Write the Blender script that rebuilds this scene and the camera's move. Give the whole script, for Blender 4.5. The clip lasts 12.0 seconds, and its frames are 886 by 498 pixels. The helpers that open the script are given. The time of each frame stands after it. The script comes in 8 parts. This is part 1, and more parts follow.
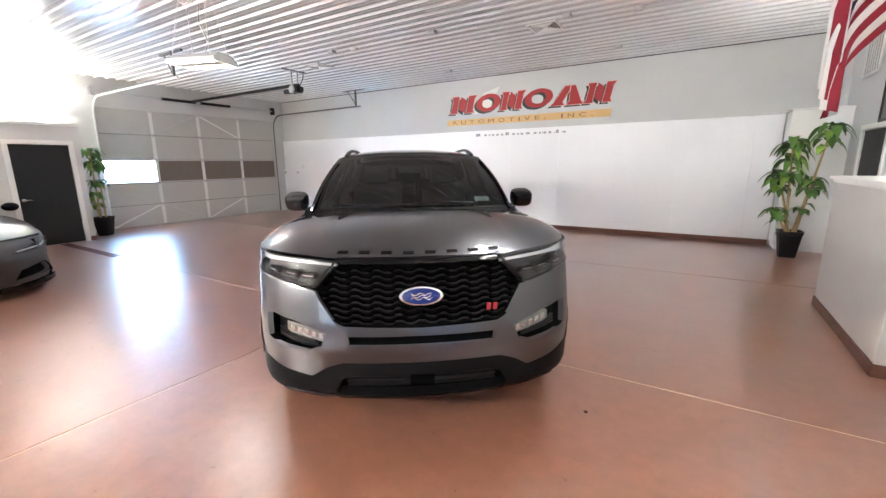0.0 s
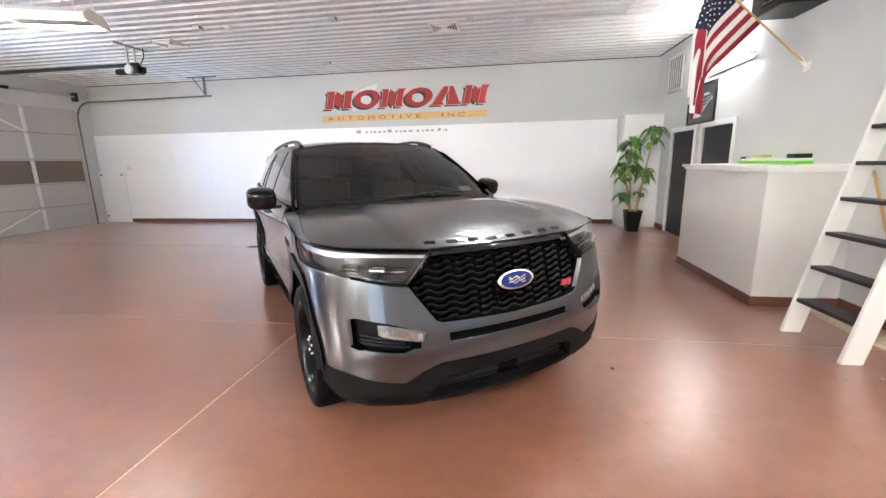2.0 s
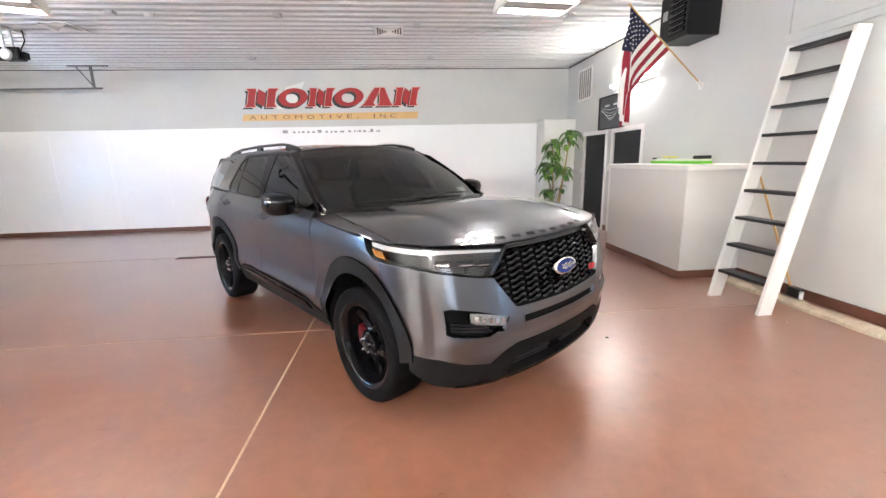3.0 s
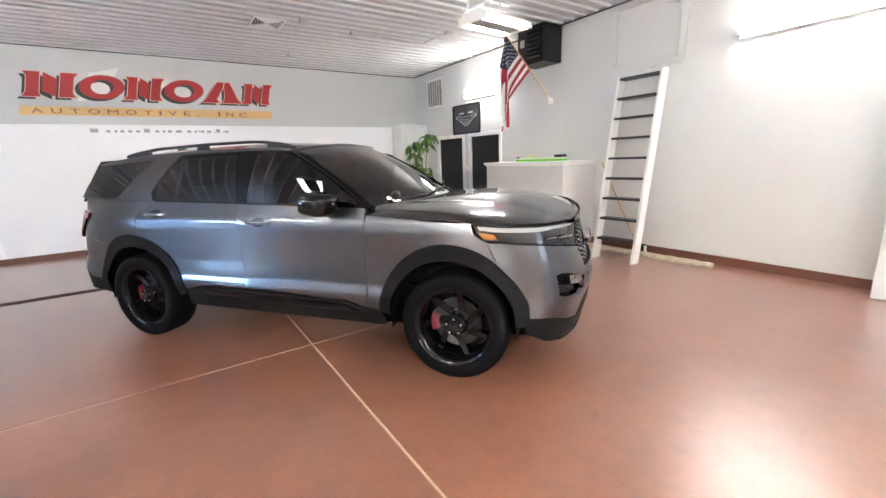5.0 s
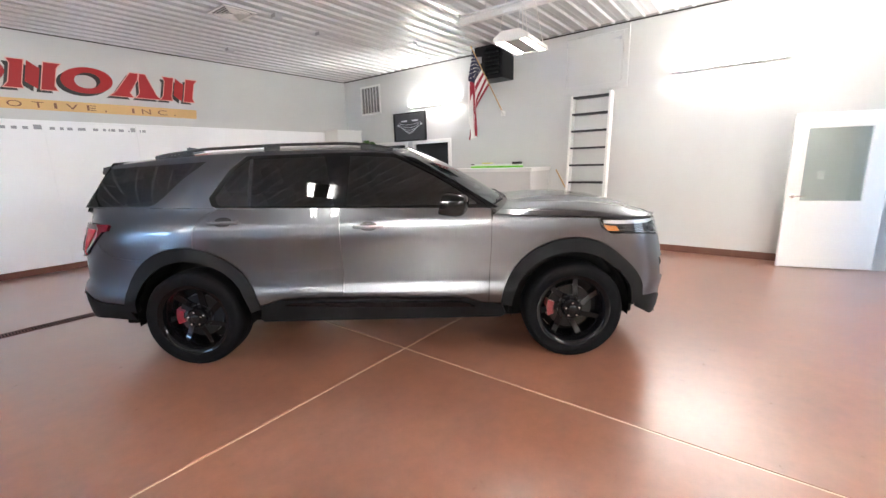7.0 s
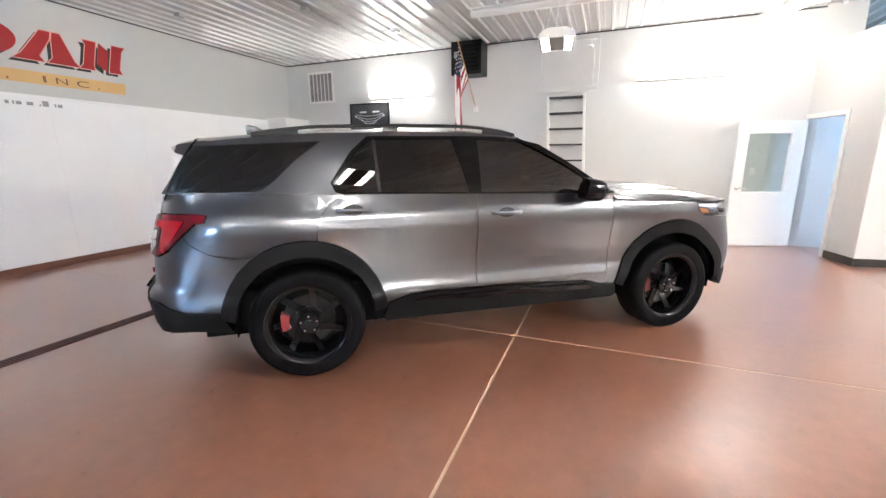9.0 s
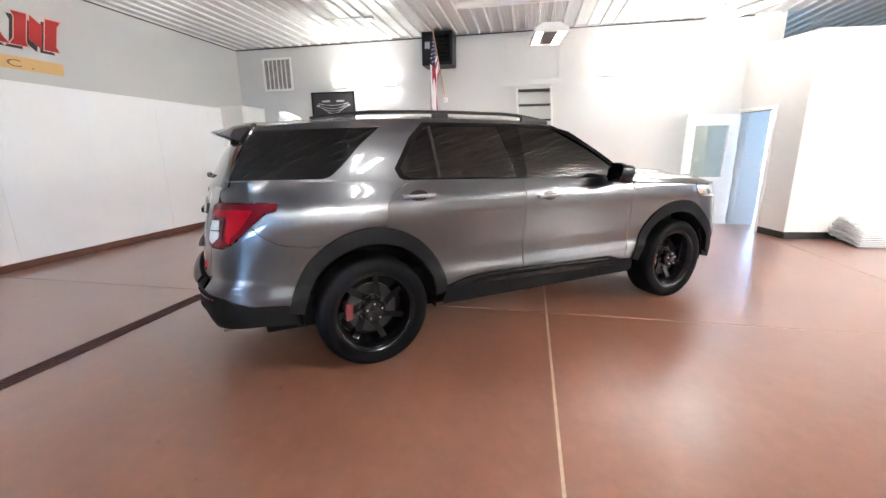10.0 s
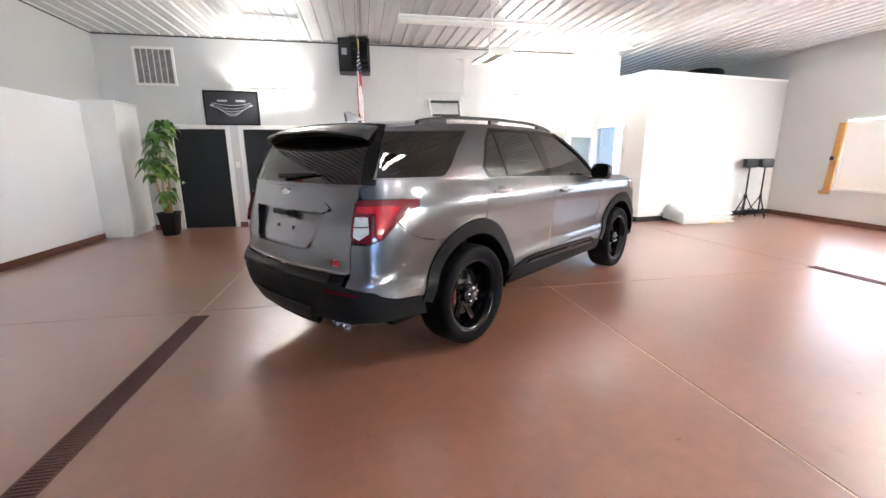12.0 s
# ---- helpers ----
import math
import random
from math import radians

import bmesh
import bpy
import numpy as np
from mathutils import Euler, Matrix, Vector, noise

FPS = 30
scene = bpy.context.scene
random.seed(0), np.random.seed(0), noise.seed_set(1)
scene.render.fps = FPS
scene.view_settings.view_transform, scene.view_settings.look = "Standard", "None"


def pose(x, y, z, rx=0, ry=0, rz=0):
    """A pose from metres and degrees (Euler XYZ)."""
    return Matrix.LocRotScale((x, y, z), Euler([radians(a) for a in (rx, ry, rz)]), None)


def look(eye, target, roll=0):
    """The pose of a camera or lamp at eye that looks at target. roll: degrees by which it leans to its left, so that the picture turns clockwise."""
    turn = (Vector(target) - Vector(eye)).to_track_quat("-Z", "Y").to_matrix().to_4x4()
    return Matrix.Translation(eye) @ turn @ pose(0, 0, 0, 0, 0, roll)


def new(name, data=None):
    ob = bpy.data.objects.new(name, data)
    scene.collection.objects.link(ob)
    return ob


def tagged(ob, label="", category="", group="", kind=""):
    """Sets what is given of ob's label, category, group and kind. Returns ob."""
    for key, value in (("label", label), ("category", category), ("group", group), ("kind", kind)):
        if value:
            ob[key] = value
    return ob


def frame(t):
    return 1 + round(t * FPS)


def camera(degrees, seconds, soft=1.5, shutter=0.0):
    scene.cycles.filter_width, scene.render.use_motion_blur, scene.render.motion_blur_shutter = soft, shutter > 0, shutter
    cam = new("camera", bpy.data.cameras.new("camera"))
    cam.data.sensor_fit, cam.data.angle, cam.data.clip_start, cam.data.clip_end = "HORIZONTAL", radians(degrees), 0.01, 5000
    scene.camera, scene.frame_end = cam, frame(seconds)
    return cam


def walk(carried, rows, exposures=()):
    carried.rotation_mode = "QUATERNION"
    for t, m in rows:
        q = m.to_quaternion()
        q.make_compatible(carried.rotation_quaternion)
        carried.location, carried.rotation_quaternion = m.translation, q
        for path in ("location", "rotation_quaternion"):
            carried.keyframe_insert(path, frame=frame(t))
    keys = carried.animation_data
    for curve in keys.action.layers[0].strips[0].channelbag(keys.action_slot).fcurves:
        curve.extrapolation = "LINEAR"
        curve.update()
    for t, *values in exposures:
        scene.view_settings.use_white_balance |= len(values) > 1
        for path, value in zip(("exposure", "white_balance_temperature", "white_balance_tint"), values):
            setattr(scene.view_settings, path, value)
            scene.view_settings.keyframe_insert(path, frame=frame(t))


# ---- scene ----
cam = camera(94.5, 12.0)
PATH = [
    (0, (0.347, 0.093, 1.593), (-0.678, 1.761, 1.182), -0.6),
    (0.5, (0.129, 0.079, 1.557), (-0.783, 1.808, 1.132), -0.5),
    (1, (-0.171, 0.043, 1.544), (-0.907, 1.855, 1.124), -0.5),
    (1.5, (-0.523, -0.178, 1.544), (-1.056, 1.704, 1.126), -0.8),
    (2, (-0.912, -0.317, 1.514), (-1.211, 1.616, 1.098), -1.1),
    (2.5, (-1.369, -0.453, 1.543), (-1.431, 1.501, 1.125), -1.4),
    (3, (-1.845, -0.581, 1.564), (-1.661, 1.364, 1.135), -1.4),
    (3.5, (-2.326, -0.559, 1.54), (-1.896, 1.344, 1.101), -1.5),
    (5.3, (-3.915, -0.123, 1.546), (-2.737, 1.436, 1.115), -2.05),
    (5.5, (-4.075, -0.026, 1.565), (-2.844, 1.49, 1.136), -1.85),
    (6, (-4.429, 0.256, 1.542), (-3.08, 1.671, 1.121), -1.8),
    (6.5, (-4.82, 0.55, 1.547), (-3.367, 1.861, 1.137), -1.6),
    (6.7, (-4.973, 0.665, 1.574), (-3.484, 1.933, 1.157), -1.7),
    (8.3, (-5.795, 1.942, 1.477), (-4.062, 2.855, 1.073), -1.0),
    (8.5, (-5.871, 2.101, 1.497), (-4.122, 2.969, 1.066), -0.8),
    (9, (-6.078, 2.527, 1.498), (-4.262, 3.247, 1.066), -0.5),
    (9.5, (-6.294, 2.924, 1.487), (-4.432, 3.489, 1.027), -0.6),
    (10, (-6.44, 3.363, 1.46), (-4.537, 3.764, 0.992), -0.7),
    (10.5, (-6.654, 3.795, 1.451), (-4.721, 4.014, 0.986), -0.7),
    (11, (-6.78, 4.246, 1.451), (-4.834, 4.28, 0.991), -0.6),
    (11.5, (-6.802, 4.712, 1.429), (-4.86, 4.532, 0.988), -0.3),
    (12, (-6.866, 5.171, 1.426), (-4.95, 4.799, 0.987), -0.4),
]
EXPOSURE = 2.98
walk(cam, [(t, look(eye, target, roll)) for t, eye, target, roll in PATH], exposures=((0.0, EXPOSURE + 0.27), (3.0, EXPOSURE + 0.4), (6.0, EXPOSURE + 0.18), (9.0, EXPOSURE + 0.25), (12.0, EXPOSURE + 0.4)))

# ---- world and large lights ----
world = bpy.data.worlds.new("world")
world.use_nodes = True
scene.world = world
_nt = world.node_tree
_sky = _nt.nodes.new("ShaderNodeTexSky")
_sky.sky_type, _sky.sun_disc, _sky.sun_elevation, _sky.sun_rotation = "NISHITA", False, radians(40), radians(250)
_nt.links.new(_sky.outputs[0], _nt.nodes["Background"].inputs[0])
_nt.nodes["Background"].inputs[1].default_value = 0.1

# main planes of the hall, metres
XE, XW, YN, YS, ZC = 2.40, -12.25, 9.93, -4.75, 3.73


def area_light(name, loc, rot, sx, sy, power, color=(1, 1, 1)):
    d = bpy.data.lights.new(name, "AREA")
    d.shape, d.size, d.size_y, d.energy, d.color = "RECTANGLE", sx, sy, power, color
    ob = new(name, d)
    ob.matrix_world = pose(*loc, *rot)
    return ob

# ---- materials ----
def _node(nt, kind, **ins):
    n = nt.nodes.new(kind)
    for k, v in ins.items():
        n.inputs[k.replace("_", " ")].default_value = v
    return n


def surface(name, col, rough=0.5, metal=0.0, var=0.10, scale=1.5, fine=40.0, bump=0.05, rvar=0.10, coat=0.0, spec=0.5,
            island=0.0, stretch=(1, 1, 1), dist=0.002):
    """A painted, plastic, metal or stone surface with broad and fine variation of colour and gloss, and fine relief."""
    m = bpy.data.materials.new(name)
    m.use_nodes = True
    nt = m.node_tree
    p = nt.nodes["Principled BSDF"]
    p.inputs["Metallic"].default_value = metal
    p.inputs["Coat Weight"].default_value = coat
    p.inputs["Coat Roughness"].default_value = 0.04
    p.inputs["Specular IOR Level"].default_value = spec
    tc = nt.nodes.new("ShaderNodeTexCoord")
    mp = nt.nodes.new("ShaderNodeMapping")
    mp.inputs["Scale"].default_value = stretch
    nt.links.new(tc.outputs["Object"], mp.inputs[0])
    n1 = _node(nt, "ShaderNodeTexNoise", Scale=scale, Detail=4.0, Roughness=0.6)
    n2 = _node(nt, "ShaderNodeTexNoise", Scale=fine, Detail=3.0, Roughness=0.6)
    for n in (n1, n2):
        nt.links.new(mp.outputs[0], n.inputs["Vector"])
    mix = nt.nodes.new("ShaderNodeMath")
    mix.operation = "MULTIPLY_ADD"
    nt.links.new(n2.outputs[0], mix.inputs[0])
    mix.inputs[1].default_value = 0.4
    sc = nt.nodes.new("ShaderNodeMath")
    sc.operation = "MULTIPLY"
    nt.links.new(n1.outputs[0], sc.inputs[0])
    sc.inputs[1].default_value = 0.6
    nt.links.new(sc.outputs[0], mix.inputs[2])
    ramp = nt.nodes.new("ShaderNodeValToRGB")
    lo, hi = [max(0.0, c * (1 - var)) for c in col], [min(1.0, c * (1 + var)) for c in col]
    ramp.color_ramp.elements[0].position, ramp.color_ramp.elements[0].color = 0.32, (*lo, 1)
    ramp.color_ramp.elements[1].position, ramp.color_ramp.elements[1].color = 0.68, (*hi, 1)
    nt.links.new(mix.outputs[0], ramp.inputs[0])
    out = ramp.outputs[0]
    if island:
        info = nt.nodes.new("ShaderNodeObjectInfo")
        geo = nt.nodes.new("ShaderNodeNewGeometry")
        add = nt.nodes.new("ShaderNodeMath")
        add.operation = "ADD"
        nt.links.new(info.outputs["Random"], add.inputs[0])
        nt.links.new(geo.outputs["Random Per Island"], add.inputs[1])
        rg = _node(nt, "ShaderNodeMapRange")
        rg.inputs["From Max"].default_value = 2.0
        rg.inputs["To Min"].default_value, rg.inputs["To Max"].default_value = 1 - island, 1 + island
        nt.links.new(add.outputs[0], rg.inputs["Value"])
        hsv = nt.nodes.new("ShaderNodeHueSaturation")
        nt.links.new(rg.outputs[0], hsv.inputs["Value"])
        nt.links.new(out, hsv.inputs["Color"])
        out = hsv.outputs[0]
    nt.links.new(out, p.inputs["Base Color"])
    rr = nt.nodes.new("ShaderNodeMapRange")
    rr.inputs["From Min"].default_value, rr.inputs["From Max"].default_value = 0.3, 0.7
    rr.inputs["To Min"].default_value, rr.inputs["To Max"].default_value = rough * (1 - rvar), min(1, rough * (1 + rvar))
    nt.links.new(mix.outputs[0], rr.inputs["Value"])
    nt.links.new(rr.outputs[0], p.inputs["Roughness"])
    if bump:
        b = nt.nodes.new("ShaderNodeBump")
        b.inputs["Strength"].default_value = bump
        b.inputs["Distance"].default_value = dist
        nt.links.new(n2.outputs[0], b.inputs["Height"])
        nt.links.new(b.outputs[0], p.inputs["Normal"])
    return m


def glow(name, col, power):
    m = bpy.data.materials.new(name)
    m.use_nodes = True
    p = m.node_tree.nodes["Principled BSDF"]
    p.inputs["Base Color"].default_value = (*col, 1)
    p.inputs["Emission Color"].default_value = (*col, 1)
    p.inputs["Emission Strength"].default_value = power
    return m


def glass(name, col=(1, 1, 1), rough=0.0, ior=1.45):
    m = bpy.data.materials.new(name)
    m.use_nodes = True
    p = m.node_tree.nodes["Principled BSDF"]
    p.inputs["Base Color"].default_value = (*col, 1)
    p.inputs["Transmission Weight"].default_value = 1.0
    p.inputs["Roughness"].default_value = rough
    p.inputs["IOR"].default_value = ior
    return m


def tinted(name, col, amount, gloss=1.0):
    """Thin dark-tinted pane: a see-through film under a mirror-like gloss."""
    m = bpy.data.materials.new(name)
    m.use_nodes = True
    nt = m.node_tree
    nt.nodes.remove(nt.nodes["Principled BSDF"])
    tr = nt.nodes.new("ShaderNodeBsdfTransparent")
    tr.inputs[0].default_value = (*[c * amount for c in col], 1)
    gl = nt.nodes.new("ShaderNodeBsdfGlossy")
    gl.inputs["Roughness"].default_value = 0.015
    gl.inputs["Color"].default_value = (gloss, gloss, gloss, 1)
    lw = nt.nodes.new("ShaderNodeLayerWeight")
    lw.inputs["Blend"].default_value = 0.5
    pw = nt.nodes.new("ShaderNodeMath")
    pw.operation, pw.inputs[1].default_value = "POWER", 4.5
    nt.links.new(lw.outputs["Facing"], pw.inputs[0])
    fr = nt.nodes.new("ShaderNodeMath")
    fr.operation, fr.inputs[1].default_value, fr.inputs[2].default_value = "MULTIPLY_ADD", 0.91, 0.07
    nt.links.new(pw.outputs[0], fr.inputs[0])
    mx = nt.nodes.new("ShaderNodeMixShader")
    nt.links.new(fr.outputs[0], mx.inputs[0])
    nt.links.new(tr.outputs[0], mx.inputs[1])
    nt.links.new(gl.outputs[0], mx.inputs[2])
    nt.links.new(mx.outputs[0], nt.nodes["Material Output"].inputs[0])
    return m


def floor_material():
    """Reddish-brown acid-stained concrete under a clear sealer: cloudy mottling, pale scuffs, faint swirls in the gloss."""
    m = bpy.data.materials.new("stained_concrete")
    m.use_nodes = True
    nt = m.node_tree
    p = nt.nodes["Principled BSDF"]
    tc = nt.nodes.new("ShaderNodeTexCoord")
    n1 = _node(nt, "ShaderNodeTexNoise", Scale=0.55, Detail=6.0, Roughness=0.62, Distortion=0.6)
    n2 = _node(nt, "ShaderNodeTexNoise", Scale=9.0, Detail=6.0, Roughness=0.7)
    n3 = _node(nt, "ShaderNodeTexNoise", Scale=130.0, Detail=2.0)
    for n in (n1, n2, n3):
        nt.links.new(tc.outputs["Object"], n.inputs["Vector"])
    r1 = nt.nodes.new("ShaderNodeValToRGB")
    r1.color_ramp.elements[0].position, r1.color_ramp.elements[0].color = 0.32, (0.265, 0.108, 0.065, 1)
    r1.color_ramp.elements[1].position, r1.color_ramp.elements[1].color = 0.70, (0.365, 0.160, 0.100, 1)
    nt.links.new(n1.outputs[0], r1.inputs[0])
    r2 = nt.nodes.new("ShaderNodeValToRGB")
    r2.color_ramp.elements[0].position, r2.color_ramp.elements[0].color = 0.30, (0.72, 0.72, 0.72, 1)
    r2.color_ramp.elements[1].position, r2.color_ramp.elements[1].color = 0.72, (1.18, 1.16, 1.14, 1)
    nt.links.new(n2.outputs[0], r2.inputs[0])
    mx = nt.nodes.new("ShaderNodeMix")
    mx.data_type, mx.blend_type = "RGBA", "MULTIPLY"
    mx.inputs[0].default_value = 0.6
    nt.links.new(r1.outputs[0], mx.inputs[6])
    nt.links.new(r2.outputs[0], mx.inputs[7])
    # small pale specks
    sp = nt.nodes.new("ShaderNodeMapRange")
    sp.inputs["From Min"].default_value, sp.inputs["From Max"].default_value = 0.66, 0.74
    sp.inputs["To Max"].default_value = 0.35
    nt.links.new(n3.outputs[0], sp.inputs["Value"])
    mx2 = nt.nodes.new("ShaderNodeMix")
    mx2.data_type = "RGBA"
    nt.links.new(sp.outputs[0], mx2.inputs[0])
    nt.links.new(mx.outputs[2], mx2.inputs[6])
    mx2.inputs[7].default_value = (0.50, 0.27, 0.18, 1)
    nt.links.new(mx2.outputs[2], p.inputs["Base Color"])
    rr = nt.nodes.new("ShaderNodeMapRange")
    rr.inputs["From Min"].default_value, rr.inputs["From Max"].default_value = 0.3, 0.7
    rr.inputs["To Min"].default_value, rr.inputs["To Max"].default_value = FLOOR_ROUGH * 0.9, FLOOR_ROUGH * 1.15
    nt.links.new(n2.outputs[0], rr.inputs["Value"])
    nt.links.new(rr.outputs[0], p.inputs["Roughness"])
    b = nt.nodes.new("ShaderNodeBump")
    b.inputs["Strength"].default_value, b.inputs["Distance"].default_value = 0.06, 0.002
    nt.links.new(n2.outputs[0], b.inputs["Height"])
    nt.links.new(b.outputs[0], p.inputs["Normal"])
    p.inputs["Coat Weight"].default_value = 1.0
    p.inputs["Coat IOR"].default_value = 1.8
    p.inputs["Coat Roughness"].default_value = 0.31
    return m


FLOOR_ROUGH = 0.30
M_FLOOR = floor_material()
M_JOINT = surface("joint_filler", (0.74, 0.61, 0.47), 0.6, var=0.2, scale=4, fine=50)
M_WALL = surface("grey_wall_paint", (0.60, 0.60, 0.585), 0.55, var=0.035, scale=0.7, fine=90, bump=0.10)
M_WALLW = surface("pale_partition_paint", (0.62, 0.61, 0.59), 0.5, var=0.03, scale=0.7, fine=90, bump=0.10)
M_PANEL = surface("white_wallboard", (0.90, 0.90, 0.91), 0.30, var=0.02, scale=0.6, fine=70, bump=0.04)
M_TRIM = surface("white_trim_paint", (0.80, 0.79, 0.76), 0.35, var=0.03, scale=2, fine=80)
M_CEIL = surface("white_steel_ceiling", (0.74, 0.75, 0.745), 0.20, var=0.03, scale=0.8, fine=60, bump=0.03, stretch=(0.3, 1, 1))
M_BASE = surface("brown_vinyl_base", (0.14, 0.055, 0.035), 0.45, var=0.12, scale=3, fine=60)
M_BLACKBASE = surface("black_vinyl_base", (0.018, 0.017, 0.016), 0.4)
M_DOORBLK = surface("black_door_paint", (0.012, 0.013, 0.015), 0.5, var=0.15, scale=2, fine=70, bump=0.08, spec=0.3)
M_DOORWHT = surface("white_door_paint", (0.78, 0.78, 0.76), 0.4, var=0.03)
M_GALV = surface("galvanised_steel", (0.55, 0.56, 0.57), 0.35, metal=0.9, var=0.12, scale=8, fine=90)
M_CHROME = surface("satin_chrome", (0.72, 0.72, 0.72), 0.16, metal=1.0, var=0.05)
M_GDOOR = surface("garage_panel_paint", (0.52, 0.51, 0.485), 0.42, var=0.04, scale=1.2, fine=50, bump=0.12)
M_DARKSTEEL = surface("dark_steel", (0.16, 0.155, 0.15), 0.4, metal=0.6, var=0.15, scale=6)
M_GPANE = surface("brown_pane_cover", (0.17, 0.13, 0.105), 0.35, var=0.10, scale=2)
M_CLOSURE = surface("dark_closure_strip", (0.05, 0.046, 0.042), 0.7, var=0.3, scale=6)
M_IRON = surface("rusty_iron_grate", (0.105, 0.040, 0.036), 0.6, metal=0.0, var=0.3, scale=6, fine=60, bump=0.2)
M_BLACK = surface("black_plastic", (0.008, 0.008, 0.0085), 0.40, var=0.15, spec=0.3)
M_BLACKMATT = surface("matt_black", (0.003, 0.003, 0.003), 0.8, var=0.2, spec=0.1)
M_BLACKGLOSS = surface("gloss_black", (0.003, 0.003, 0.0035), 0.07, var=0.1, bump=0, spec=0.34)
M_WOOD = surface("pine_wood", (0.50, 0.31, 0.13), 0.5, var=0.22, scale=2, fine=30, stretch=(1, 1, 8))
M_OAK = surface("varnished_wood", (0.52, 0.27, 0.08), 0.35, var=0.2, scale=2, fine=30, stretch=(1, 1, 6))
M_TREAD = surface("dark_tread_paint", (0.022, 0.022, 0.024), 0.5, var=0.25, scale=4, fine=60, bump=0.15)
M_RED = surface("red_sign_paint", (0.40, 0.012, 0.014), 0.5, var=0.08, scale=3)
M_GOLD = surface("tan_sign_paint", (0.72, 0.46, 0.19), 0.45, var=0.06, scale=2)
M_INK = surface("black_sign_paint", (0.02, 0.02, 0.02), 0.45)
M_GREY_INK = surface("grey_sign_letters", (0.34, 0.34, 0.36), 0.5)
M_TUBE = glow("lit_tube", (1.0, 0.975, 0.945), 5.0)
M_TUBE_WALL = glow("lit_wall_tube", (1.0, 0.97, 0.935), 14.0)
# strong glow for the added, unseen wall lamps that fill the hall
M_TUBE_FILL = glow("lit_fill_tube", (1.0, 0.97, 0.935), 104.0)
M_TUBE_WEST = glow("lit_west_wall_tube", (1.0, 0.975, 0.945), 36.0)
M_TUBE_HUNG = glow("lit_hung_strip", (1.0, 0.975, 0.945), 10.0)
M_TUBE_OFF = surface("unlit_tube", (0.82, 0.82, 0.80), 0.25, var=0.03)
M_PANE_SKY = glow("bright_sky_behind_blind", (0.70, 0.84, 1.0), 2.5)
M_DAY = glow("daylight_outside", (0.42, 0.66, 1.0), 8.0)

# ---- mesh helpers ----
def bm_box(bm, x0, y0, z0, x1, y1, z1, bevel=0.0, m=None):
    """Adds a box between two corners, with rounded edges where bevel is given."""
    vs = [bm.verts.new(v) for v in ((x0, y0, z0), (x1, y0, z0), (x1, y1, z0), (x0, y1, z0), (x0, y0, z1), (x1, y0, z1), (x1, y1, z1), (x0, y1, z1))]
    fs = [bm.faces.new([vs[i] for i in f]) for f in ((3, 2, 1, 0), (4, 5, 6, 7), (0, 1, 5, 4), (1, 2, 6, 5), (2, 3, 7, 6), (3, 0, 4, 7))]
    if bevel:
        es = list({e for f in fs for e in f.edges})
        made = bmesh.ops.bevel(bm, geom=es, offset=bevel, segments=2, affect="EDGES", profile=0.6)
        vs = list({v for f in made["faces"] for v in f.verts} | {v for v in vs if v.is_valid})
    if m is not None:
        bmesh.ops.transform(bm, matrix=m, verts=vs)
    return vs


def bm_tube(bm, points, r, n=8, closed=False):
    """A round bar along a line of points."""
    pts = [Vector(p) for p in points]
    rings, count = [], len(pts)
    for i, p in enumerate(pts):
        a, b = pts[max(i - 1, 0)], pts[min(i + 1, count - 1)]
        if closed:
            a, b = pts[i - 1], pts[(i + 1) % count]
        d = (b - a).normalized()
        q = d.to_track_quat("Z", "Y")
        rad = r[i] if isinstance(r, (list, tuple)) else r
        rings.append([bm.verts.new(p + q @ Vector((rad * math.cos(2 * math.pi * k / n), rad * math.sin(2 * math.pi * k / n), 0))) for k in range(n)])
    pairs = list(zip(rings, rings[1:])) + ([(rings[-1], rings[0])] if closed else [])
    for r0, r1 in pairs:
        for k in range(n):
            f = bm.faces.new((r0[k], r0[(k + 1) % n], r1[(k + 1) % n], r1[k]))
            f.smooth = True
    if not closed:
        bm.faces.new(list(reversed(rings[0])))
        bm.faces.new(rings[-1])


def bm_lathe(bm, profile, n=32, axis="Z", centre=(0, 0, 0), smooth=True):
    """Turns a profile of (radius, height) round an axis."""
    c, rings = Vector(centre), []
    for r, h in profile:
        ring = []
        for k in range(n):
            a = 2 * math.pi * k / n
            u, v = r * math.cos(a), r * math.sin(a)
            ring.append(bm.verts.new(c + Vector({"Z": (u, v, h), "Y": (u, h, v), "X": (h, u, v)}[axis])))
        rings.append(ring)
    for r0, r1 in zip(rings, rings[1:]):
        for k in range(n):
            f = bm.faces.new((r0[k], r0[(k + 1) % n], r1[(k + 1) % n], r1[k]))
            f.smooth = smooth
    return rings


def bm_prism(bm, outline, t0, t1, plane="XZ", bevel=0.0):
    """Extrudes a closed 2D outline between two depths, across the plane named."""
    def place(u, v, w):
        return {"XZ": (u, w, v), "XY": (u, v, w), "YZ": (w, u, v)}[plane]
    lo = [bm.verts.new(place(u, v, t0)) for u, v in outline]
    hi = [bm.verts.new(place(u, v, t1)) for u, v in outline]
    n = len(outline)
    fs = [bm.faces.new(lo), bm.faces.new(list(reversed(hi)))]
    for i in range(n):
        fs.append(bm.faces.new((lo[i], hi[i], hi[(i + 1) % n], lo[(i + 1) % n])))
    bmesh.ops.recalc_face_normals(bm, faces=fs)
    if bevel:
        bmesh.ops.bevel(bm, geom=list({e for f in fs[:2] for e in f.edges}), offset=bevel, segments=2, affect="EDGES", profile=0.6)
    return fs


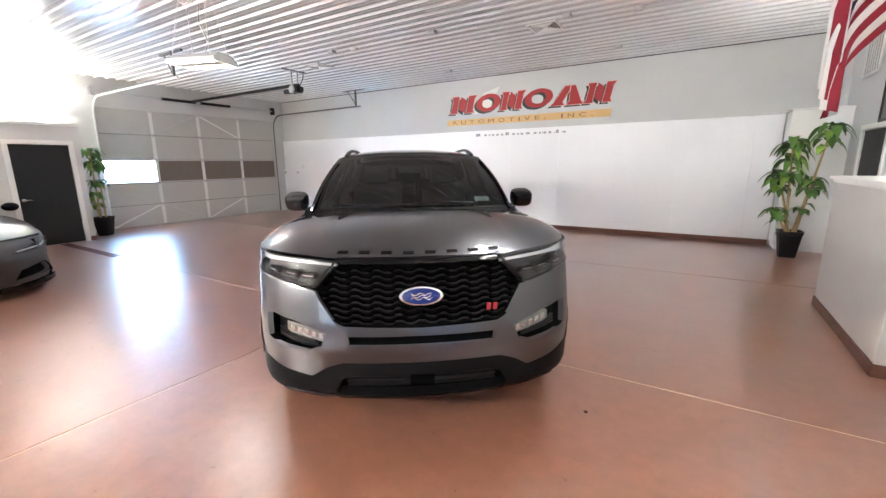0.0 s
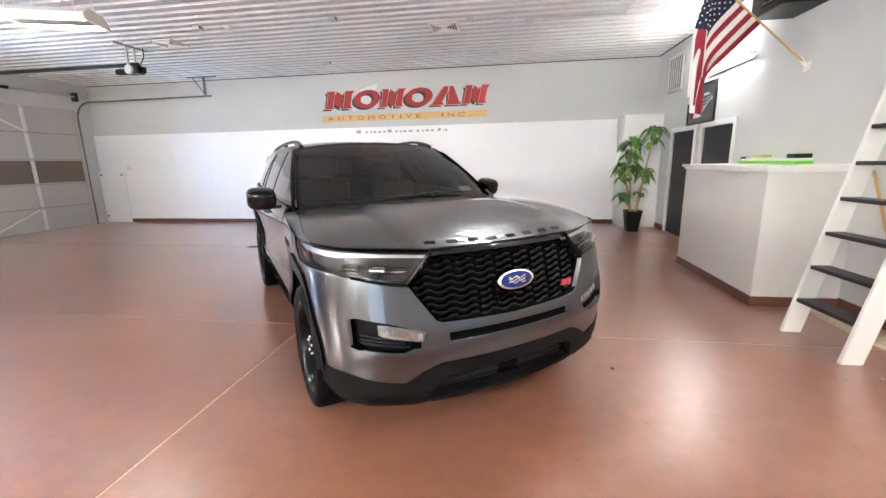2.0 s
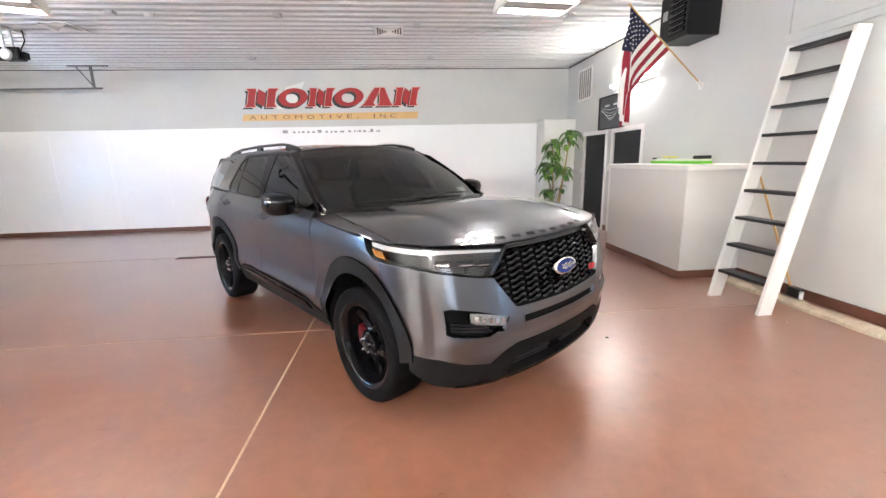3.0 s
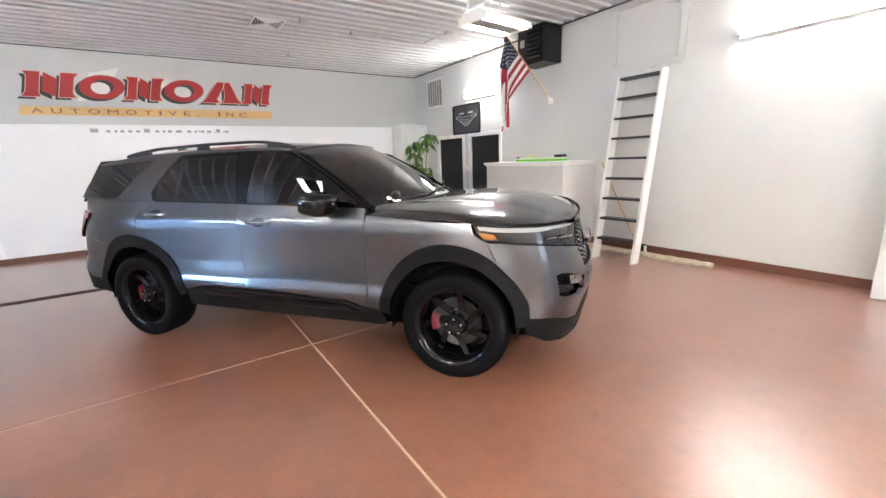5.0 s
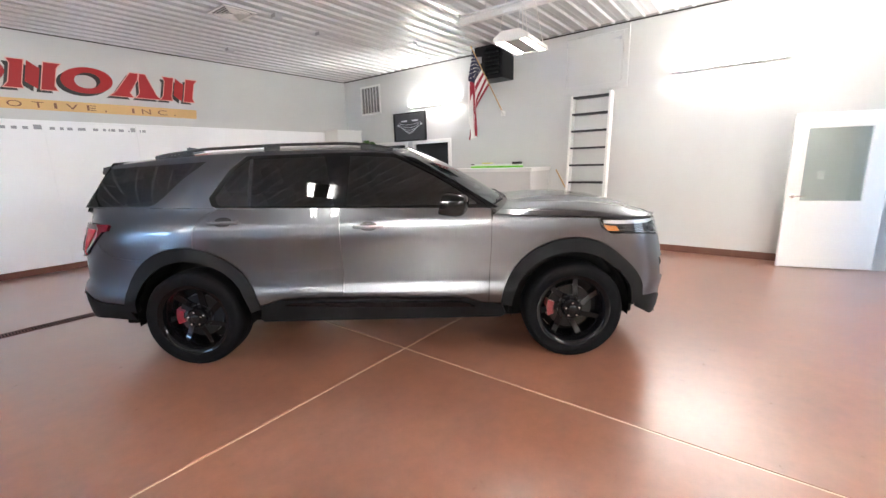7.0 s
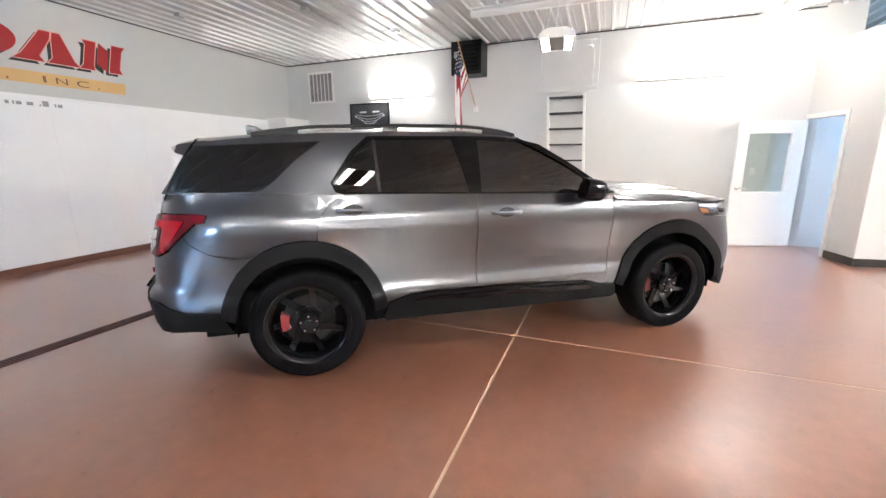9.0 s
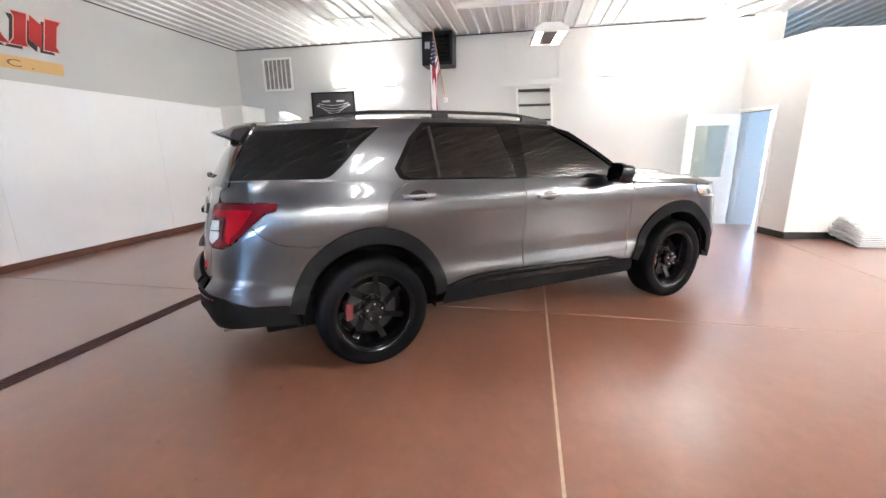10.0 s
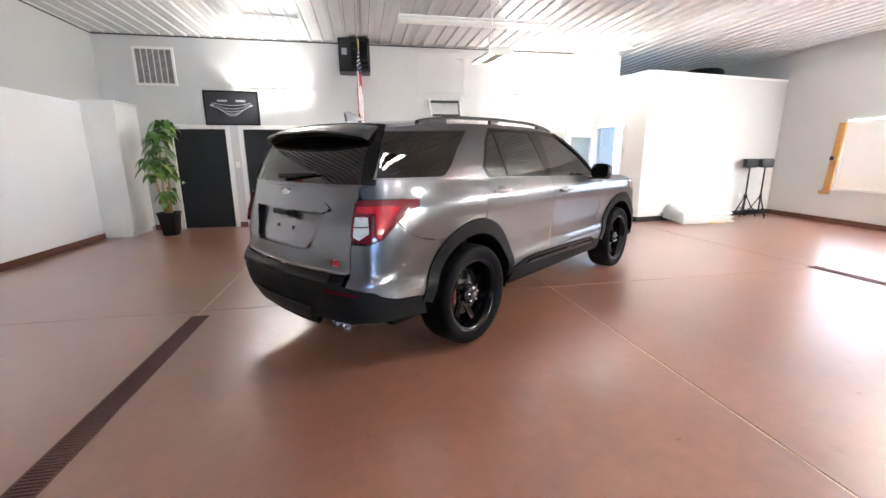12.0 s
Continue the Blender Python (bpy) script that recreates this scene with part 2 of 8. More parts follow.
def to_mesh(name, bm, material, smooth=None):
    """smooth: degrees under which edges are shaded round."""
    me = bpy.data.meshes.new(name)
    bmesh.ops.recalc_face_normals(bm, faces=bm.faces[:])
    bm.to_mesh(me)
    bm.free()
    me.materials.append(material)
    if smooth is not None:
        me.shade_smooth()
        me.set_sharp_from_angle(angle=radians(smooth))
    return me


def part(name, bm, material, parent, label="", smooth=None, kind=""):
    ob = new(name, to_mesh(name, bm, material, smooth))
    ob.parent = parent
    return tagged(ob, label, kind=kind)


def thing(name, label, category, m=None, group="", kind=""):
    """An empty at the base of a thing that carries its parts."""
    ob = new(name)
    ob.empty_display_size = 0.1
    ob.matrix_world = m if m is not None else Matrix()
    return tagged(ob, label, category, group, kind)


def solid(name, bm, material, label, category, m=None, group="", kind="", smooth=None):
    """A thing that is one mesh."""
    ob = new(name, to_mesh(name, bm, material, smooth))
    if m is not None:
        ob.matrix_world = m
    return tagged(ob, label, category, group, kind)


def boxes(*rows, bevel=0.0):
    bm = bmesh.new()
    for row in rows:
        bm_box(bm, *row, bevel=bevel)
    return bm

# ---- the hall ----
OC = Vector((1.06, -0.70, 0))         # outer corner of the office box
OE = Vector((XE, -0.38, 0))           # where its door wall meets the east wall
OS = Vector((1.60, -4.72, 0))         # where its long wall meets the south wall
ZO = 3.08
XB = 5.4
SLOPE = 0.118                         # the south wall runs slightly askew


def south(x):
    return OS.y + (OS.x - x) * SLOPE


def along(a, b):
    """A pose at a with its x axis towards b."""
    d = b - a
    return Matrix.Translation(a) @ Matrix.Rotation(math.atan2(d.y, d.x), 4, "Z")


# floor slabs between the saw cuts; the cuts are filled with pale compound
JX = [XW - 0.1, -2.80, XB]
JY = [YS - 0.4, -0.53, 3.165, 6.74, YN + 0.05]
floor = solid("floor", boxes((XW - 0.3, YS - 0.6, -0.2, XB + 0.2, YN + 0.2, -0.004)), M_JOINT,
              "reddish-brown stained concrete floor with pale saw-cut joints", "floor", kind="structure")
for i in range(len(JX) - 1):
    for j in range(len(JY) - 1):
        g = 0.009
        part("slab", boxes((JX[i] + g, JY[j] + g, -0.0039, JX[i + 1] - g, JY[j + 1] - g, 0.0)), M_FLOOR, floor)

wall_north = solid("wall_north", boxes((XW - 0.2, YN, 0, XE + 0.2, YN + 0.2, ZC)), M_WALL, "pale grey painted upper wall of the hall", "wall", kind="structure")
panel_n = solid("wall_panel_north", boxes((XW + 0.02, YN - 0.002, 2.36, 1.60, YN - 0.066, 2.39), bevel=0.004), M_PANEL, "glossy white wallboard wainscot along the long wall", "wall panel", kind="structure")
px = XW + 0.02
while px < 1.59:
    qx = min(px + 1.2192, 1.60)
    part("wallboard", boxes((px + 0.001, YN - 0.06, 0.10, qx - 0.001, YN - 0.002, 2.36)), M_PANEL, panel_n)
    px = qx
solid("baseboard_north", boxes((XW + 0.02, YN - 0.085, 0, 1.60, YN - 0.05, 0.10), bevel=0.004), M_BASE, "brown vinyl base below the white wallboard", "baseboard", kind="structure")
D1, D2 = (7.83, 8.80), (6.53, 7.50)
DZ = 2.0
wall_east = solid("wall_east", boxes((XE, D1[1], 0, XE + 0.15, YN, ZC), (XE, D2[1], 0, XE + 0.15, D1[0], ZC), (XE, OE.y - 0.5, 0, XE + 0.15, D2[0], ZC),
                                     (XE, D1[0], DZ, XE + 0.15, D1[1], ZC), (XE, D2[0], DZ, XE + 0.15, D2[1], ZC)),
                  M_WALL, "pale grey painted wall with doors and lamps", "wall", kind="structure")
solid("baseboard_east", boxes((XE - 0.014, OE.y, 0, XE - 0.001, 4.13, 0.11), (XE - 0.014, 6.01, 0, XE - 0.001, D2[0] - 0.09, 0.11), (XE - 0.014, D2[1] + 0.09, 0, XE - 0.001, D1[0] - 0.09, 0.11),
                              (XE - 0.014, D1[1] + 0.09, 0, XE - 0.001, 9.36, 0.11)), M_BASE, "brown vinyl base along the grey wall", "baseboard", kind="structure")
# south wall with the window, in its own frame: x runs west from the office
SW = along(OS, Vector((XW - 0.3, south(XW - 0.3), 0)))
SL = (Vector((XW - 0.3, south(XW - 0.3), 0)) - OS).length
WU0, WU1, WZ0, WZ1 = 1.56, 3.30, 0.72, 2.14
solid("wall_south", boxes((-4.2, 0, 0, WU0, 0.2, ZC), (WU1, 0, 0, SL, 0.2, ZC), (WU0, 0, 0, WU1, 0.2, WZ0), (WU0, 0, WZ1, WU1, 0.2, ZC)), M_WALL,
      "pale grey painted wall with a window", "wall", m=SW, kind="structure")
solid("baseboard_south", boxes((0.02, -0.013, 0, SL, -0.001, 0.11)), M_BASE, "brown vinyl base along the window wall", "baseboard", m=SW, kind="structure")
GY0, GY1, GZ = 4.52, 9.50, 3.03
solid("wall_west", boxes((XW - 0.2, YS, 0, XW, GY0, ZC), (XW - 0.2, GY1, 0, XW, YN, ZC), (XW - 0.2, GY0, GZ, XW, GY1, ZC)),
      M_WALL, "pale grey painted wall round the garage door", "wall", kind="structure")
solid("wall_loft_back", boxes((XB, YS - 0.6, 0, XB + 0.15, 0.4, ZC), (XE + 0.15, 0.1, 0, XB, 0.25, ZC)), M_WALL, "grey wall behind the office loft", "wall", kind="structure")


def ceiling_mesh():
    """Ribbed steel sheets: ribs run along x."""
    bm = bmesh.new()
    pitch, y = 0.2286, YS - 0.6
    prof = []
    while y < YN:
        prof += [(y, 0.0), (y + 0.085, 0.0), (y + 0.095, 0.004), (y + 0.115, 0.004), (y + 0.125, 0.0), (y + 0.166, 0.0), (y + 0.178, 0.034), (y + 0.212, 0.034), (y + 0.224, 0.0)]
        y += pitch
    prof = [(min(v, YN + 0.01), h) for v, h in prof] + [(YN + 0.011, 0.0)]
    a = [bm.verts.new((XW - 0.05, v, ZC - h)) for v, h in prof]
    b = [bm.verts.new((XB + 0.05, v, ZC - h)) for v, h in prof]
    for i in range(len(prof) - 1):
        bm.faces.new((a[i], b[i], b[i + 1], a[i + 1]))
    return bm


solid("ceiling", ceiling_mesh(), M_CEIL, "white ribbed sheet-steel ceiling", "ceiling", kind="structure")
solid("roof_deck", boxes((XW - 0.2, YS - 0.6, ZC + 0.03, XB + 0.2, YN + 0.2, ZC + 0.12)), M_GALV, "steel deck above the ribbed ceiling", "roof", kind="structure")

solid("trim_ceiling_east", boxes((XE - 0.012, OE.y, ZC - 0.056, XE - 0.001, YN - 0.014, ZC - 0.032)), M_CLOSURE, "dark closure strip under the ribbed ceiling", "trim", kind="structure")
solid("trim_ceiling_north", boxes((XW + 0.02, YN - 0.012, ZC - 0.052, XE - 0.014, YN - 0.001, ZC - 0.032)), M_CLOSURE, "dark closure strip along the long wall", "trim", kind="structure")

# office box: door wall, long wall, white cap
ow = along(OC, OE)
OL = (OE - OC).length
DU0, DU1 = 0.60, 1.33
solid("wall_office_door", boxes((0, -0.12, 0, DU0, 0, ZO), (DU1, -0.12, 0, OL, 0, ZO), (DU0, -0.12, 2.06, DU1, 0, ZO)), M_WALLW, "pale partition wall with an open doorway", "wall", m=ow, kind="structure")
lw = along(OC, OS)
LL = (OS - OC).length
solid("wall_office_long", boxes((0.0, 0.0, 0, LL, 0.12, ZO)), M_WALLW, "pale partition wall of the office", "wall", m=lw, kind="structure")
bm = boxes((-0.02, -0.02, ZO, LL, 0.16, ZO + 0.045), bevel=0.006)
bmesh.ops.transform(bm, matrix=lw, verts=bm.verts)
bm2 = boxes((0.13, -0.14, ZO, OL + 0.0, 0.02, ZO + 0.045), bevel=0.006)
bmesh.ops.transform(bm2, matrix=ow, verts=bm2.verts)
solid("trim_office_long", bm, M_TRIM, "white cap along the top of the office wall", "trim", kind="structure")
solid("trim_office_door", bm2, M_TRIM, "white cap above the office doorway", "trim", kind="structure")
bm = bmesh.new()
bm_prism(bm, [(OC.x + 0.12, OC.y - 0.10), (OE.x, OE.y - 0.12), (XB, OE.y - 0.12), (XB, YS - 0.3), (OS.x + 0.12, OS.y + 0.05)], ZO - 0.16, ZO - 0.02, "XY")
solid("office_roof", bm, M_WALLW, "flat lid of the office box", "roof", kind="structure")
bm = boxes((0, -0.014, 0, LL, -0.001, 0.11))
solid("baseboard_office_long", bm, M_BLACKBASE, "black vinyl base of the office wall", "baseboard", m=lw, kind="structure")
solid("baseboard_office_door", boxes((0.0, 0.001, 0, DU0 - 0.07, 0.014, 0.11)), M_BLACKBASE, "black vinyl base beside the office doorway", "baseboard", m=ow, kind="structure")
solid("trim_office_opening", boxes((DU0 - 0.07, -0.13, 0, DU0, 0.015, 2.06), (DU1, -0.13, 0, DU1 + 0.045, 0.015, 2.06), (DU0 - 0.07, -0.13, 2.06, DU1 + 0.045, 0.015, 2.13), bevel=0.004),
      M_TRIM, "white casing of the office doorway", "trim", m=ow, kind="structure")

# low partition box with a black door beside the garage door
PX, PY, PZ = -10.92, 3.72, 2.42
BD = (2.62, 3.53)
solid("wall_partition", boxes((PX - 0.12, YS, 0, PX, BD[0], PZ), (PX - 0.12, BD[1], 0, PX, PY, PZ), (PX - 0.12, BD[0], 2.04, PX, BD[1], PZ), (XW, PY - 0.12, 0, PX - 0.12, PY, PZ)),
      M_WALLW, "pale low partition with a black door", "wall", kind="structure")
solid("trim_partition", boxes((PX - 0.15, YS, PZ, PX + 0.03, PY + 0.03, PZ + 0.05), (XW, PY - 0.15, PZ, PX - 0.15, PY + 0.03, PZ + 0.05), bevel=0.005), M_TRIM, "white cap on the low partition", "trim", kind="structure")
solid("baseboard_partition", boxes((PX, YS, 0, PX + 0.013, BD[0] - 0.08, 0.10), (PX, BD[1] + 0.08, 0, PX + 0.013, PY, 0.10)), M_BASE, "brown vinyl base of the partition", "baseboard", kind="structure")


def flush_door(name, m, w, h, material, label, handle_side=1, handle="lever"):
    """A door leaf in its casing. Local: x across, -y into the room, z up."""
    d = thing(name, label, "door", m, kind="structure")
    part("leaf", boxes((0.004, 0.02, 0.012, w - 0.004, 0.06, h - 0.004), bevel=0.003), material, d)
    part("casing", boxes((-0.085, -0.016, 0, -0.001, 0.12, h), (w + 0.001, -0.016, 0, w + 0.085, 0.12, h), (-0.085, -0.016, h, w + 0.085, 0.12, h + 0.085), bevel=0.005), M_TRIM, d)
    part("threshold", boxes((0, 0.0, 0.0, w, 0.10, 0.010)), M_GALV, d)
    hx = w - 0.07 if handle_side > 0 else 0.07
    bm = bmesh.new()
    bm_lathe(bm, [(0.0, 0.02), (0.032, 0.02), (0.032, 0.010), (0.014, 0.006), (0.012, -0.040), (0.0, -0.042)], n=20, axis="Y", centre=(hx, 0, 0.95))
    bm_tube(bm, [(hx, -0.04, 0.95), (hx - handle_side * 0.05, -0.048, 0.952), (hx - handle_side * 0.12, -0.044, 0.948)], [0.011, 0.010, 0.008], n=8)
    part("handle", bm, M_CHROME, d, smooth=40)
    for z in (0.25, 1.0, 1.75):
        bm = bmesh.new()
        x = 0.0 if handle_side > 0 else w
        bm_tube(bm, [(x, 0.012, z - 0.05), (x, 0.012, z + 0.05)], 0.007, n=8)
        part("hinge", bm, M_GALV, d, smooth=40)
    return d


# doors on the east wall: local x runs south
flush_door("door_1", pose(XE, D1[1], 0, 0, 0, -90), D1[1] - D1[0], DZ, M_DOORBLK, "closed black flush door in a white casing", handle_side=-1)
flush_door("door_2", pose(XE, D2[1], 0, 0, 0, -90), D2[1] - D2[0], DZ, M_DOORBLK, "closed black flush door behind the counter", handle_side=1)
flush_door("door_3", pose(PX, BD[0], 0, 0, 0, 90), BD[1] - BD[0], 2.04, M_DOORBLK, "closed black flush door of the low partition", handle_side=-1)
solid("wall_behind_doors", boxes((XE + 0.15, 6.2, 0, XE + 0.25, 9.2, 2.3)), M_WALL, "blocking behind the black doors", "wall", kind="structure")

# open white door of the office, with a glazed light
hinge = ow @ Vector((DU1 - 0.01, 0.03, 0))
tip = Vector((2.014, 0.65, 0))
om = along(hinge, tip)
od = thing("door_4", "open white door with a glazed upper light", "door", om, kind="structure")
LW, LH = 1.02, 2.04
gx0, gx1, gz0, gz1 = 0.20, 0.88, 0.90, 1.86
part("leaf", boxes((0, -0.022, 0.012, gx0, 0.022, LH), (gx1, -0.022, 0.012, LW, 0.022, LH), (gx0, -0.022, 0.012, gx1, 0.022, gz0), (gx0, -0.022, gz1, gx1, 0.022, LH), bevel=0.002), M_DOORWHT, od)
part("glazing_bead", boxes((gx0 - 0.02, -0.03, gz0 - 0.02, gx0 + 0.015, 0.03, gz1 + 0.02), (gx1 - 0.015, -0.03, gz0 - 0.02, gx1 + 0.02, 0.03, gz1 + 0.02), (gx0 + 0.015, -0.03, gz0 - 0.02, gx1 - 0.015, 0.03, gz0 + 0.015), (gx0 + 0.015, -0.03, gz1 - 0.015, gx1 - 0.015, 0.03, gz1 + 0.02), bevel=0.004), M_TRIM, od)
part("pane", boxes((gx0, -0.004, gz0, gx1, 0.004, gz1)), tinted("door_pane", (0.9, 0.95, 0.93), 0.9), od).visible_shadow = False
for sy in (-1, 1):
    bm = bmesh.new()
    bm_lathe(bm, [(0.0, 0.022), (0.033, 0.022), (0.033, 0.030), (0.013, 0.034), (0.012, 0.072), (0.0, 0.074)], n=20, axis="Y", centre=(LW - 0.07, 0, 0.98))
    bm_tube(bm, [(LW - 0.07, 0.07, 0.98), (LW - 0.13, 0.078, 0.982), (LW - 0.19, 0.072, 0.978)], [0.011, 0.010, 0.008], n=8)
    if sy < 0:
        bmesh.ops.transform(bm, matrix=Matrix.Diagonal((1, -1, 1, 1)), verts=bm.verts)
    part("handle", bm, M_CHROME, od, smooth=40)
for z in (0.3, 1.0, 1.8):
    bm = bmesh.new()
    bm_tube(bm, [(-0.008, 0.0, z - 0.05), (-0.008, 0.0, z + 0.05)], 0.008, n=8)
    part("hinge", bm, M_GALV, od, smooth=40)

# inside the office: room with a far white door; its daylit blue is in the wall colour
M_OFFICE = surface("bluish_office_wall", (0.62, 0.66, 0.70), 0.6, var=0.03)
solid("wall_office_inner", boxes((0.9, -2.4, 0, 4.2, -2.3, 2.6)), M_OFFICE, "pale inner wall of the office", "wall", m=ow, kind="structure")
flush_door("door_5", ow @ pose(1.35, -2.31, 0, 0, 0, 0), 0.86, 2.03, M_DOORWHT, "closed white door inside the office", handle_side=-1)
# freestanding glowing panel, added to light the room in place of a window
solid("office_glow_panel", boxes((3.6, -2.2, 0.8, 3.62, -1.0, 2.1)), M_DAY, "added glowing panel that lights the office in daylight blue", "window", m=ow, kind="structure")

# garage door
gd = thing("garage_door", "closed white sectional garage door with one clear and three brown panes", "garage door", pose(XW - 0.06, 0, 0), kind="structure")
rows = [0.0, 0.575, 1.15, 1.76, 2.40, GZ]
cw = (GY1 - GY0) / 4
for r in range(5):
    z0, z1 = rows[r] + 0.0015, rows[r + 1] - 0.0015
    if r == 2:
        for c in range(4):
            y0, y1 = GY0 + c * cw, GY0 + (c + 1) * cw
            part("pane_frame", boxes((-0.02, y0, z0, 0.025, y0 + 0.03, z1), (-0.02, y1 - 0.03, z0, 0.025, y1, z1), (-0.02, y0 + 0.03, z0, 0.025, y1 - 0.03, z0 + 0.03), (-0.02, y0 + 0.03, z1 - 0.03, 0.025, y1 - 0.03, z1), bevel=0.003), M_GDOOR, gd)
            if c == 0:
                part("clear_pane", boxes((-0.004, y0 + 0.03, z0 + 0.03, 0.004, y1 - 0.03, z1 - 0.03)), tinted("clear_glass", (1, 1, 1), 0.96), gd, "clear pane with daylight outside").visible_shadow = False
            else:
                part("brown_pane", boxes((-0.006, y0 + 0.03, z0 + 0.03, 0.006, y1 - 0.03, z1 - 0.03), bevel=0.002), M_GPANE, gd, "brown covered pane")
    else:
        for c in range(4):
            y0, y1 = GY0 + c * cw + 0.001, GY0 + (c + 1) * cw - 0.001
            part("door_panel", boxes((-0.03, y0, z0, 0.012, y1, z1), bevel=0.003), M_GDOOR, gd)
    part("section_gap", boxes((0.0125, GY0, rows[r] - 0.006, 0.0145, GY1, rows[r] + 0.0040)) if r else boxes((0.0125, GY0, 0.0, 0.0145, GY1, 0.0040)), M_CLOSURE, gd)
    part("section_rail", boxes((0.012, GY0, rows[r] + 0.0045, 0.022, GY1, rows[r] + 0.022), bevel=0.003), M_GDOOR, gd)
    for c in range(5):
        y = GY0 + c * cw
        if not (r == 2 and c in (0, 4)):
            part("stile", boxes((0.012, max(GY0, y - 0.04), z0 + 0.03, 0.034, min(GY1, y + 0.04), z1), bevel=0.004), M_TRIM if c in (1, 2, 3) else M_GALV, gd)
        part("hinge", boxes((0.034, max(GY0, y - 0.03), z1 - 0.05, 0.046, min(GY1, y + 0.03), z1 + 0.03), bevel=0.004), M_GALV, gd)
for c, r, up in ((0, 0, 1), (1, 0, -1), (2, 0, 1), (3, 0, -1), (1, 4, 1), (2, 4, -1)):
    a = Vector((0.024, GY0 + c * cw + 0.06, rows[r] + (0.04 if up > 0 else rows[r + 1] - rows[r] - 0.03)))
    b = Vector((0.024, GY0 + (c + 1) * cw - 0.06, rows[r] + (rows[r + 1] - rows[r] - 0.03 if up > 0 else 0.04)))
    bm = bmesh.new()
    d = (b - a)
    bm_box(bm, 0, -0.008, -0.02, d.length, 0.008, 0.02, bevel=0.003)
    q = Matrix.Translation(a) @ Matrix.Rotation(math.pi / 2, 4, "Z") @ Matrix.Rotation(-math.atan2(d.z, d.y), 4, "Y")
    bmesh.ops.transform(bm, matrix=q, verts=bm.verts)
    part("brace", bm, M_TRIM if c in (0, 2) else M_GALV, gd)
for r in range(1, 5):
    part("joint_seal", boxes((-0.034, GY0, rows[r] - 0.012, -0.0305 if r not in (2, 3) else -0.021, GY1, rows[r] + 0.012)), M_BLACK, gd)
part("bottom_seal", boxes((-0.03, GY0, 0.0, 0.02, GY1, 0.0045)), M_BLACK, gd)
bm = bmesh.new()
for sgn, y in ((-1, GY0 + 0.02), (1, GY1 - 0.02)):
    pts = [(0.10, y + 0.03 * sgn, 0.0), (0.10, y + 0.03 * sgn, 2.75)]
    pts += [(0.10 + 0.42 * (1 - math.cos(a)), y + 0.03 * sgn, 2.80 + 0.42 * math.sin(a)) for a in np.linspace(0.1, math.pi / 2, 8)]
    pts += [(4.10, y + 0.03 * sgn, 3.235)]
    bm = bmesh.new()
    rings = []
    for p in pts:
        rings.append(Vector(p))
    bm_tube(bm, rings, 0.022, n=6)
    trk = part("door_track", bm, M_TRIM if sgn < 0 else M_DARKSTEEL, gd, smooth=30)
    x = 3.95
    part("track_hanger", boxes((x - 0.02, y + 0.01 * sgn - 0.02, 3.23, x + 0.02, y + 0.01 * sgn + 0.02, ZC - 0.02), (x - 0.45, y - 0.02, ZC - 0.06, x + 0.35, y + 0.02, ZC - 0.022)), M_DARKSTEEL, trk)
    bm = bmesh.new()
    bm_tube(bm, [(x - 0.3, y, ZC - 0.04), (x, y + 0.02 * sgn, 3.26)], 0.012, n=6)
    part("hanger_brace", bm, M_DARKSTEEL, trk)
bm = bmesh.new()
bm_tube(bm, [(0.16, GY0 - 0.05, 3.36), (0.16, GY1 + 0.05, 3.36)], 0.014, n=8)
part("torsion_shaft", bm, M_GALV, gd, smooth=40)
for y0, y1 in ((6.05, 6.95), (7.08, 7.98)):
    bm = bmesh.new()
    n = 60
    bm_lathe(bm, [(0.034 + 0.006 * (k % 2), y0 + (y1 - y0) * k / n) for k in range(n + 1)], n=12, axis="Y", centre=(0.16, 0, 3.36))
    part("torsion_spring", bm, M_BLACK, gd, smooth=20)
for y in (GY0, 7.015, GY1):
    part("spring_bracket", boxes((0.062, y - 0.04, 3.25, 0.20, y + 0.04, 3.47), bevel=0.004), M_GALV if y < 9 else M_BLACK, gd)
bright = solid("outside_backdrop", boxes((XW - 1.6, GY0 - 2, -0.2, XW - 1.55, GY1 + 1, 4.2)), M_DAY, "bright daylight outside the garage pane", "backdrop", kind="structure")
solid("ground_outside", boxes((XW - 1.55, GY0 - 2, -0.25, XW - 0.2, GY1 + 1, -0.05)), M_JOINT, "concrete apron outside the garage door", "ground", kind="structure")

# window with blind in the south wall
wn = thing("window_1", "white window with closed pale slatted blinds", "window", SW, kind="structure")
part("window_frame", boxes((WU0, 0.02, WZ0, WU0 + 0.05, 0.14, WZ1), (WU1 - 0.05, 0.02, WZ0, WU1, 0.14, WZ1), (WU0 + 0.05, 0.02, WZ0, WU1 - 0.05, 0.14, WZ0 + 0.05), (WU0 + 0.05, 0.02, WZ1 - 0.05, WU1 - 0.05, 0.14, WZ1), bevel=0.004), M_TRIM, wn)
part("window_sill", boxes((WU0 - 0.03, -0.05, WZ0 - 0.03, WU1 + 0.03, 0.02, WZ0), bevel=0.005), M_TRIM, wn)
part("pane", boxes((WU0 + 0.05, 0.10, WZ0 + 0.05, WU1 - 0.05, 0.106, WZ1 - 0.05)), M_PANE_SKY, wn)
part("head_rail", boxes((WU0 + 0.01, -0.02, WZ1 - 0.05, WU1 - 0.01, 0.018, WZ1), bevel=0.004), M_TRIM, wn)
M_SLAT = surface("blind_slats", (0.72, 0.66, 0.60), 0.5, var=0.04)
z, sm = WZ0 + 0.03, None
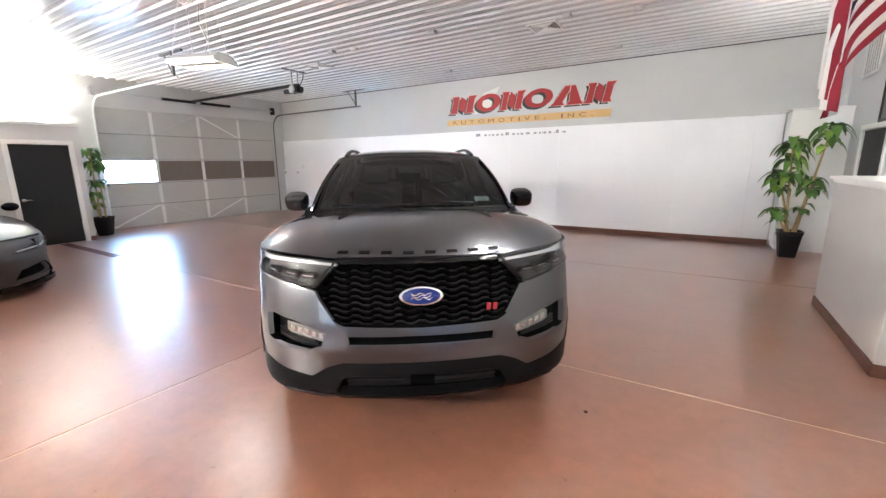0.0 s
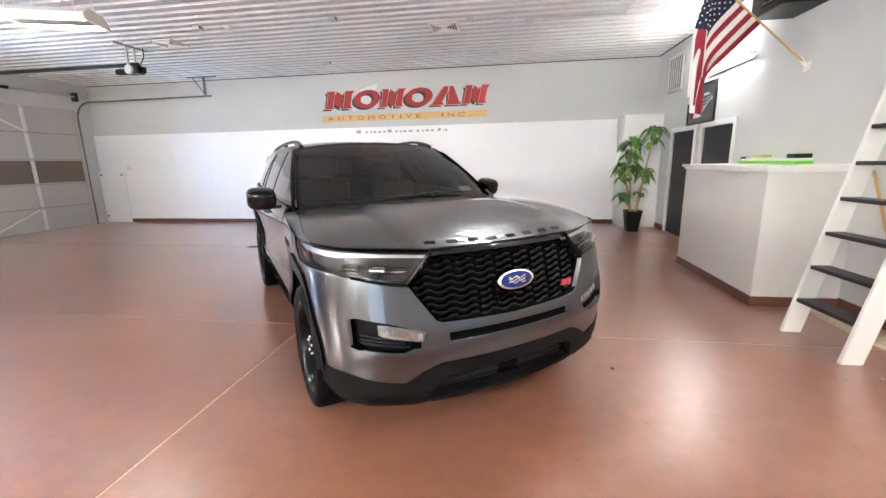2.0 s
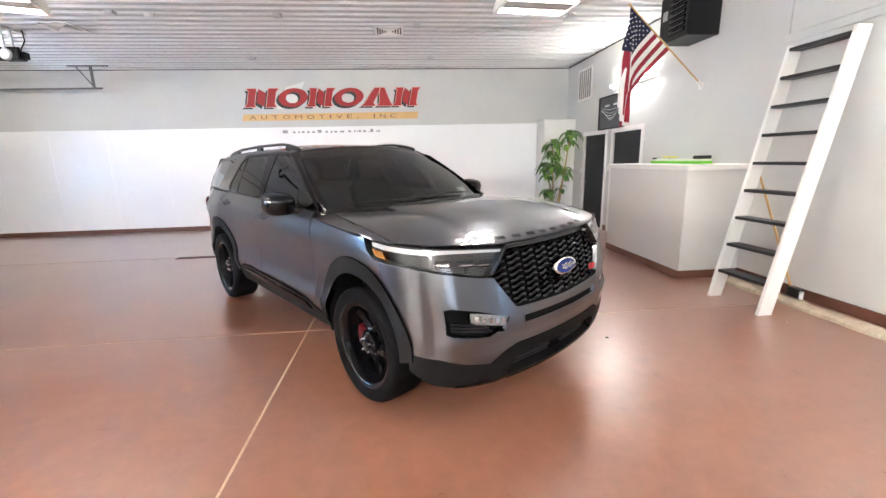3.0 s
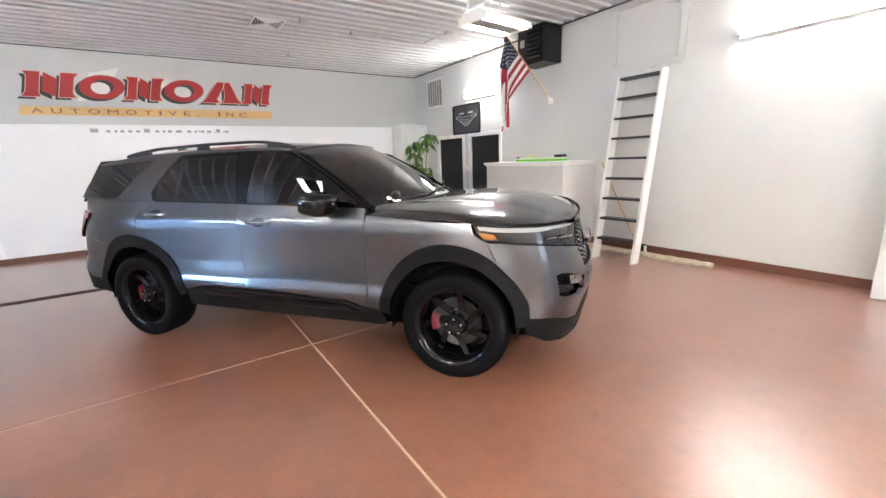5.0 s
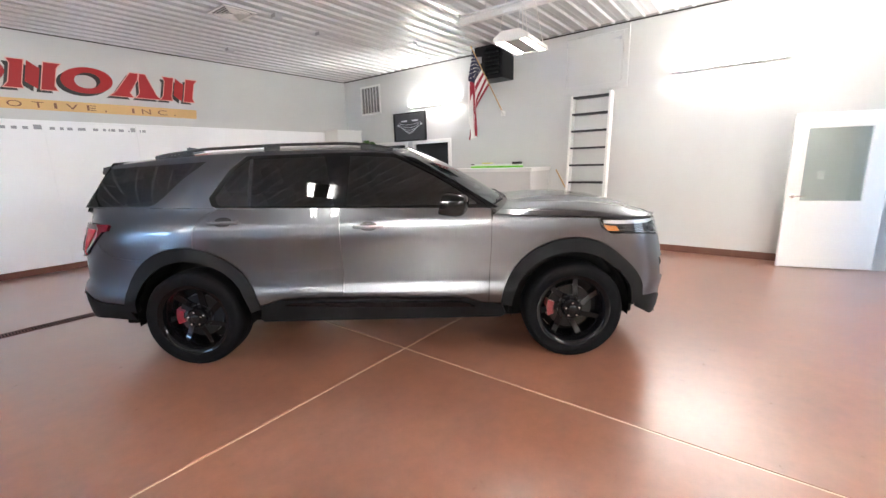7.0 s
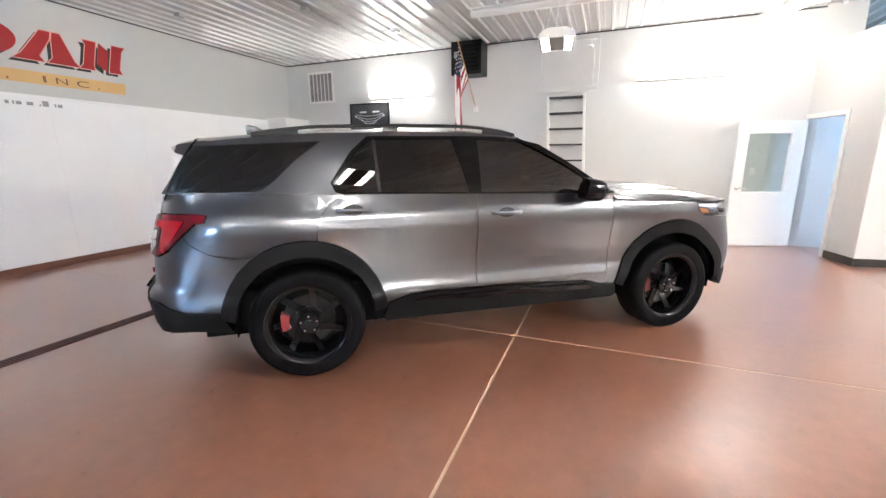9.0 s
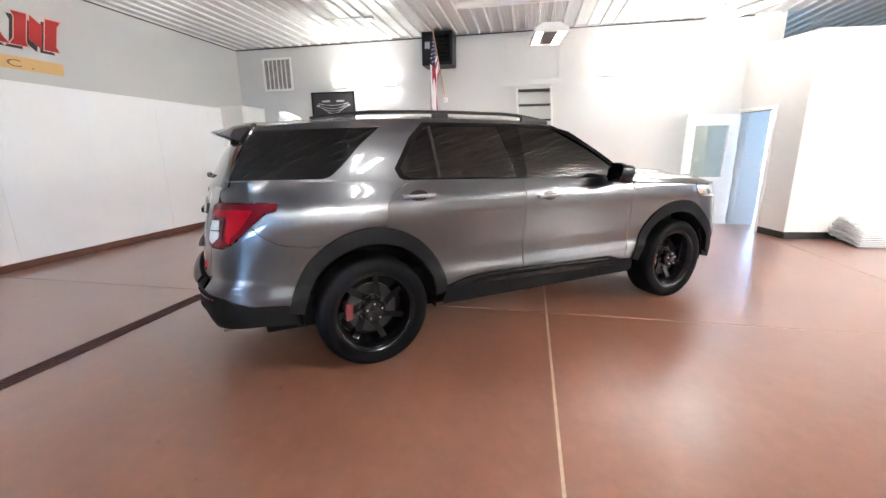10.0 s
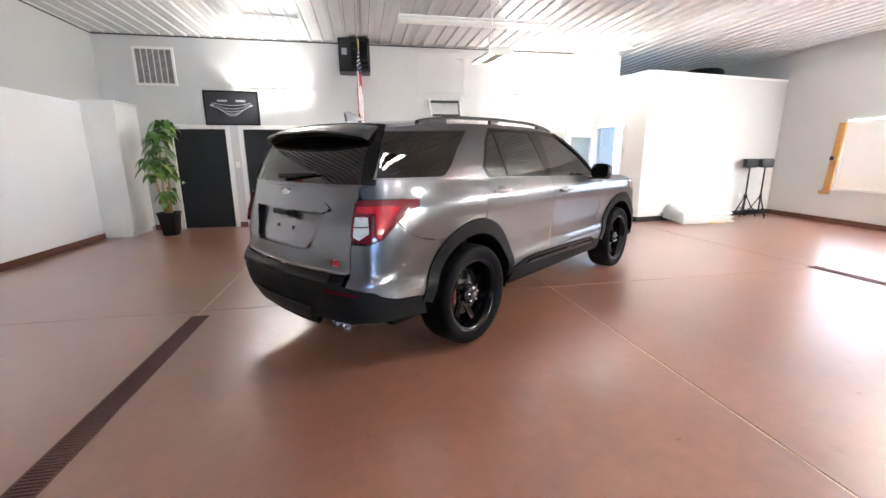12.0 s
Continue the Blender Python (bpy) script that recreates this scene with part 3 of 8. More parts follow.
while z < WZ1 - 0.07:
    if sm is None:
        bm = bmesh.new()
        bm_box(bm, WU0 + 0.015, -0.003, -0.024, WU1 - 0.015, 0.003, 0.024, m=pose(0, 0, 0, 14, 0, 0))
        s0 = part("slat", bm, M_SLAT, wn)
        sm = s0.data
    else:
        s0 = new("slat", sm)
        s0.parent = wn
    s0.location = (0, -0.004, z)
    z += 0.042
area_light("window_daylight", tuple(SW @ Vector(((WU0 + WU1) / 2, -0.10, (WZ0 + WZ1) / 2))), (90, 0, math.degrees(SW.to_euler().z) + 180), WU1 - WU0 - 0.1, WZ1 - WZ0 - 0.1, 3.5, (0.62, 0.78, 1.0))

# ---- the big car: dark grey mid-size suv; local x ahead, y to its left, z up, origin on the floor between the axles ----
CAR = pose(-2.292, 3.728, 0, 0, 0, -53.0)


def car_paint():
    """Metallic paint: dark grey flakes under clear lacquer."""
    m = surface("grey_metallic_paint", (0.108, 0.112, 0.122), 0.32, metal=1.0, var=0.04, scale=2, fine=900, bump=0, coat=1.0, rvar=0.08, dist=0.0005)
    m.node_tree.nodes["Principled BSDF"].inputs["Coat Roughness"].default_value = 0.03
    return m


M_PAINT = car_paint()
M_CLAD = surface("grained_black_cladding", (0.0075, 0.0075, 0.008), 0.55, var=0.12, scale=5, fine=300, bump=0.12, spec=0.10)
M_TYRE = surface("tyre_rubber", (0.004, 0.004, 0.0045), 0.6, var=0.2, scale=6, fine=80, bump=0.1, spec=0.05)
M_RIM = surface("gloss_black_alloy", (0.004, 0.004, 0.0045), 0.05, metal=0.0, var=0.1, bump=0, spec=0.20)
M_DISC = surface("brake_steel", (0.03, 0.03, 0.03), 0.42, metal=1.0, var=0.12, scale=20)
M_CALIPER = surface("red_caliper_paint", (0.13, 0.004, 0.008), 0.3, var=0.08, coat=0.5)
M_SMOKE = tinted("dark_privacy_glass", (0.62, 0.68, 0.68), 0.05)
M_WSHIELD = tinted("windscreen_glass", (0.72, 0.93, 0.90), 0.28)
M_LENS = tinted("clear_lamp_lens", (1, 1, 1), 0.92)
M_REDLENS = surface("red_lamp_lens", (0.30, 0.004, 0.012), 0.10, var=0.06, bump=0, spec=0.4)
M_SMOKEDRED = surface("smoked_red_lens", (0.10, 0.003, 0.009), 0.10, var=0.06, bump=0, spec=0.4)
M_STRIP = surface("headlamp_strip", (0.52, 0.53, 0.54), 0.2, var=0.1, bump=0, coat=0.6)
M_LEDCLEAR = surface("clear_led_strip", (0.30, 0.30, 0.285), 0.2, metal=0.4, var=0.25, scale=30, coat=0.6)
M_WHITELENS = surface("white_lamp_lens", (0.75, 0.76, 0.78), 0.15, var=0.06, bump=0, coat=0.8)
M_REVERSE = surface("reversing_lens", (0.50, 0.50, 0.52), 0.15, var=0.15, scale=20, bump=0, coat=0.8)
M_LEDFRAME = surface("dark_lens_frame", (0.05, 0.01, 0.012), 0.3, var=0.1, bump=0)
M_AMBER = surface("amber_reflector", (0.42, 0.16, 0.035), 0.2, var=0.1, coat=0.8)
M_LAMPIN = surface("dark_lamp_housing", (0.008, 0.008, 0.009), 0.35, var=0.02, bump=0, rvar=0.0, spec=0.3)
M_BLUE = surface("blue_enamel", (0.016, 0.030, 0.17), 0.2, var=0.05, coat=1.0, bump=0)
M_SEAT = surface("black_leather", (0.008, 0.008, 0.009), 0.55, var=0.15, fine=200, bump=0.2, spec=0.2)
M_STICKER = surface("pale_sticker", (0.62, 0.72, 0.70), 0.5)


def pwl(x, xs, ys):
    return float(np.interp(x, xs, ys))


class Shell:
    """The lower body's outer skin: plan outlines at many heights. skin(s, z): s is the way round from the middle of the front, negative on the car's right."""

    def __init__(self, front_x, side_y, rear_x, front_st, side_st, rear_st, z0, z1):
        zs = np.linspace(z0, z1, 121)
        def level(tab, blur):
            v = np.interp(zs, *tab)
            pad = np.pad(v, blur, mode="edge")
            k = np.hanning(2 * blur + 3)[1:-1]
            return np.convolve(pad, k / k.sum(), "valid")
        fx, sy, rx = level(front_x, 3), level(side_y, 3), level(rear_x, 2)
        ctrl = []
        for y, dx in front_st:
            ctrl.append((fx + dx, 0 * zs + y))
        for x, dy, top in side_st:
            ctrl.append((0 * zs + x, sy + dy + top * np.clip((zs - 0.95) / 0.3, 0, 1)))
        for y, dx, top in rear_st:
            ctrl.append((rx + dx, y + top * np.clip((zs - 0.95) / 0.3, 0, 1) * (y > 0)))
        c = np.array(ctrl)                      # station, xy, level
        first, last = c[1].copy(), c[-2].copy()
        first[1] *= -1
        last[1] *= -1
        c = np.concatenate([first[None], c, last[None]])
        rows = []
        for i in range(1, len(c) - 2):
            p0, p1, p2, p3 = c[i - 1], c[i], c[i + 1], c[i + 2]
            for t in np.linspace(0, 1, 16, endpoint=False):
                a = ((p1[0] - p0[0]) ** 2 + (p1[1] - p0[1]) ** 2) ** 0.25 + 1e-6
                b = ((p2[0] - p1[0]) ** 2 + (p2[1] - p1[1]) ** 2) ** 0.25 + 1e-6
                d = ((p3[0] - p2[0]) ** 2 + (p3[1] - p2[1]) ** 2) ** 0.25 + 1e-6
                m1 = b * ((p1 - p0) / a - (p2 - p0) / (a + b) + (p2 - p1) / b)
                m2 = b * ((p2 - p1) / b - (p3 - p1) / (b + d) + (p3 - p2) / d)
                rows.append((2 * t**3 - 3 * t**2 + 1) * p1 + (t**3 - 2 * t**2 + t) * m1 + (3 * t**2 - 2 * t**3) * p2 + (t**3 - t**2) * m2)
        rows.append(c[-2])
        self.g, self.zs = np.array(rows), zs
        ref = self.g[:, :, int(np.argmin(abs(zs - 0.80)))]
        self.s = np.concatenate([[0], np.cumsum(np.hypot(*np.diff(ref, axis=0).T))])
        self.ref, self.end = ref, float(self.s[-1])
        self.k_rear = int(np.argmin(abs(ref[:, 0] + 1.9) + 9 * (ref[:, 1] < 0.5)))

    def at(self, s, z):
        a = min(abs(s), self.end)
        i = min(int(np.searchsorted(self.s, a, side="right")) - 1, len(self.s) - 2)
        f = (a - self.s[i]) / (self.s[i + 1] - self.s[i])
        w = np.clip((z - self.zs[0]) / (self.zs[1] - self.zs[0]), 0, len(self.zs) - 1.001)
        j = int(w)
        h = w - j
        g = self.g
        x, y = (g[i, :, j] * (1 - h) + g[i, :, j + 1] * h) * (1 - f) + (g[i + 1, :, j] * (1 - h) + g[i + 1, :, j + 1] * h) * f
        return Vector((x, y if s >= 0 else -y, z))

    def front(self, y):
        """s where the front is y off the middle."""
        k = int(np.argmax(self.ref[:, 1] > abs(y))) if abs(y) < 0.93 else None
        n = int(np.argmin(abs(self.ref[:, 0] - 1.6) + 9 * (self.ref[:, 1] < 0.5)))
        return math.copysign(float(np.interp(abs(y), self.ref[:n, 1], self.s[:n])), y)

    def side(self, x):
        n = int(np.argmax(self.ref[:, 1] > 0.7))
        r, s = self.ref[n:, 0][::-1], self.s[n:][::-1]
        return float(np.interp(x, r, s))

    def rear(self, y):
        k = self.k_rear
        return math.copysign(float(np.interp(abs(y), self.ref[k:, 1][::-1], self.s[k:][::-1])), y if y else 1)


def inset_loop(loop, d):
    """Moves a closed outline inwards by d."""
    n = len(loop)
    area = sum(loop[i][0] * loop[(i + 1) % n][1] - loop[(i + 1) % n][0] * loop[i][1] for i in range(n))
    sg, out = (1 if area > 0 else -1), []
    for i in range(n):
        a, b, c = Vector(loop[i - 1]), Vector(loop[i]), Vector(loop[(i + 1) % n])
        e1, e2 = (b - a), (c - b)
        if e1.length < 1e-6 or e2.length < 1e-6:
            out.append(loop[i])
            continue
        e1, e2 = e1.normalized(), e2.normalized()
        n1, n2 = Vector((-e1.y, e1.x)) * sg, Vector((-e2.y, e2.x)) * sg
        m = n1 + n2
        k = d * 2 / max(m.length_squared, 0.6)
        out.append((b.x + m.x * k, b.y + m.y * k))
    return out


def dense(loop, step):
    out = []
    for i, a in enumerate(loop):
        b = loop[(i + 1) % len(loop)]
        n = max(1, int(math.hypot(b[0] - a[0], b[1] - a[1]) / step))
        out += [(a[0] + (b[0] - a[0]) * k / n, a[1] + (b[1] - a[1]) * k / n) for k in range(n)]
    return out


def inside(p, loop):
    x, y = p
    hit = False
    for i, a in enumerate(loop):
        b = loop[i - 1]
        if (a[1] > y) != (b[1] > y) and x < (b[0] - a[0]) * (y - a[1]) / (b[1] - a[1]) + a[0]:
            hit = not hit
    return hit


def skin_panel(name, loop, skin, material, parent, holes=(), gap=0.002, step=0.045, lift=0.0, rim=0.014, label="", flip=False):
    """A sheet cut to an outline in the skin's own coordinates, with its edges turned inwards. skin(a, b) gives the place."""
    from mathutils.geometry import delaunay_2d_cdt
    outer = dense(inset_loop(loop, gap), step)
    inner = [dense(inset_loop(h, -gap), step) for h in holes]
    pts = [Vector(p) for p in outer]
    edges = [(i, (i + 1) % len(outer)) for i in range(len(outer))]
    for h in inner:
        k = len(pts)
        pts += [Vector(p) for p in h]
        edges += [(k + i, k + (i + 1) % len(h)) for i in range(len(h))]
    rimmed = len(pts)
    arr = np.array(outer + [p for h in inner for p in h])
    lo, hi = arr.min(0), arr.max(0)
    for a in np.arange(lo[0] + step / 2, hi[0], step):
        for b in np.arange(lo[1] + step / 2, hi[1], step):
            if inside((a, b), outer) and not any(inside((a, b), h) for h in inner) and ((arr - (a, b)) ** 2).sum(1).min() > (0.45 * step) ** 2:
                pts.append(Vector((a, b)))
    vs, es, fs, *_ = delaunay_2d_cdt(pts, edges, [], 0, 1e-5)
    keep = []
    for f in fs:
        c = sum((vs[i] for i in f), Vector((0, 0))) / len(f)
        if inside(c, outer) and not any(inside(c, h) for h in inner):
            keep.append(f)
    where, norms = [], []
    e = 0.004
    for v in vs:
        p = skin(v.x, v.y)
        n = (skin(v.x + e, v.y) - skin(v.x - e, v.y)).cross(skin(v.x, v.y + e) - skin(v.x, v.y - e)).normalized()
        n = -n if flip else n
        where.append(p + n * lift)
        norms.append(n)
    faces = [tuple(f) for f in keep]
    count = {}
    for f in faces:
        for i in range(len(f)):
            k = (f[i], f[(i + 1) % len(f)])
            count[k] = 1
    border = [k for k in count if (k[1], k[0]) not in count]
    base = {}
    for a, b in border:
        for v in (a, b):
            if v not in base:
                base[v] = (len(where), len(where) + 1)
                where += [where[v].copy(), where[v] - norms[v] * rim]
                norms += [norms[v].copy(), norms[v].copy()]
        faces.append((base[b][0], base[a][0], base[a][1], base[b][1]))
    # face winding follows the outward normal
    done = []
    for f in faces:
        n = (where[f[1]] - where[f[0]]).cross(where[f[2]] - where[f[0]])
        done.append(f if len(f) == 4 or n.dot(norms[f[0]]) > 0 else tuple(reversed(f)))
    me = bpy.data.meshes.new(name)
    me.from_pydata([tuple(p) for p in where], [], done)
    me.materials.append(material)
    me.shade_smooth()
    me.normals_split_custom_set_from_vertices([tuple(n) for n in norms])
    ob = new(name, me)
    ob.parent = parent
    return tagged(ob, label)


def mirrored(loop):
    return [(-a, b) for a, b in loop]


def ellipse(cx, cz, rx, rz, a0, a1, n):
    return [(cx + rx * math.cos(radians(a0 + (a1 - a0) * k / n)), cz + rz * math.sin(radians(a0 + (a1 - a0) * k / n))) for k in range(n + 1)]


SH = Shell(front_x=([0.22, 0.28, 0.36, 0.46, 0.52, 0.60, 0.72, 0.90, 1.05, 1.13], [2.27, 2.34, 2.385, 2.40, 2.405, 2.425, 2.415, 2.375, 2.335, 2.30]),
           side_y=([0.22, 0.33, 0.42, 0.50, 0.57, 0.64, 0.76, 0.90, 1.03, 1.13, 1.19, 1.26, 1.32], [0.85, 0.890, 0.925, 0.948, 0.962, 0.940, 0.934, 0.948, 0.965, 0.958, 0.932, 0.898, 0.878]),
           rear_x=([0.22, 0.30, 0.42, 0.55, 0.655, 0.68, 0.70, 0.85, 1.0, 1.12, 1.24, 1.32], [-2.40, -2.52, -2.585, -2.61, -2.615, -2.60, -2.56, -2.55, -2.525, -2.49, -2.455, -2.44]),
           front_st=[(0, 0), (0.30, -0.016), (0.58, -0.068), (0.80, -0.155), (0.905, -0.255), (0.970, -0.42)],
           side_st=[(1.72, 0.028, 0), (1.5, 0.030, 0), (1.2, 0.014, 0), (0.9, 0, 0), (0, 0, 0), (-0.9, 0.002, 0), (-1.2, 0.012, 0), (-1.5, 0.024, 0), (-1.8, 0.012, -0.005), (-2.05, -0.012, -0.02)],
           rear_st=[(0.88, 0.25, -0.035), (0.80, 0.135, -0.04), (0.62, 0.062, 0), (0.32, 0.016, 0), (0, 0, 0)], z0=0.22, z1=1.32)
SF, SS, SR, SEND = SH.front, SH.side, SH.rear, SH.end
HALF = (1, -1)


def belt(x):
    return 1.238 - 0.026 * x


def lip(s):
    """Height of the line where the front and wings end under the bonnet."""
    return pwl(abs(s), [0, SF(0.43), SF(0.75), SF(0.90), SS(1.65), SS(1.2), SS(0.88)], [1.072, 1.080, 1.100, 1.112, 1.128, 1.150, 1.172])


def green(x, z):
    """Half width of the glasshouse."""
    yb = pwl(x, [-2.4, -2.25, -2.0, -1.6, -1.0, 0.0, 0.5, 1.0], [0.79, 0.822, 0.852, 0.880, 0.893, 0.896, 0.890, 0.862])
    d = z - belt(x)
    return yb - 0.34 * d - 0.30 * d * d


def roof_edge(x):
    return pwl(x, [-2.2, -2.0, -1.7, -1.4, -0.8, -0.3, 0.0, 0.15, 0.3], [1.603, 1.626, 1.655, 1.674, 1.690, 1.688, 1.668, 1.648, 1.62])


suv = thing("suv", "dark grey metallic mid-size suv with black wheels, parked on the floor", "car", CAR)


M_BADGERED = surface("red_badge_enamel", (0.50, 0.05, 0.06), 0.25, var=0.2, scale=60, coat=0.6)


def trim_badge(m):
    """Two plain stepped shapes side by side, facing x."""
    bm = bmesh.new()
    for y in (0.018, -0.018):
        bm_prism(bm, [(y - 0.012, -0.018), (y + 0.010, -0.018), (y + 0.014, 0.018), (y - 0.008, 0.018)], -0.008, 0.010, "YZ", bevel=0.002)
    bmesh.ops.transform(bm, matrix=m, verts=bm.verts)
    return bm


def build_suv():
    skins = {1: (lambda s, z: SH.at(s, z)), -1: (lambda s, z: SH.at(-s, z))}
    fskin = skins[1]
    # key outlines, in (s, z), for one half
    xa, xr = 1.49, -1.51
    def side_arc(cx, rx, rz, a0, a1, n=20):
        return [(SS(x), z) for x, z in ellipse(cx, 0.40, rx, rz, a0, a1, n)]
    grille_half = [(SF(0.0), 1.062), (SF(0.43), 1.062), (SF(0.575), 0.925), (SF(0.56), 0.895), (SF(0.465), 0.755), (SF(0.43), 0.735), (SF(0.0), 0.722)]
    lamp_half = [(SF(0.445), 1.071), (SF(0.60), 1.084), (SF(0.78), 1.098), (SF(0.90), 1.103), (SS(1.85), 1.112), (SS(1.66), 1.120), (SS(1.685), 1.06), (SS(1.76), 1.010), (SF(0.905), 0.985), (SF(0.80), 0.965), (SF(0.66), 0.935), (SF(0.585), 0.924)]
    fog = [(SF(0.52), 0.695), (SF(0.70), 0.755), (SF(0.83), 0.785), (SF(0.865), 0.775), (SF(0.862), 0.645), (SF(0.80), 0.615), (SF(0.63), 0.585), (SF(0.55), 0.625)]
    slot = [(SF(-0.40), 0.632), (SF(0.40), 0.632), (SF(0.405), 0.672), (SF(0.40), 0.678), (SF(-0.40), 0.678), (SF(-0.405), 0.672)]
    clad_line = [(SF(0.0), 0.518), (SF(0.44), 0.518), (SF(0.53), 0.485), (SF(0.62), 0.425), (SF(0.76), 0.452), (SF(0.88), 0.495), (SS(2.00), 0.505)]
    # painted nose with bumper, one piece
    arch_front = side_arc(xa, 0.55, 0.58, 10, 58, 10)
    half = [(SF(0.0), 1.064), (SF(0.43), 1.064)] + [(a, b) for a, b in lamp_half[::-1][:1]]
    nose = [(SF(0.578), 0.921), (SF(0.66), 0.932), (SF(0.80), 0.962), (SF(0.905), 0.982), (SS(1.78), 1.004)] + side_arc(xa, 0.55, 0.58, 50, 10, 10) + clad_line[::-1]
    low = [(SF(0.0), 0.719), (SF(0.43), 0.732), (SF(0.468), 0.752), (SF(0.563), 0.893)]
    outline = nose + mirrored(clad_line)[1:] + mirrored(side_arc(xa, 0.55, 0.58, 10, 50, 10)) + mirrored(nose[:5][::-1]) + mirrored(low[::-1])[:-1] + low
    holes = [fog, mirrored(fog), slot]
    skin_panel("front_bumper", outline, fskin, M_PAINT, suv, holes=holes, rim=0.03, step=0.04)
    # grille
    grille = grille_half + mirrored(grille_half[::-1])[1:-1]
    def deep(d):
        return lambda s, z: SH.at(s, z) - Vector((d, 0, 0))
    g = skin_panel("grille", grille, deep(0.085), M_BLACKMATT, suv, step=0.08, rim=-0.08, gap=-0.004, label="black honeycomb grille of wavy bars")
    band = [(SF(0.0), 1.085), (SF(0.44), 1.085), (SF(0.44), 1.060), (SF(0.0), 1.060)]
    skin_panel("grille_top_strip", band[:2] + band[2:] + mirrored(band[::-1])[1:-1], deep(0.012), M_BLACKGLOSS, g, step=0.06, rim=0.05)
    n_rows = 9
    for r in range(n_rows + 1):
        z = 0.745 + (1.05 - 0.745) * r / n_rows
        reach = pwl(z, [0.735, 0.755, 0.91, 0.93, 1.062], [0.43, 0.46, 0.555, 0.555, 0.425])
        bm = bmesh.new()
        n = 150
        pts = []
        for k in range(n + 1):
            y = -reach + 2 * reach * k / n
            wob = 0.0078 * math.copysign(min(1.0, 1.35 * abs(math.cos(math.pi * y / 0.060))), math.cos(math.pi * y / 0.060))
            p = SH.at(SF(y), z) - Vector((0.028, 0, 0))
            pts.append((p.x, p.y, min(max(z + wob, 0.735), 1.058)))
        lo = [[bm.verts.new((x - dx, y, zz + dz)) for x, y, zz in pts] for dx, dz in ((0.0, -0.0050), (0.010, 0.0055), (0.03, 0.0065), (0.03, -0.0065))]
        for a in range(4):
            for k in range(n):
                bm.faces.new((lo[a][k], lo[a][k + 1], lo[(a + 1) % 4][k + 1], lo[(a + 1) % 4][k]))
        part("grille_bar", bm, M_BLACKGLOSS, g, smooth=40)
    # oval badge
    c = SH.at(0, 0.895)
    bm = bmesh.new()
    bm_lathe(bm, [(0.0, 0.020), (0.90, 0.019), (0.97, 0.016), (1.0, 0.008), (1.0, -0.02)], n=48, axis="X", centre=(0, 0, 0))
    bmesh.ops.transform(bm, matrix=Matrix.Translation(c + Vector((0.004, 0, 0))) @ pose(0, 0, 0, 0, -7, 0) @ Matrix.Diagonal((1, 0.121, 0.053, 1)), verts=bm.verts)
    badge = part("badge", bm, M_CHROME, suv, "blue oval badge with a chrome rim", smooth=40)
    bm = bmesh.new()
    bm_lathe(bm, [(0.0, 0.024), (0.80, 0.024), (0.84, 0.020), (0.84, 0.0)], n=48, axis="X")
    bmesh.ops.transform(bm, matrix=Matrix.Translation(c + Vector((0.004, 0, 0))) @ pose(0, 0, 0, 0, -7, 0) @ Matrix.Diagonal((1, 0.121, 0.053, 1)), verts=bm.verts)
    part("enamel", bm, M_BLUE, badge, smooth=40)
    bm = bmesh.new()
    for k in range(3):
        pts = [(0.026, -0.055 + 0.011 * i, 0.007 * math.sin(i * 1.3 + k) + 0.012 * (k - 1)) for i in range(11)]
        bm_tube(bm, pts, 0.0022, n=5)
    bmesh.ops.transform(bm, matrix=Matrix.Translation(c + Vector((0.004, 0, 0))) @ pose(0, 0, 0, 0, -7, 0), verts=bm.verts)
    part("flourish", bm, M_CHROME, badge)
    # small red and silver badge low on the grille
    p = SH.at(SF(0.39), 0.815)
    part("trim_badge", trim_badge(Matrix.Translation(p)), M_BADGERED, suv, "small red trim badge")
    # slot and fog pockets
    skin_panel("bumper_slot", slot, deep(0.05), M_BLACKMATT, suv, step=0.1, rim=-0.05, gap=-0.004)
    bar = [(SF(-0.40), 0.610), (SF(0.40), 0.610), (SF(0.40), 0.632), (SF(-0.40), 0.632)]
    skin_panel("slot_lip", bar, fskin, M_PAINT, suv, lift=0.006, rim=0.02, gap=0)
    for sg in HALF:
        sk = skins[sg]
        def deeper(d, sk=sk):
            def f(s, z):
                p, q = sk(s, z), sk(s + 0.02, z) - sk(s - 0.02, z)
                n = Vector((abs(q.y), abs(q.x) * (1 if p.y > 0 else -1), 0)).normalized()
                return p - n * d
            return f
        fl = sg < 0
        pocket = skin_panel("fog_pocket", fog, deeper(0.07), M_BLACKMATT, suv, step=0.06, rim=-0.07, gap=-0.004, flip=fl)
        led = [(SF(0.515), 0.64), (SF(0.72), 0.685), (SF(0.745), 0.70), (SF(0.745), 0.748), (SF(0.70), 0.742), (SF(0.515), 0.698)]
        skin_panel("fog_lamp", led, deeper(0.012), M_LEDCLEAR, pocket, step=0.03, rim=0.04, gap=0, flip=fl, label="clear strip of running lamps")
        for k in range(5):
            y = 0.54 + 0.04 * k
            seg = [(SF(y), 0.655 + 0.22 * (y - 0.515)), (SF(y + 0.022), 0.66 + 0.22 * (y - 0.515)), (SF(y + 0.022), 0.69 + 0.22 * (y - 0.515)), (SF(y), 0.685 + 0.22 * (y - 0.515))]
            skin_panel("lamp_cell", seg, deeper(0.008), M_CHROME, pocket, step=0.05, rim=0.01, gap=0, flip=fl)
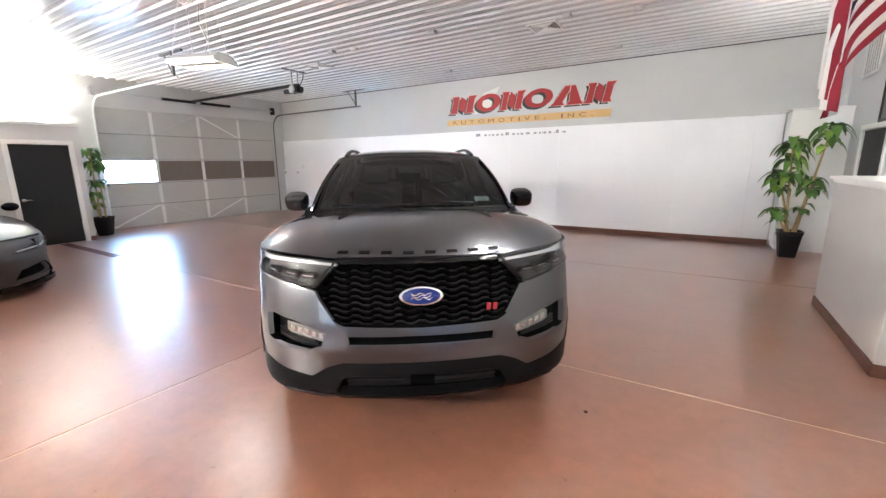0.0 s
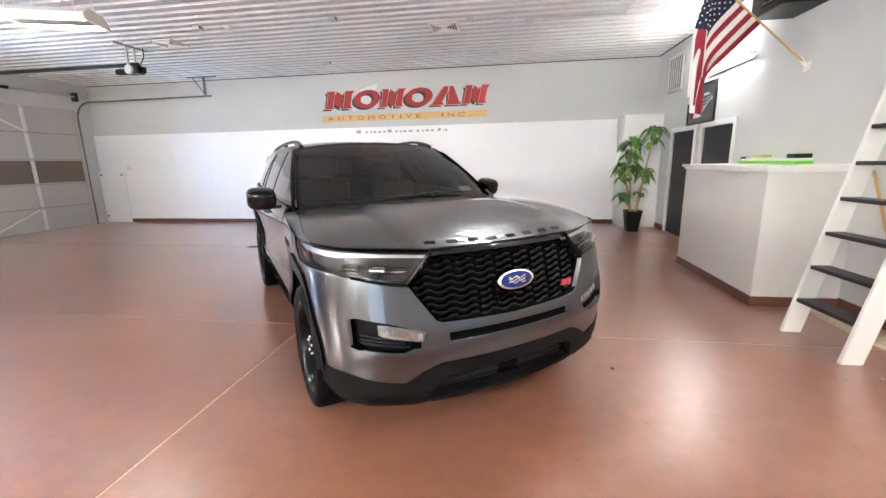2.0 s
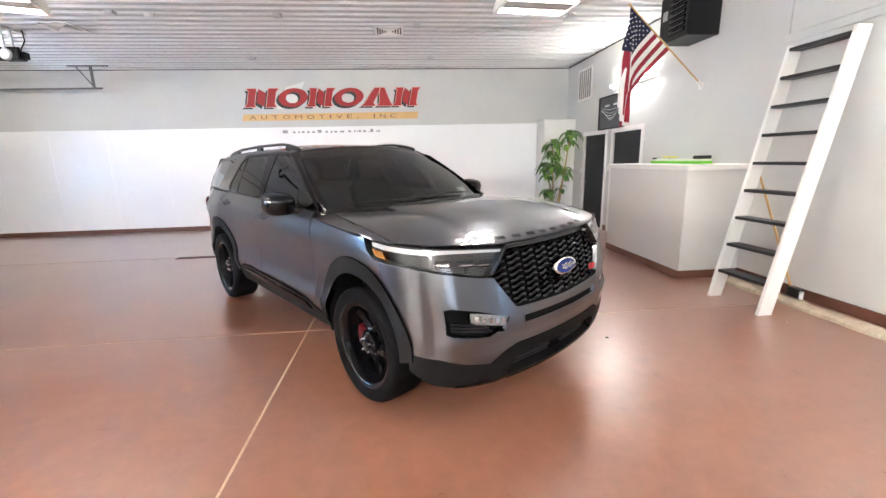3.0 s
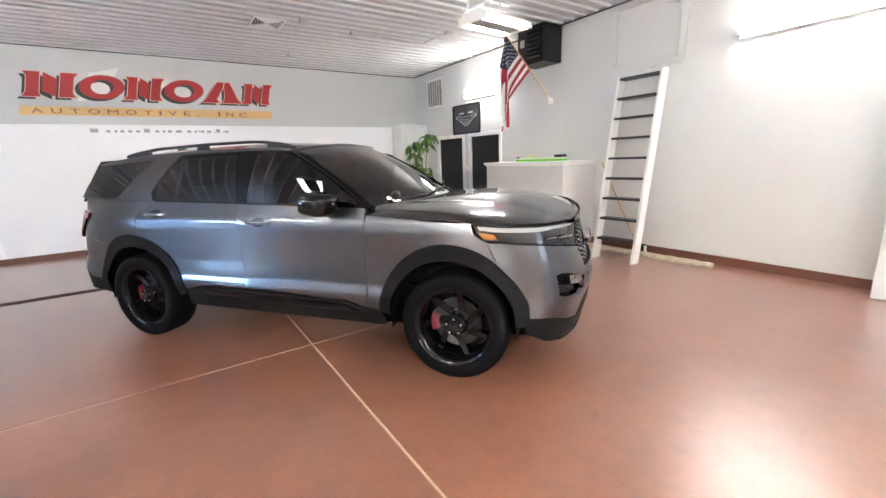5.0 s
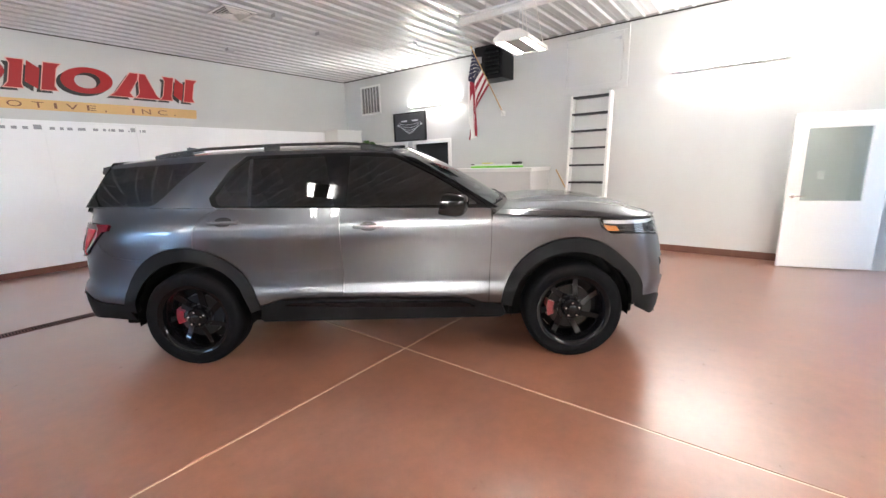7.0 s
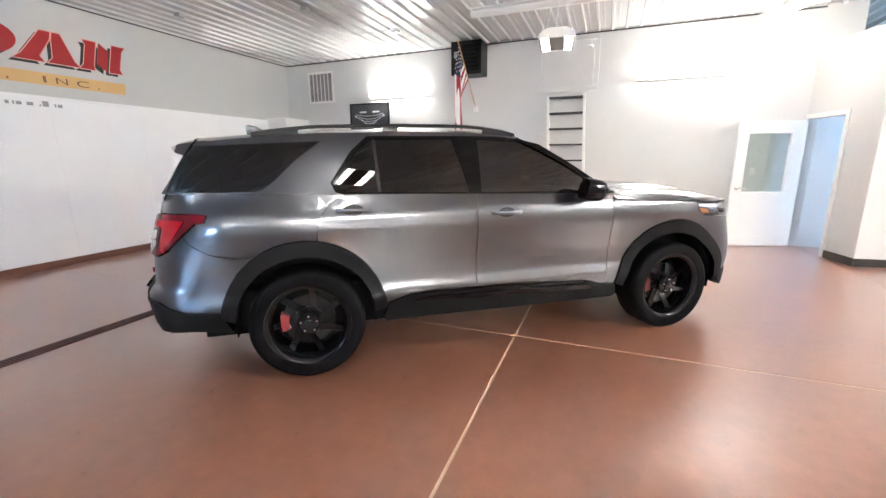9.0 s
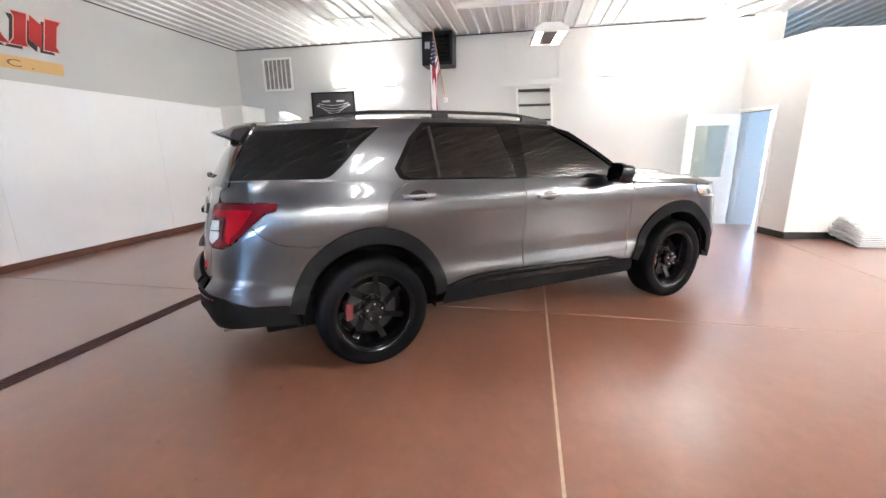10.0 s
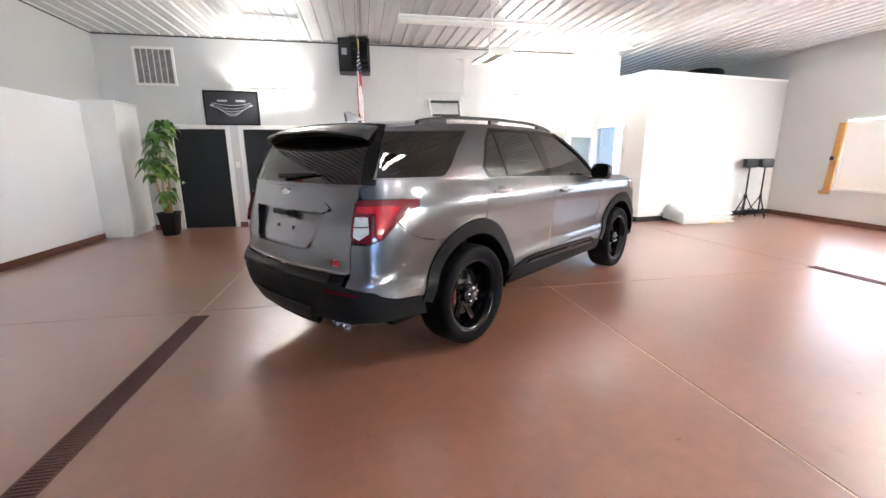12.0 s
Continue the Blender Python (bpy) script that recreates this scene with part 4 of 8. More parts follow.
        for k in range(3):
            y0 = 0.60 + 0.02 * k
            sl = [(SF(y0), 0.605 + 0.02 * k), (SF(0.84), 0.640 + 0.02 * k), (SF(0.84), 0.650 + 0.02 * k), (SF(y0), 0.615 + 0.02 * k)]
            skin_panel("pocket_slat", sl, deeper(0.05), M_BLACK, pocket, step=0.08, rim=0.02, gap=0, flip=fl)
        # headlamp: housing, strip, projectors, amber reflector, lens
        head = skin_panel("headlamp", lamp_half, deeper(0.055), M_LAMPIN, suv, step=0.06, rim=-0.06, gap=0.001, flip=fl, label="dark headlamp with white strip and amber corner")
        strip = [(SF(0.46), 1.058), (SF(0.60), 1.070), (SF(0.78), 1.084), (SF(0.90), 1.089), (SS(1.85), 1.098), (SS(1.70), 1.104), (SS(1.715), 1.080), (SS(1.85), 1.070), (SF(0.90), 1.062), (SF(0.78), 1.066), (SF(0.60), 1.056), (SF(0.47), 1.046)]
        skin_panel("light_strip", strip, deeper(0.025), M_STRIP, head, step=0.05, rim=0.03, gap=0, flip=fl)
        amb = [(SS(1.71), 1.066), (SS(1.84), 1.056), (SS(1.87), 1.018), (SS(1.75), 1.022)]
        skin_panel("side_marker", amb, deeper(0.02), M_AMBER, head, step=0.05, rim=0.03, gap=0, flip=fl)
        for y, z in ((0.62, 0.995), (0.72, 1.005), (0.835, 1.015)):
            p = sk(SF(y), z)
            bm = bmesh.new()
            bm_box(bm, -0.05, -0.042, -0.018, -0.012, 0.042, 0.018, bevel=0.010)
            bmesh.ops.transform(bm, matrix=Matrix.Translation(p) @ pose(0, 0, 0, 0, 0, sg * pwl(y, [0.6, 0.85], [25, 48])), verts=bm.verts)
            proj = part("projector", bm, M_BLACKGLOSS, head, smooth=40)
            bm = bmesh.new()
            bm_box(bm, -0.012, -0.034, -0.004, -0.006, 0.034, 0.004, bevel=0.002)
            bmesh.ops.transform(bm, matrix=Matrix.Translation(p) @ pose(0, 0, 0, 0, 0, sg * pwl(y, [0.6, 0.85], [25, 48])), verts=bm.verts)
            part("projector_rim", bm, M_CHROME, head)
        skin_panel("lens", lamp_half, sk, M_LENS, head, step=0.05, rim=0.004, gap=0.003, flip=fl).visible_shadow = False

        # wings, doors, quarters
        wing = [(SS(1.66), 1.125), (SS(1.2), 1.148), (SS(0.885), 1.170), (SS(0.875), 1.10), (SS(0.870), 0.90), (SS(0.85), 0.56), (SS(0.85), 0.47), (SS(0.935), 0.46)] + side_arc(xa, 0.55, 0.58, 173, 50, 18) + [(SS(1.78), 1.004), (SS(1.685), 1.055)]
        skin_panel("wing", wing, sk, M_PAINT, suv, flip=fl)
        fdoor = [(SS(0.875), belt(0.875)), (SS(-0.28), belt(-0.28)), (SS(-0.285), 0.95), (SS(-0.29), 0.552), (SS(-0.10), 0.552), (SS(0.66), 0.522), (SS(0.79), 0.475), (SS(0.85), 0.47), (SS(0.85), 0.56), (SS(0.870), 0.90), (SS(0.875), 1.10)]
        fd = skin_panel("front_door", fdoor, sk, M_PAINT, suv, flip=fl)
        arc = [(a, b) for a, b in side_arc(xr, 0.55, 0.58, 9, 80, 14)]
        rdoor = [(SS(-0.28), belt(-0.28)), (SS(-1.22), belt(-1.22)), (SS(-1.33), 1.20), (SS(-1.395), 1.12), (SS(-1.415), 1.0)] + arc[::-1] + [(SS(-0.80), 0.54), (SS(-0.61), 0.558), (SS(-0.29), 0.552), (SS(-0.285), 0.95)]
        rd = skin_panel("rear_door", rdoor, sk, M_PAINT, suv, flip=fl)
        for door, xh, zh in ((fd, -0.06, 1.105), (rd, -1.17, 1.165)):
            p = sk(SS(xh), zh)
            yo = 1 if p.y > 0 else -1
            bm = bmesh.new()
            prof = [(-0.115, 0.014), (-0.09, 0.030), (0.0, 0.036), (0.09, 0.030), (0.115, 0.014)]
            rings = []
            for x, h in prof:
                rings.append([bm.verts.new((p.x + x, p.y + yo * (h + dy), p.z + dz)) for dy, dz in ((-0.010, -0.012), (0.004, -0.013), (0.009, 0.0), (0.004, 0.013), (-0.010, 0.012))])
            for r0, r1 in zip(rings, rings[1:]):
                for k in range(5):
                    bm.faces.new((r0[k], r0[(k + 1) % 5], r1[(k + 1) % 5], r1[k]))
            bm.faces.new(rings[0])
            bm.faces.new(rings[-1])
            for x in (-0.10, 0.10):
                bm_box(bm, p.x + x - 0.02, min(p.y - 0.005 * yo, p.y + 0.02 * yo), p.z - 0.011, p.x + x + 0.02, max(p.y - 0.005 * yo, p.y + 0.02 * yo), p.z + 0.011, bevel=0.004)
            part("door_handle", bm, M_PAINT, door, "body-coloured door handle", smooth=50)
            cup = ellipse(SS(xh), zh, 0.070, 0.036, 0, 345, 16)
            skin_panel("handle_cup", cup, sk, M_BLACK, door, lift=0.0015, rim=0.002, gap=0, step=0.05, flip=fl)
        seam = [(SS(-2.27), 1.05), (SS(-2.20), 0.985), (SS(-2.08), 0.915), (SS(-1.93), 0.885)]
        quarter = [(SS(-1.22), belt(-1.22)), (SS(-1.33), 1.20), (SS(-1.395), 1.12), (SS(-1.415), 1.0)] + side_arc(xr, 0.55, 0.58, 80, 124, 10) + seam[::-1] + [(SS(-2.16), 1.105), (SS(-2.06), 1.165), (SS(-2.22), 1.172), (SR(0.76), 1.172), (SR(0.735), 1.20), (SR(0.73), 1.285), (SR(0.80), 1.29), (SS(-2.1), belt(-2.1)), (SS(-1.6), belt(-1.6))]
        skin_panel("quarter_panel", quarter, sk, M_PAINT, suv, flip=fl)
        # tail lamp
        tail = [(SS(-2.06), 1.162), (SS(-2.22), 1.168), (SR(0.76), 1.168), (SR(0.715), 1.150), (SR(0.715), 0.945), (SR(0.74), 0.915), (SR(0.82), 0.905), (SS(-2.33), 0.945), (SS(-2.25), 1.03), (SS(-2.16), 1.105), (SS(-2.08), 1.115)]
        tl = skin_panel("tail_lamp", tail, sk, M_SMOKEDRED, suv, lift=0.020, rim=0.05, gap=0.002, step=0.04, flip=fl, label="red tail lamp with a white reversing segment")
        red = [(SS(-2.24), 1.125), (SR(0.84), 1.130), (SR(0.74), 1.125), (SR(0.74), 1.09), (SR(0.835), 1.085), (SR(0.845), 0.95), (SR(0.86), 0.925), (SS(-2.35), 0.96), (SS(-2.30), 1.02)]
        skin_panel("brake_segment", red, sk, M_REDLENS, tl, lift=0.023, rim=0.01, gap=0, step=0.04, flip=fl)
        wht = [(SR(0.735), 1.065), (SR(0.805), 1.065), (SR(0.815), 0.97), (SR(0.77), 0.93), (SR(0.735), 0.95)]
        skin_panel("reverse_segment", wht, sk, M_REVERSE, tl, lift=0.023, rim=0.01, gap=0, step=0.04, flip=fl)
        skin_panel("lens_divider", [(SR(0.735), 1.008), (SR(0.813), 1.012), (SR(0.813), 1.004), (SR(0.735), 1.000)], sk, M_LEDFRAME, tl, lift=0.026, rim=0.006, gap=0, step=0.04, flip=fl)
        skin_panel("lens_frame", [(SR(0.822), 1.075), (SR(0.832), 1.075), (SR(0.832), 0.955), (SR(0.825), 0.960)], sk, M_LEDFRAME, tl, lift=0.026, rim=0.006, gap=0, step=0.04, flip=fl)
        # painted upper rear bumper and its black lower part
        rbump = seam + side_arc(xr, 0.55, 0.58, 124, 168, 10) + [(SS(-2.1), 0.530), (SS(-2.22), 0.538), (SS(-2.30), 0.570), (SR(0.86), 0.605), (SR(0.72), 0.640), (SR(0.715), 0.70), (SR(0.716), 0.90), (SR(0.82), 0.90), (SS(-2.33), 0.94)]
        skin_panel("rear_bumper_corner", rbump, sk, M_PAINT, suv, flip=fl)
        # wheel arch trims
        for cx, name, a0, a1 in ((xa, "front", 6, 174), (xr, "rear", 6, 172)):
            ring = side_arc(cx, 0.552, 0.582, a0, a1, 26) + side_arc(cx, 0.462, 0.470, a1 + 2, a0 - 2, 26)
            skin_panel("wheel_arch_trim", ring, sk, M_CLAD, suv, lift=0.012, rim=0.05, gap=0.001, step=0.05, flip=fl)
        # sill
        sill = [(SS(0.955), 0.455), (SS(0.85), 0.468), (SS(0.79), 0.473), (SS(0.66), 0.520), (SS(-0.10), 0.550), (SS(-0.61), 0.556), (SS(-0.80), 0.538), (SS(-0.955), 0.49), (SS(-0.99), 0.36), (SS(-0.97), 0.335), (SS(0.95), 0.33), (SS(0.99), 0.36)]
        sl = skin_panel("sill", sill, sk, M_CLAD, suv, lift=0.006, rim=0.03, flip=fl)
        for z0, z1, nm in ((0.462, 0.480, "sill_strip"),):
            st = [(SS(0.74), z0 - 0.020), (SS(0.66), z1 + 0.004), (SS(0.20), z1 + 0.018), (SS(-0.30), z1 + 0.028), (SS(-0.70), z1 + 0.030), (SS(-0.76), z0 + 0.030), (SS(-0.30), z0 + 0.008), (SS(0.20), z0 - 0.006)]
            skin_panel(nm, st, sk, M_BLACKGLOSS, sl, lift=0.020, rim=0.02, gap=0, flip=fl)
        up = [(SS(0.64), 0.516), (SS(-0.10), 0.546), (SS(-0.61), 0.552), (SS(-0.78), 0.538), (SS(-0.61), 0.536), (SS(-0.10), 0.530), (SS(0.62), 0.502)]
        skin_panel("sill_edge", up, sk, M_BLACKGLOSS, sl, lift=0.014, rim=0.01, gap=0, flip=fl)
    # lower front
    front_low = clad_line[:-1] + [(SS(2.00), 0.505)] + [(SS(2.02), 0.40), (SF(0.90), 0.335), (SF(0.76), 0.300), (SF(0.53), 0.285), (SF(0.0), 0.262)]
    outline = front_low + mirrored(front_low[::-1])[1:-1]
    mouth = [(SF(-0.44), 0.425), (SF(-0.36), 0.445), (SF(0.36), 0.445), (SF(0.44), 0.425), (SF(0.49), 0.335), (SF(0.47), 0.318), (SF(0.0), 0.300), (SF(-0.47), 0.318), (SF(-0.49), 0.335)]
    low = skin_panel("front_valance", outline, fskin, M_CLAD, suv, holes=[mouth], lift=0.006, rim=0.05)
    skin_panel("intake_back", mouth, deep(0.07), M_BLACKMATT, low, rim=-0.07, gap=-0.004)
    for z in (0.342, 0.372, 0.402):
        for y0, y1 in ((-0.43, -0.07), (0.07, 0.43)):
            b = [(SF(y0), z), (SF(y1), z), (SF(y1), z + 0.010), (SF(y0), z + 0.010)]
            skin_panel("intake_slat", b, deep(0.045), M_BLACK, low, rim=0.02, gap=0)
    for sg in HALF:
        b = [(SF(0.47) * sg, 0.300), (SF(0.56) * sg, 0.288), (SF(0.60) * sg, 0.294), (SF(0.80) * sg, 0.318), (SF(0.80) * sg, 0.327), (SF(0.60) * sg, 0.305), (SF(0.55) * sg, 0.302), (SF(0.49) * sg, 0.318)]
        skin_panel("chin_trim", b, fskin, M_BLACKGLOSS, low, lift=0.016, rim=0.02, gap=0)
    chin = [(SF(-0.47), 0.288), (SF(0.0), 0.278), (SF(0.47), 0.288), (SF(0.47), 0.298), (SF(0.0), 0.290), (SF(-0.47), 0.298)]
    skin_panel("chin_lip", chin, fskin, M_BLACKGLOSS, low, lift=0.016, rim=0.02, gap=0)
    # rear: s runs on past the middle to the other half
    def rskin(a, z):
        """a runs from the middle of the rear, to the car's left."""
        return SH.at(SEND - a, z) if a >= 0 else SH.at(-(SEND + a), z)
    def ra(y):
        return math.copysign(SEND - abs(SR(y)), y)
    sidea = lambda x: SEND - SS(x)
    gate_half = [(0, 1.235), (ra(0.726), 1.245), (ra(0.726), 1.175), (ra(0.713), 1.15), (ra(0.713), 0.92), (ra(0.712), 0.72), (ra(0.66), 0.702), (0, 0.702)]
    gate = gate_half + mirrored(gate_half[::-1])[1:-1]
    recess = [(ra(0.47), 1.075), (ra(-0.47), 1.075), (ra(-0.36), 0.845), (ra(-0.30), 0.832), (ra(0.30), 0.832), (ra(0.36), 0.845)]
    tg = skin_panel("tailgate", gate, rskin, M_PAINT, suv, holes=[recess], rim=0.03, flip=True)
    def rdeep(d):
        return lambda a, z: rskin(a, z) + Vector((d * pwl(z, [0.832, 0.85, 1.07, 1.08], [0.05, 0.3, 1, 1]), 0, 0))
    skin_panel("plate_recess", recess, rdeep(0.055), M_PAINT, tg, rim=-0.03, gap=-0.003, flip=True)
    ledge = [(ra(0.52), 1.100), (ra(0.46), 1.140), (0, 1.146), (ra(-0.46), 1.140), (ra(-0.52), 1.100), (ra(-0.46), 1.078), (0, 1.082), (ra(0.46), 1.078)]
    skin_panel("gate_ledge", ledge, rskin, M_PAINT, tg, lift=0.012, rim=0.03, flip=True, gap=0)
    for y in (-0.13, 0.13):
        for z in (0.95, 1.03):
            p = rdeep(0.055)(ra(y) * 0.8, z)
            bm = bmesh.new()
            bm_box(bm, p.x - 0.008, p.y - 0.012, p.z - 0.012, p.x + 0.01, p.y + 0.012, p.z + 0.012, bevel=0.004)
            part("plate_bolt", bm, M_BLACK, tg)
    p = rskin(0, 1.065)
    part("gate_latch", boxes((p.x - 0.03, -0.10, p.z - 0.025, p.x + 0.05, 0.10, p.z + 0.01), bevel=0.008), M_BLACK, tg)
    bm = bmesh.new()
    bm_lathe(bm, [(0.0, -0.008), (0.9, -0.008), (1.0, 0.0), (1.0, 0.02)], n=32, axis="X")
    p = rskin(0, 1.195)
    bmesh.ops.transform(bm, matrix=Matrix.Translation(p) @ Matrix.Diagonal((1, 0.055, 0.024, 1)), verts=bm.verts)
    part("rear_badge", bm, M_CHROME, tg, "small chrome oval badge", smooth=40)
    p = rskin(ra(-0.60), 0.775)
    part("trim_badge", trim_badge(Matrix.Translation(p) @ pose(0, 0, 0, 0, 0, 180)), M_BADGERED, tg, "small red trim badge")
    rear_low = [(0, 0.698), (ra(0.68), 0.698), (ra(0.70), 0.645), (ra(0.86), 0.603), (sidea(-2.30), 0.568), (sidea(-2.22), 0.536), (sidea(-2.1), 0.528), (sidea(-2.06), 0.53), (sidea(-1.99), 0.37), (sidea(-2.22), 0.400), (ra(0.80), 0.400), (ra(0.74), 0.385), (ra(0.40), 0.385), (ra(0.36), 0.30), (0, 0.285)]
    rl = skin_panel("rear_valance", rear_low + mirrored(rear_low[::-1])[1:-1], rskin, M_CLAD, suv, lift=0.004, rim=0.06, flip=True)
    for sg in HALF:
        b = [(ra(0.56 * sg), 0.600), (ra(0.80 * sg), 0.588), (ra(0.80 * sg), 0.602), (ra(0.56 * sg), 0.616)]
        skin_panel("reflector", b, rskin, M_SMOKEDRED, rl, lift=0.010, rim=0.01, gap=0, flip=True)
        for y in (0.50, 0.62):
            bm = bmesh.new()
            bm_lathe(bm, [(0.036, 0.16), (0.042, 0.0), (0.045, -0.004), (0.041, -0.006), (0.036, 0.0), (0.033, 0.14), (0.0, 0.14)], n=24, axis="X", centre=(-2.45, sg * y, 0.345))
            part("exhaust_tip", bm, M_CHROME, suv, smooth=40)
    step_pad = [(ra(0.60), 0.655), (0, 0.662), (ra(-0.60), 0.655), (ra(-0.60), 0.69), (0, 0.694), (ra(0.60), 0.69)]
    skin_panel("step_pad", step_pad, rskin, M_BLACK, rl, lift=0.020, rim=0.03, gap=0, flip=True)
    diff = [(ra(0.42), 0.47), (ra(-0.42), 0.47), (ra(-0.34), 0.36), (ra(0.34), 0.36)]
    skin_panel("diffuser", diff, rskin, M_BLACK, rl, lift=0.022, rim=0.03, gap=0, flip=True)


    # bonnet: from the cowl to the lip line
    s_c = SS(1.66)
    def bonnet(v, t):
        av = abs(v)
        a = Vector((1.10 - 0.20 * v * v, 0.905 * v, 1.222 - 0.028 * v * v - 0.022 * av**8))
        s = s_c * v * (0.72 + 0.28 * av) if av < 1 else s_c * v
        b = SH.at(s, lip(s))
        z = a.z + (b.z - a.z) * (0.12 * t + 0.88 * max(t, 0.0) ** 4.2) + 0.026 * math.sin(math.pi * t) * (1 - av**3)
        crease = 0.018 * (1 / (1 + math.exp((av - 0.46) * 60))) * min(1, t * 4) * (1 - t**3) - 0.006 * math.exp(-((av - 0.52) / 0.05) ** 2) * math.sin(math.pi * t)
        p = a.lerp(b, t)
        z += crease
        if av > 0.88:
            # the outer strip runs down to the top edge of the wing
            w = min(1.0, (av - 0.88) / 0.12)
            w = w * w * (3 - 2 * w)
            e = SH.at(SS(min(max(p.x, 0.89), 1.66)), lip(SS(min(max(p.x, 0.89), 1.66))))
            p.y += w * (math.copysign(e.y, v) - p.y) * (1 - t**6)
            z += w * (e.z + 0.002 - z) * (1 - t**6)
        return Vector((p.x, p.y, z))
    bl = [(-0.885, 0.02), (-0.90, 0.30), (-0.905, 0.60), (-0.88, 0.86), (-0.80, 0.985), (-0.4, 0.99), (0.0, 0.99), (0.4, 0.99), (0.80, 0.985), (0.88, 0.86), (0.905, 0.60), (0.90, 0.30), (0.885, 0.02), (0.5, 0.0), (0, 0.0), (-0.5, 0.0)]
    hood = skin_panel("bonnet", bl, bonnet, M_PAINT, suv, gap=0.003, rim=0.02, step=0.05, flip=True)
    for sg in HALF:
        wtop = [(0.885 * sg, 0.02), (0.90 * sg, 0.30), (0.905 * sg, 0.60), (0.88 * sg, 0.86), (0.80 * sg, 0.985), (0.80 * sg, 1.0), (0.9 * sg, 1.0), (1.0 * sg, 1.0), (1.0 * sg, 0.5), (1.0 * sg, 0.0)]
        skin_panel("wing_top", wtop, bonnet, M_PAINT, suv, gap=0.002, rim=0.02, step=0.05, flip=True)
    # eight raised plain bars along the bonnet's lip
    for k in range(8):
        y = -0.43 + 0.86 * k / 7
        s = SF(abs(y)) / s_c
        v = math.copysign(min((-(0.72) + math.sqrt(0.72**2 + 4 * 0.28 * s)) / 0.56, 1), y) if y else 0
        p, q = bonnet(v, 0.955), bonnet(v, 0.935)
        up = (q - p).normalized()
        bm = bmesh.new()
        w = 0.030
        ang = math.atan2((bonnet(v + 0.02, 0.95) - bonnet(v - 0.02, 0.95)).x, (bonnet(v + 0.02, 0.95) - bonnet(v - 0.02, 0.95)).y)
        for dz0, dz1 in ((-0.011, -0.006), (-0.0015, 0.0035), (0.008, 0.013)) if k % 2 == 0 else ((-0.011, -0.003), (0.004, 0.013)):
            bm_box(bm, dz0, -w, -0.004, dz1, w, 0.006, bevel=0.0015)
        pitch = math.degrees(math.atan2(up.z, -up.x)) if up.x else 45
        bmesh.ops.transform(bm, matrix=Matrix.Translation(bonnet(v, 0.948)) @ pose(0, 0, 0, 0, 0, -math.degrees(ang)) @ pose(0, 0, 0, 0, pitch + 180, 0), verts=bm.verts)
        part("raised_bar", bm, M_BLACK, hood, "plain dark bar where a letter stands")

    # glasshouse sides
    def gside(sg):
        return lambda x, z: Vector((x, sg * green(x, z), z))
    edge_xs = [0.13, 0.0, -0.3, -0.8, -1.4, -1.9, -2.13]
    FDG = [(0.79, 1.243), (0.52, 1.425), (0.27, 1.575), (0.12, 1.622), (-0.215, 1.640), (-0.235, 1.252)]
    RDG = [(-0.325, 1.254), (-0.415, 1.642), (-1.02, 1.632), (-1.12, 1.555), (-1.262, 1.352), (-1.245, 1.305), (-1.20, 1.278)]
    surround = [(0.93, 1.216), (0.56, 1.450), (0.30, 1.605), (0.15, 1.640), (0.0, 1.657), (-0.3, 1.664), (-1.04, 1.658), (-1.16, 1.555), (-1.305, 1.345), (-1.28, 1.285), (-1.22, 1.256), (-0.28, 1.236)]
    QG = [(-1.355, 1.622), (-1.52, 1.50), (-1.66, 1.365), (-1.735, 1.308), (-1.78, 1.296), (-2.31, 1.302), (-2.16, 1.588)]
    for sg in HALF:
        fl = sg > 0
        gs = gside(sg)
        full = [(0.95, belt(0.95)), (0.13, roof_edge(0.13))] + [(x, roof_edge(x)) for x in edge_xs[1:]] + [(-2.33, 1.297)] + [(x, belt(x)) for x in (-2.2, -1.6, -1.22, -0.28, 0.3)]
        skin_panel("roof_side", full, gs, M_PAINT, suv, holes=[surround, QG], flip=fl, gap=0.001, step=0.05)
        sur = skin_panel("window_surround", surround, gs, M_BLACKGLOSS, suv, holes=[FDG, RDG], flip=fl, lift=-0.002, gap=0.0, step=0.05)
        skin_panel("front_window", FDG, gs, M_SMOKE, suv, flip=fl, lift=-0.006, gap=-0.004, rim=0.004).visible_shadow = False
        skin_panel("rear_window", RDG, gs, M_SMOKE, suv, flip=fl, lift=-0.006, gap=-0.004, rim=0.004).visible_shadow = False
        skin_panel("window_bar", [(-0.975, 1.262), (-0.995, 1.262), (-1.005, 1.634), (-0.985, 1.634)], gs, M_BLACK, sur, flip=fl, lift=-0.001, gap=0, rim=0.01)
        skin_panel("quarter_window", QG, gs, M_SMOKE, suv, flip=fl, lift=-0.004, gap=-0.003, rim=0.004).visible_shadow = False
        ws = [(0.92, belt(0.92) + 0.010), (-1.21, belt(-1.21) + 0.010), (-1.21, belt(-1.21) - 0.004), (0.92, belt(0.92) - 0.004)]
        skin_panel("waist_strip", ws, gs, M_BLACKGLOSS, sur, flip=fl, lift=0.006, gap=0, rim=0.01)
    # roof skin, windscreen, tailgate glass
    def roof(v, x):
        ye, ze = green(x, roof_edge(x)), roof_edge(x)
        av = min(abs(v), 1)
        return Vector((x, ye * v, ze + 0.052 * (1 - av**2.8)))
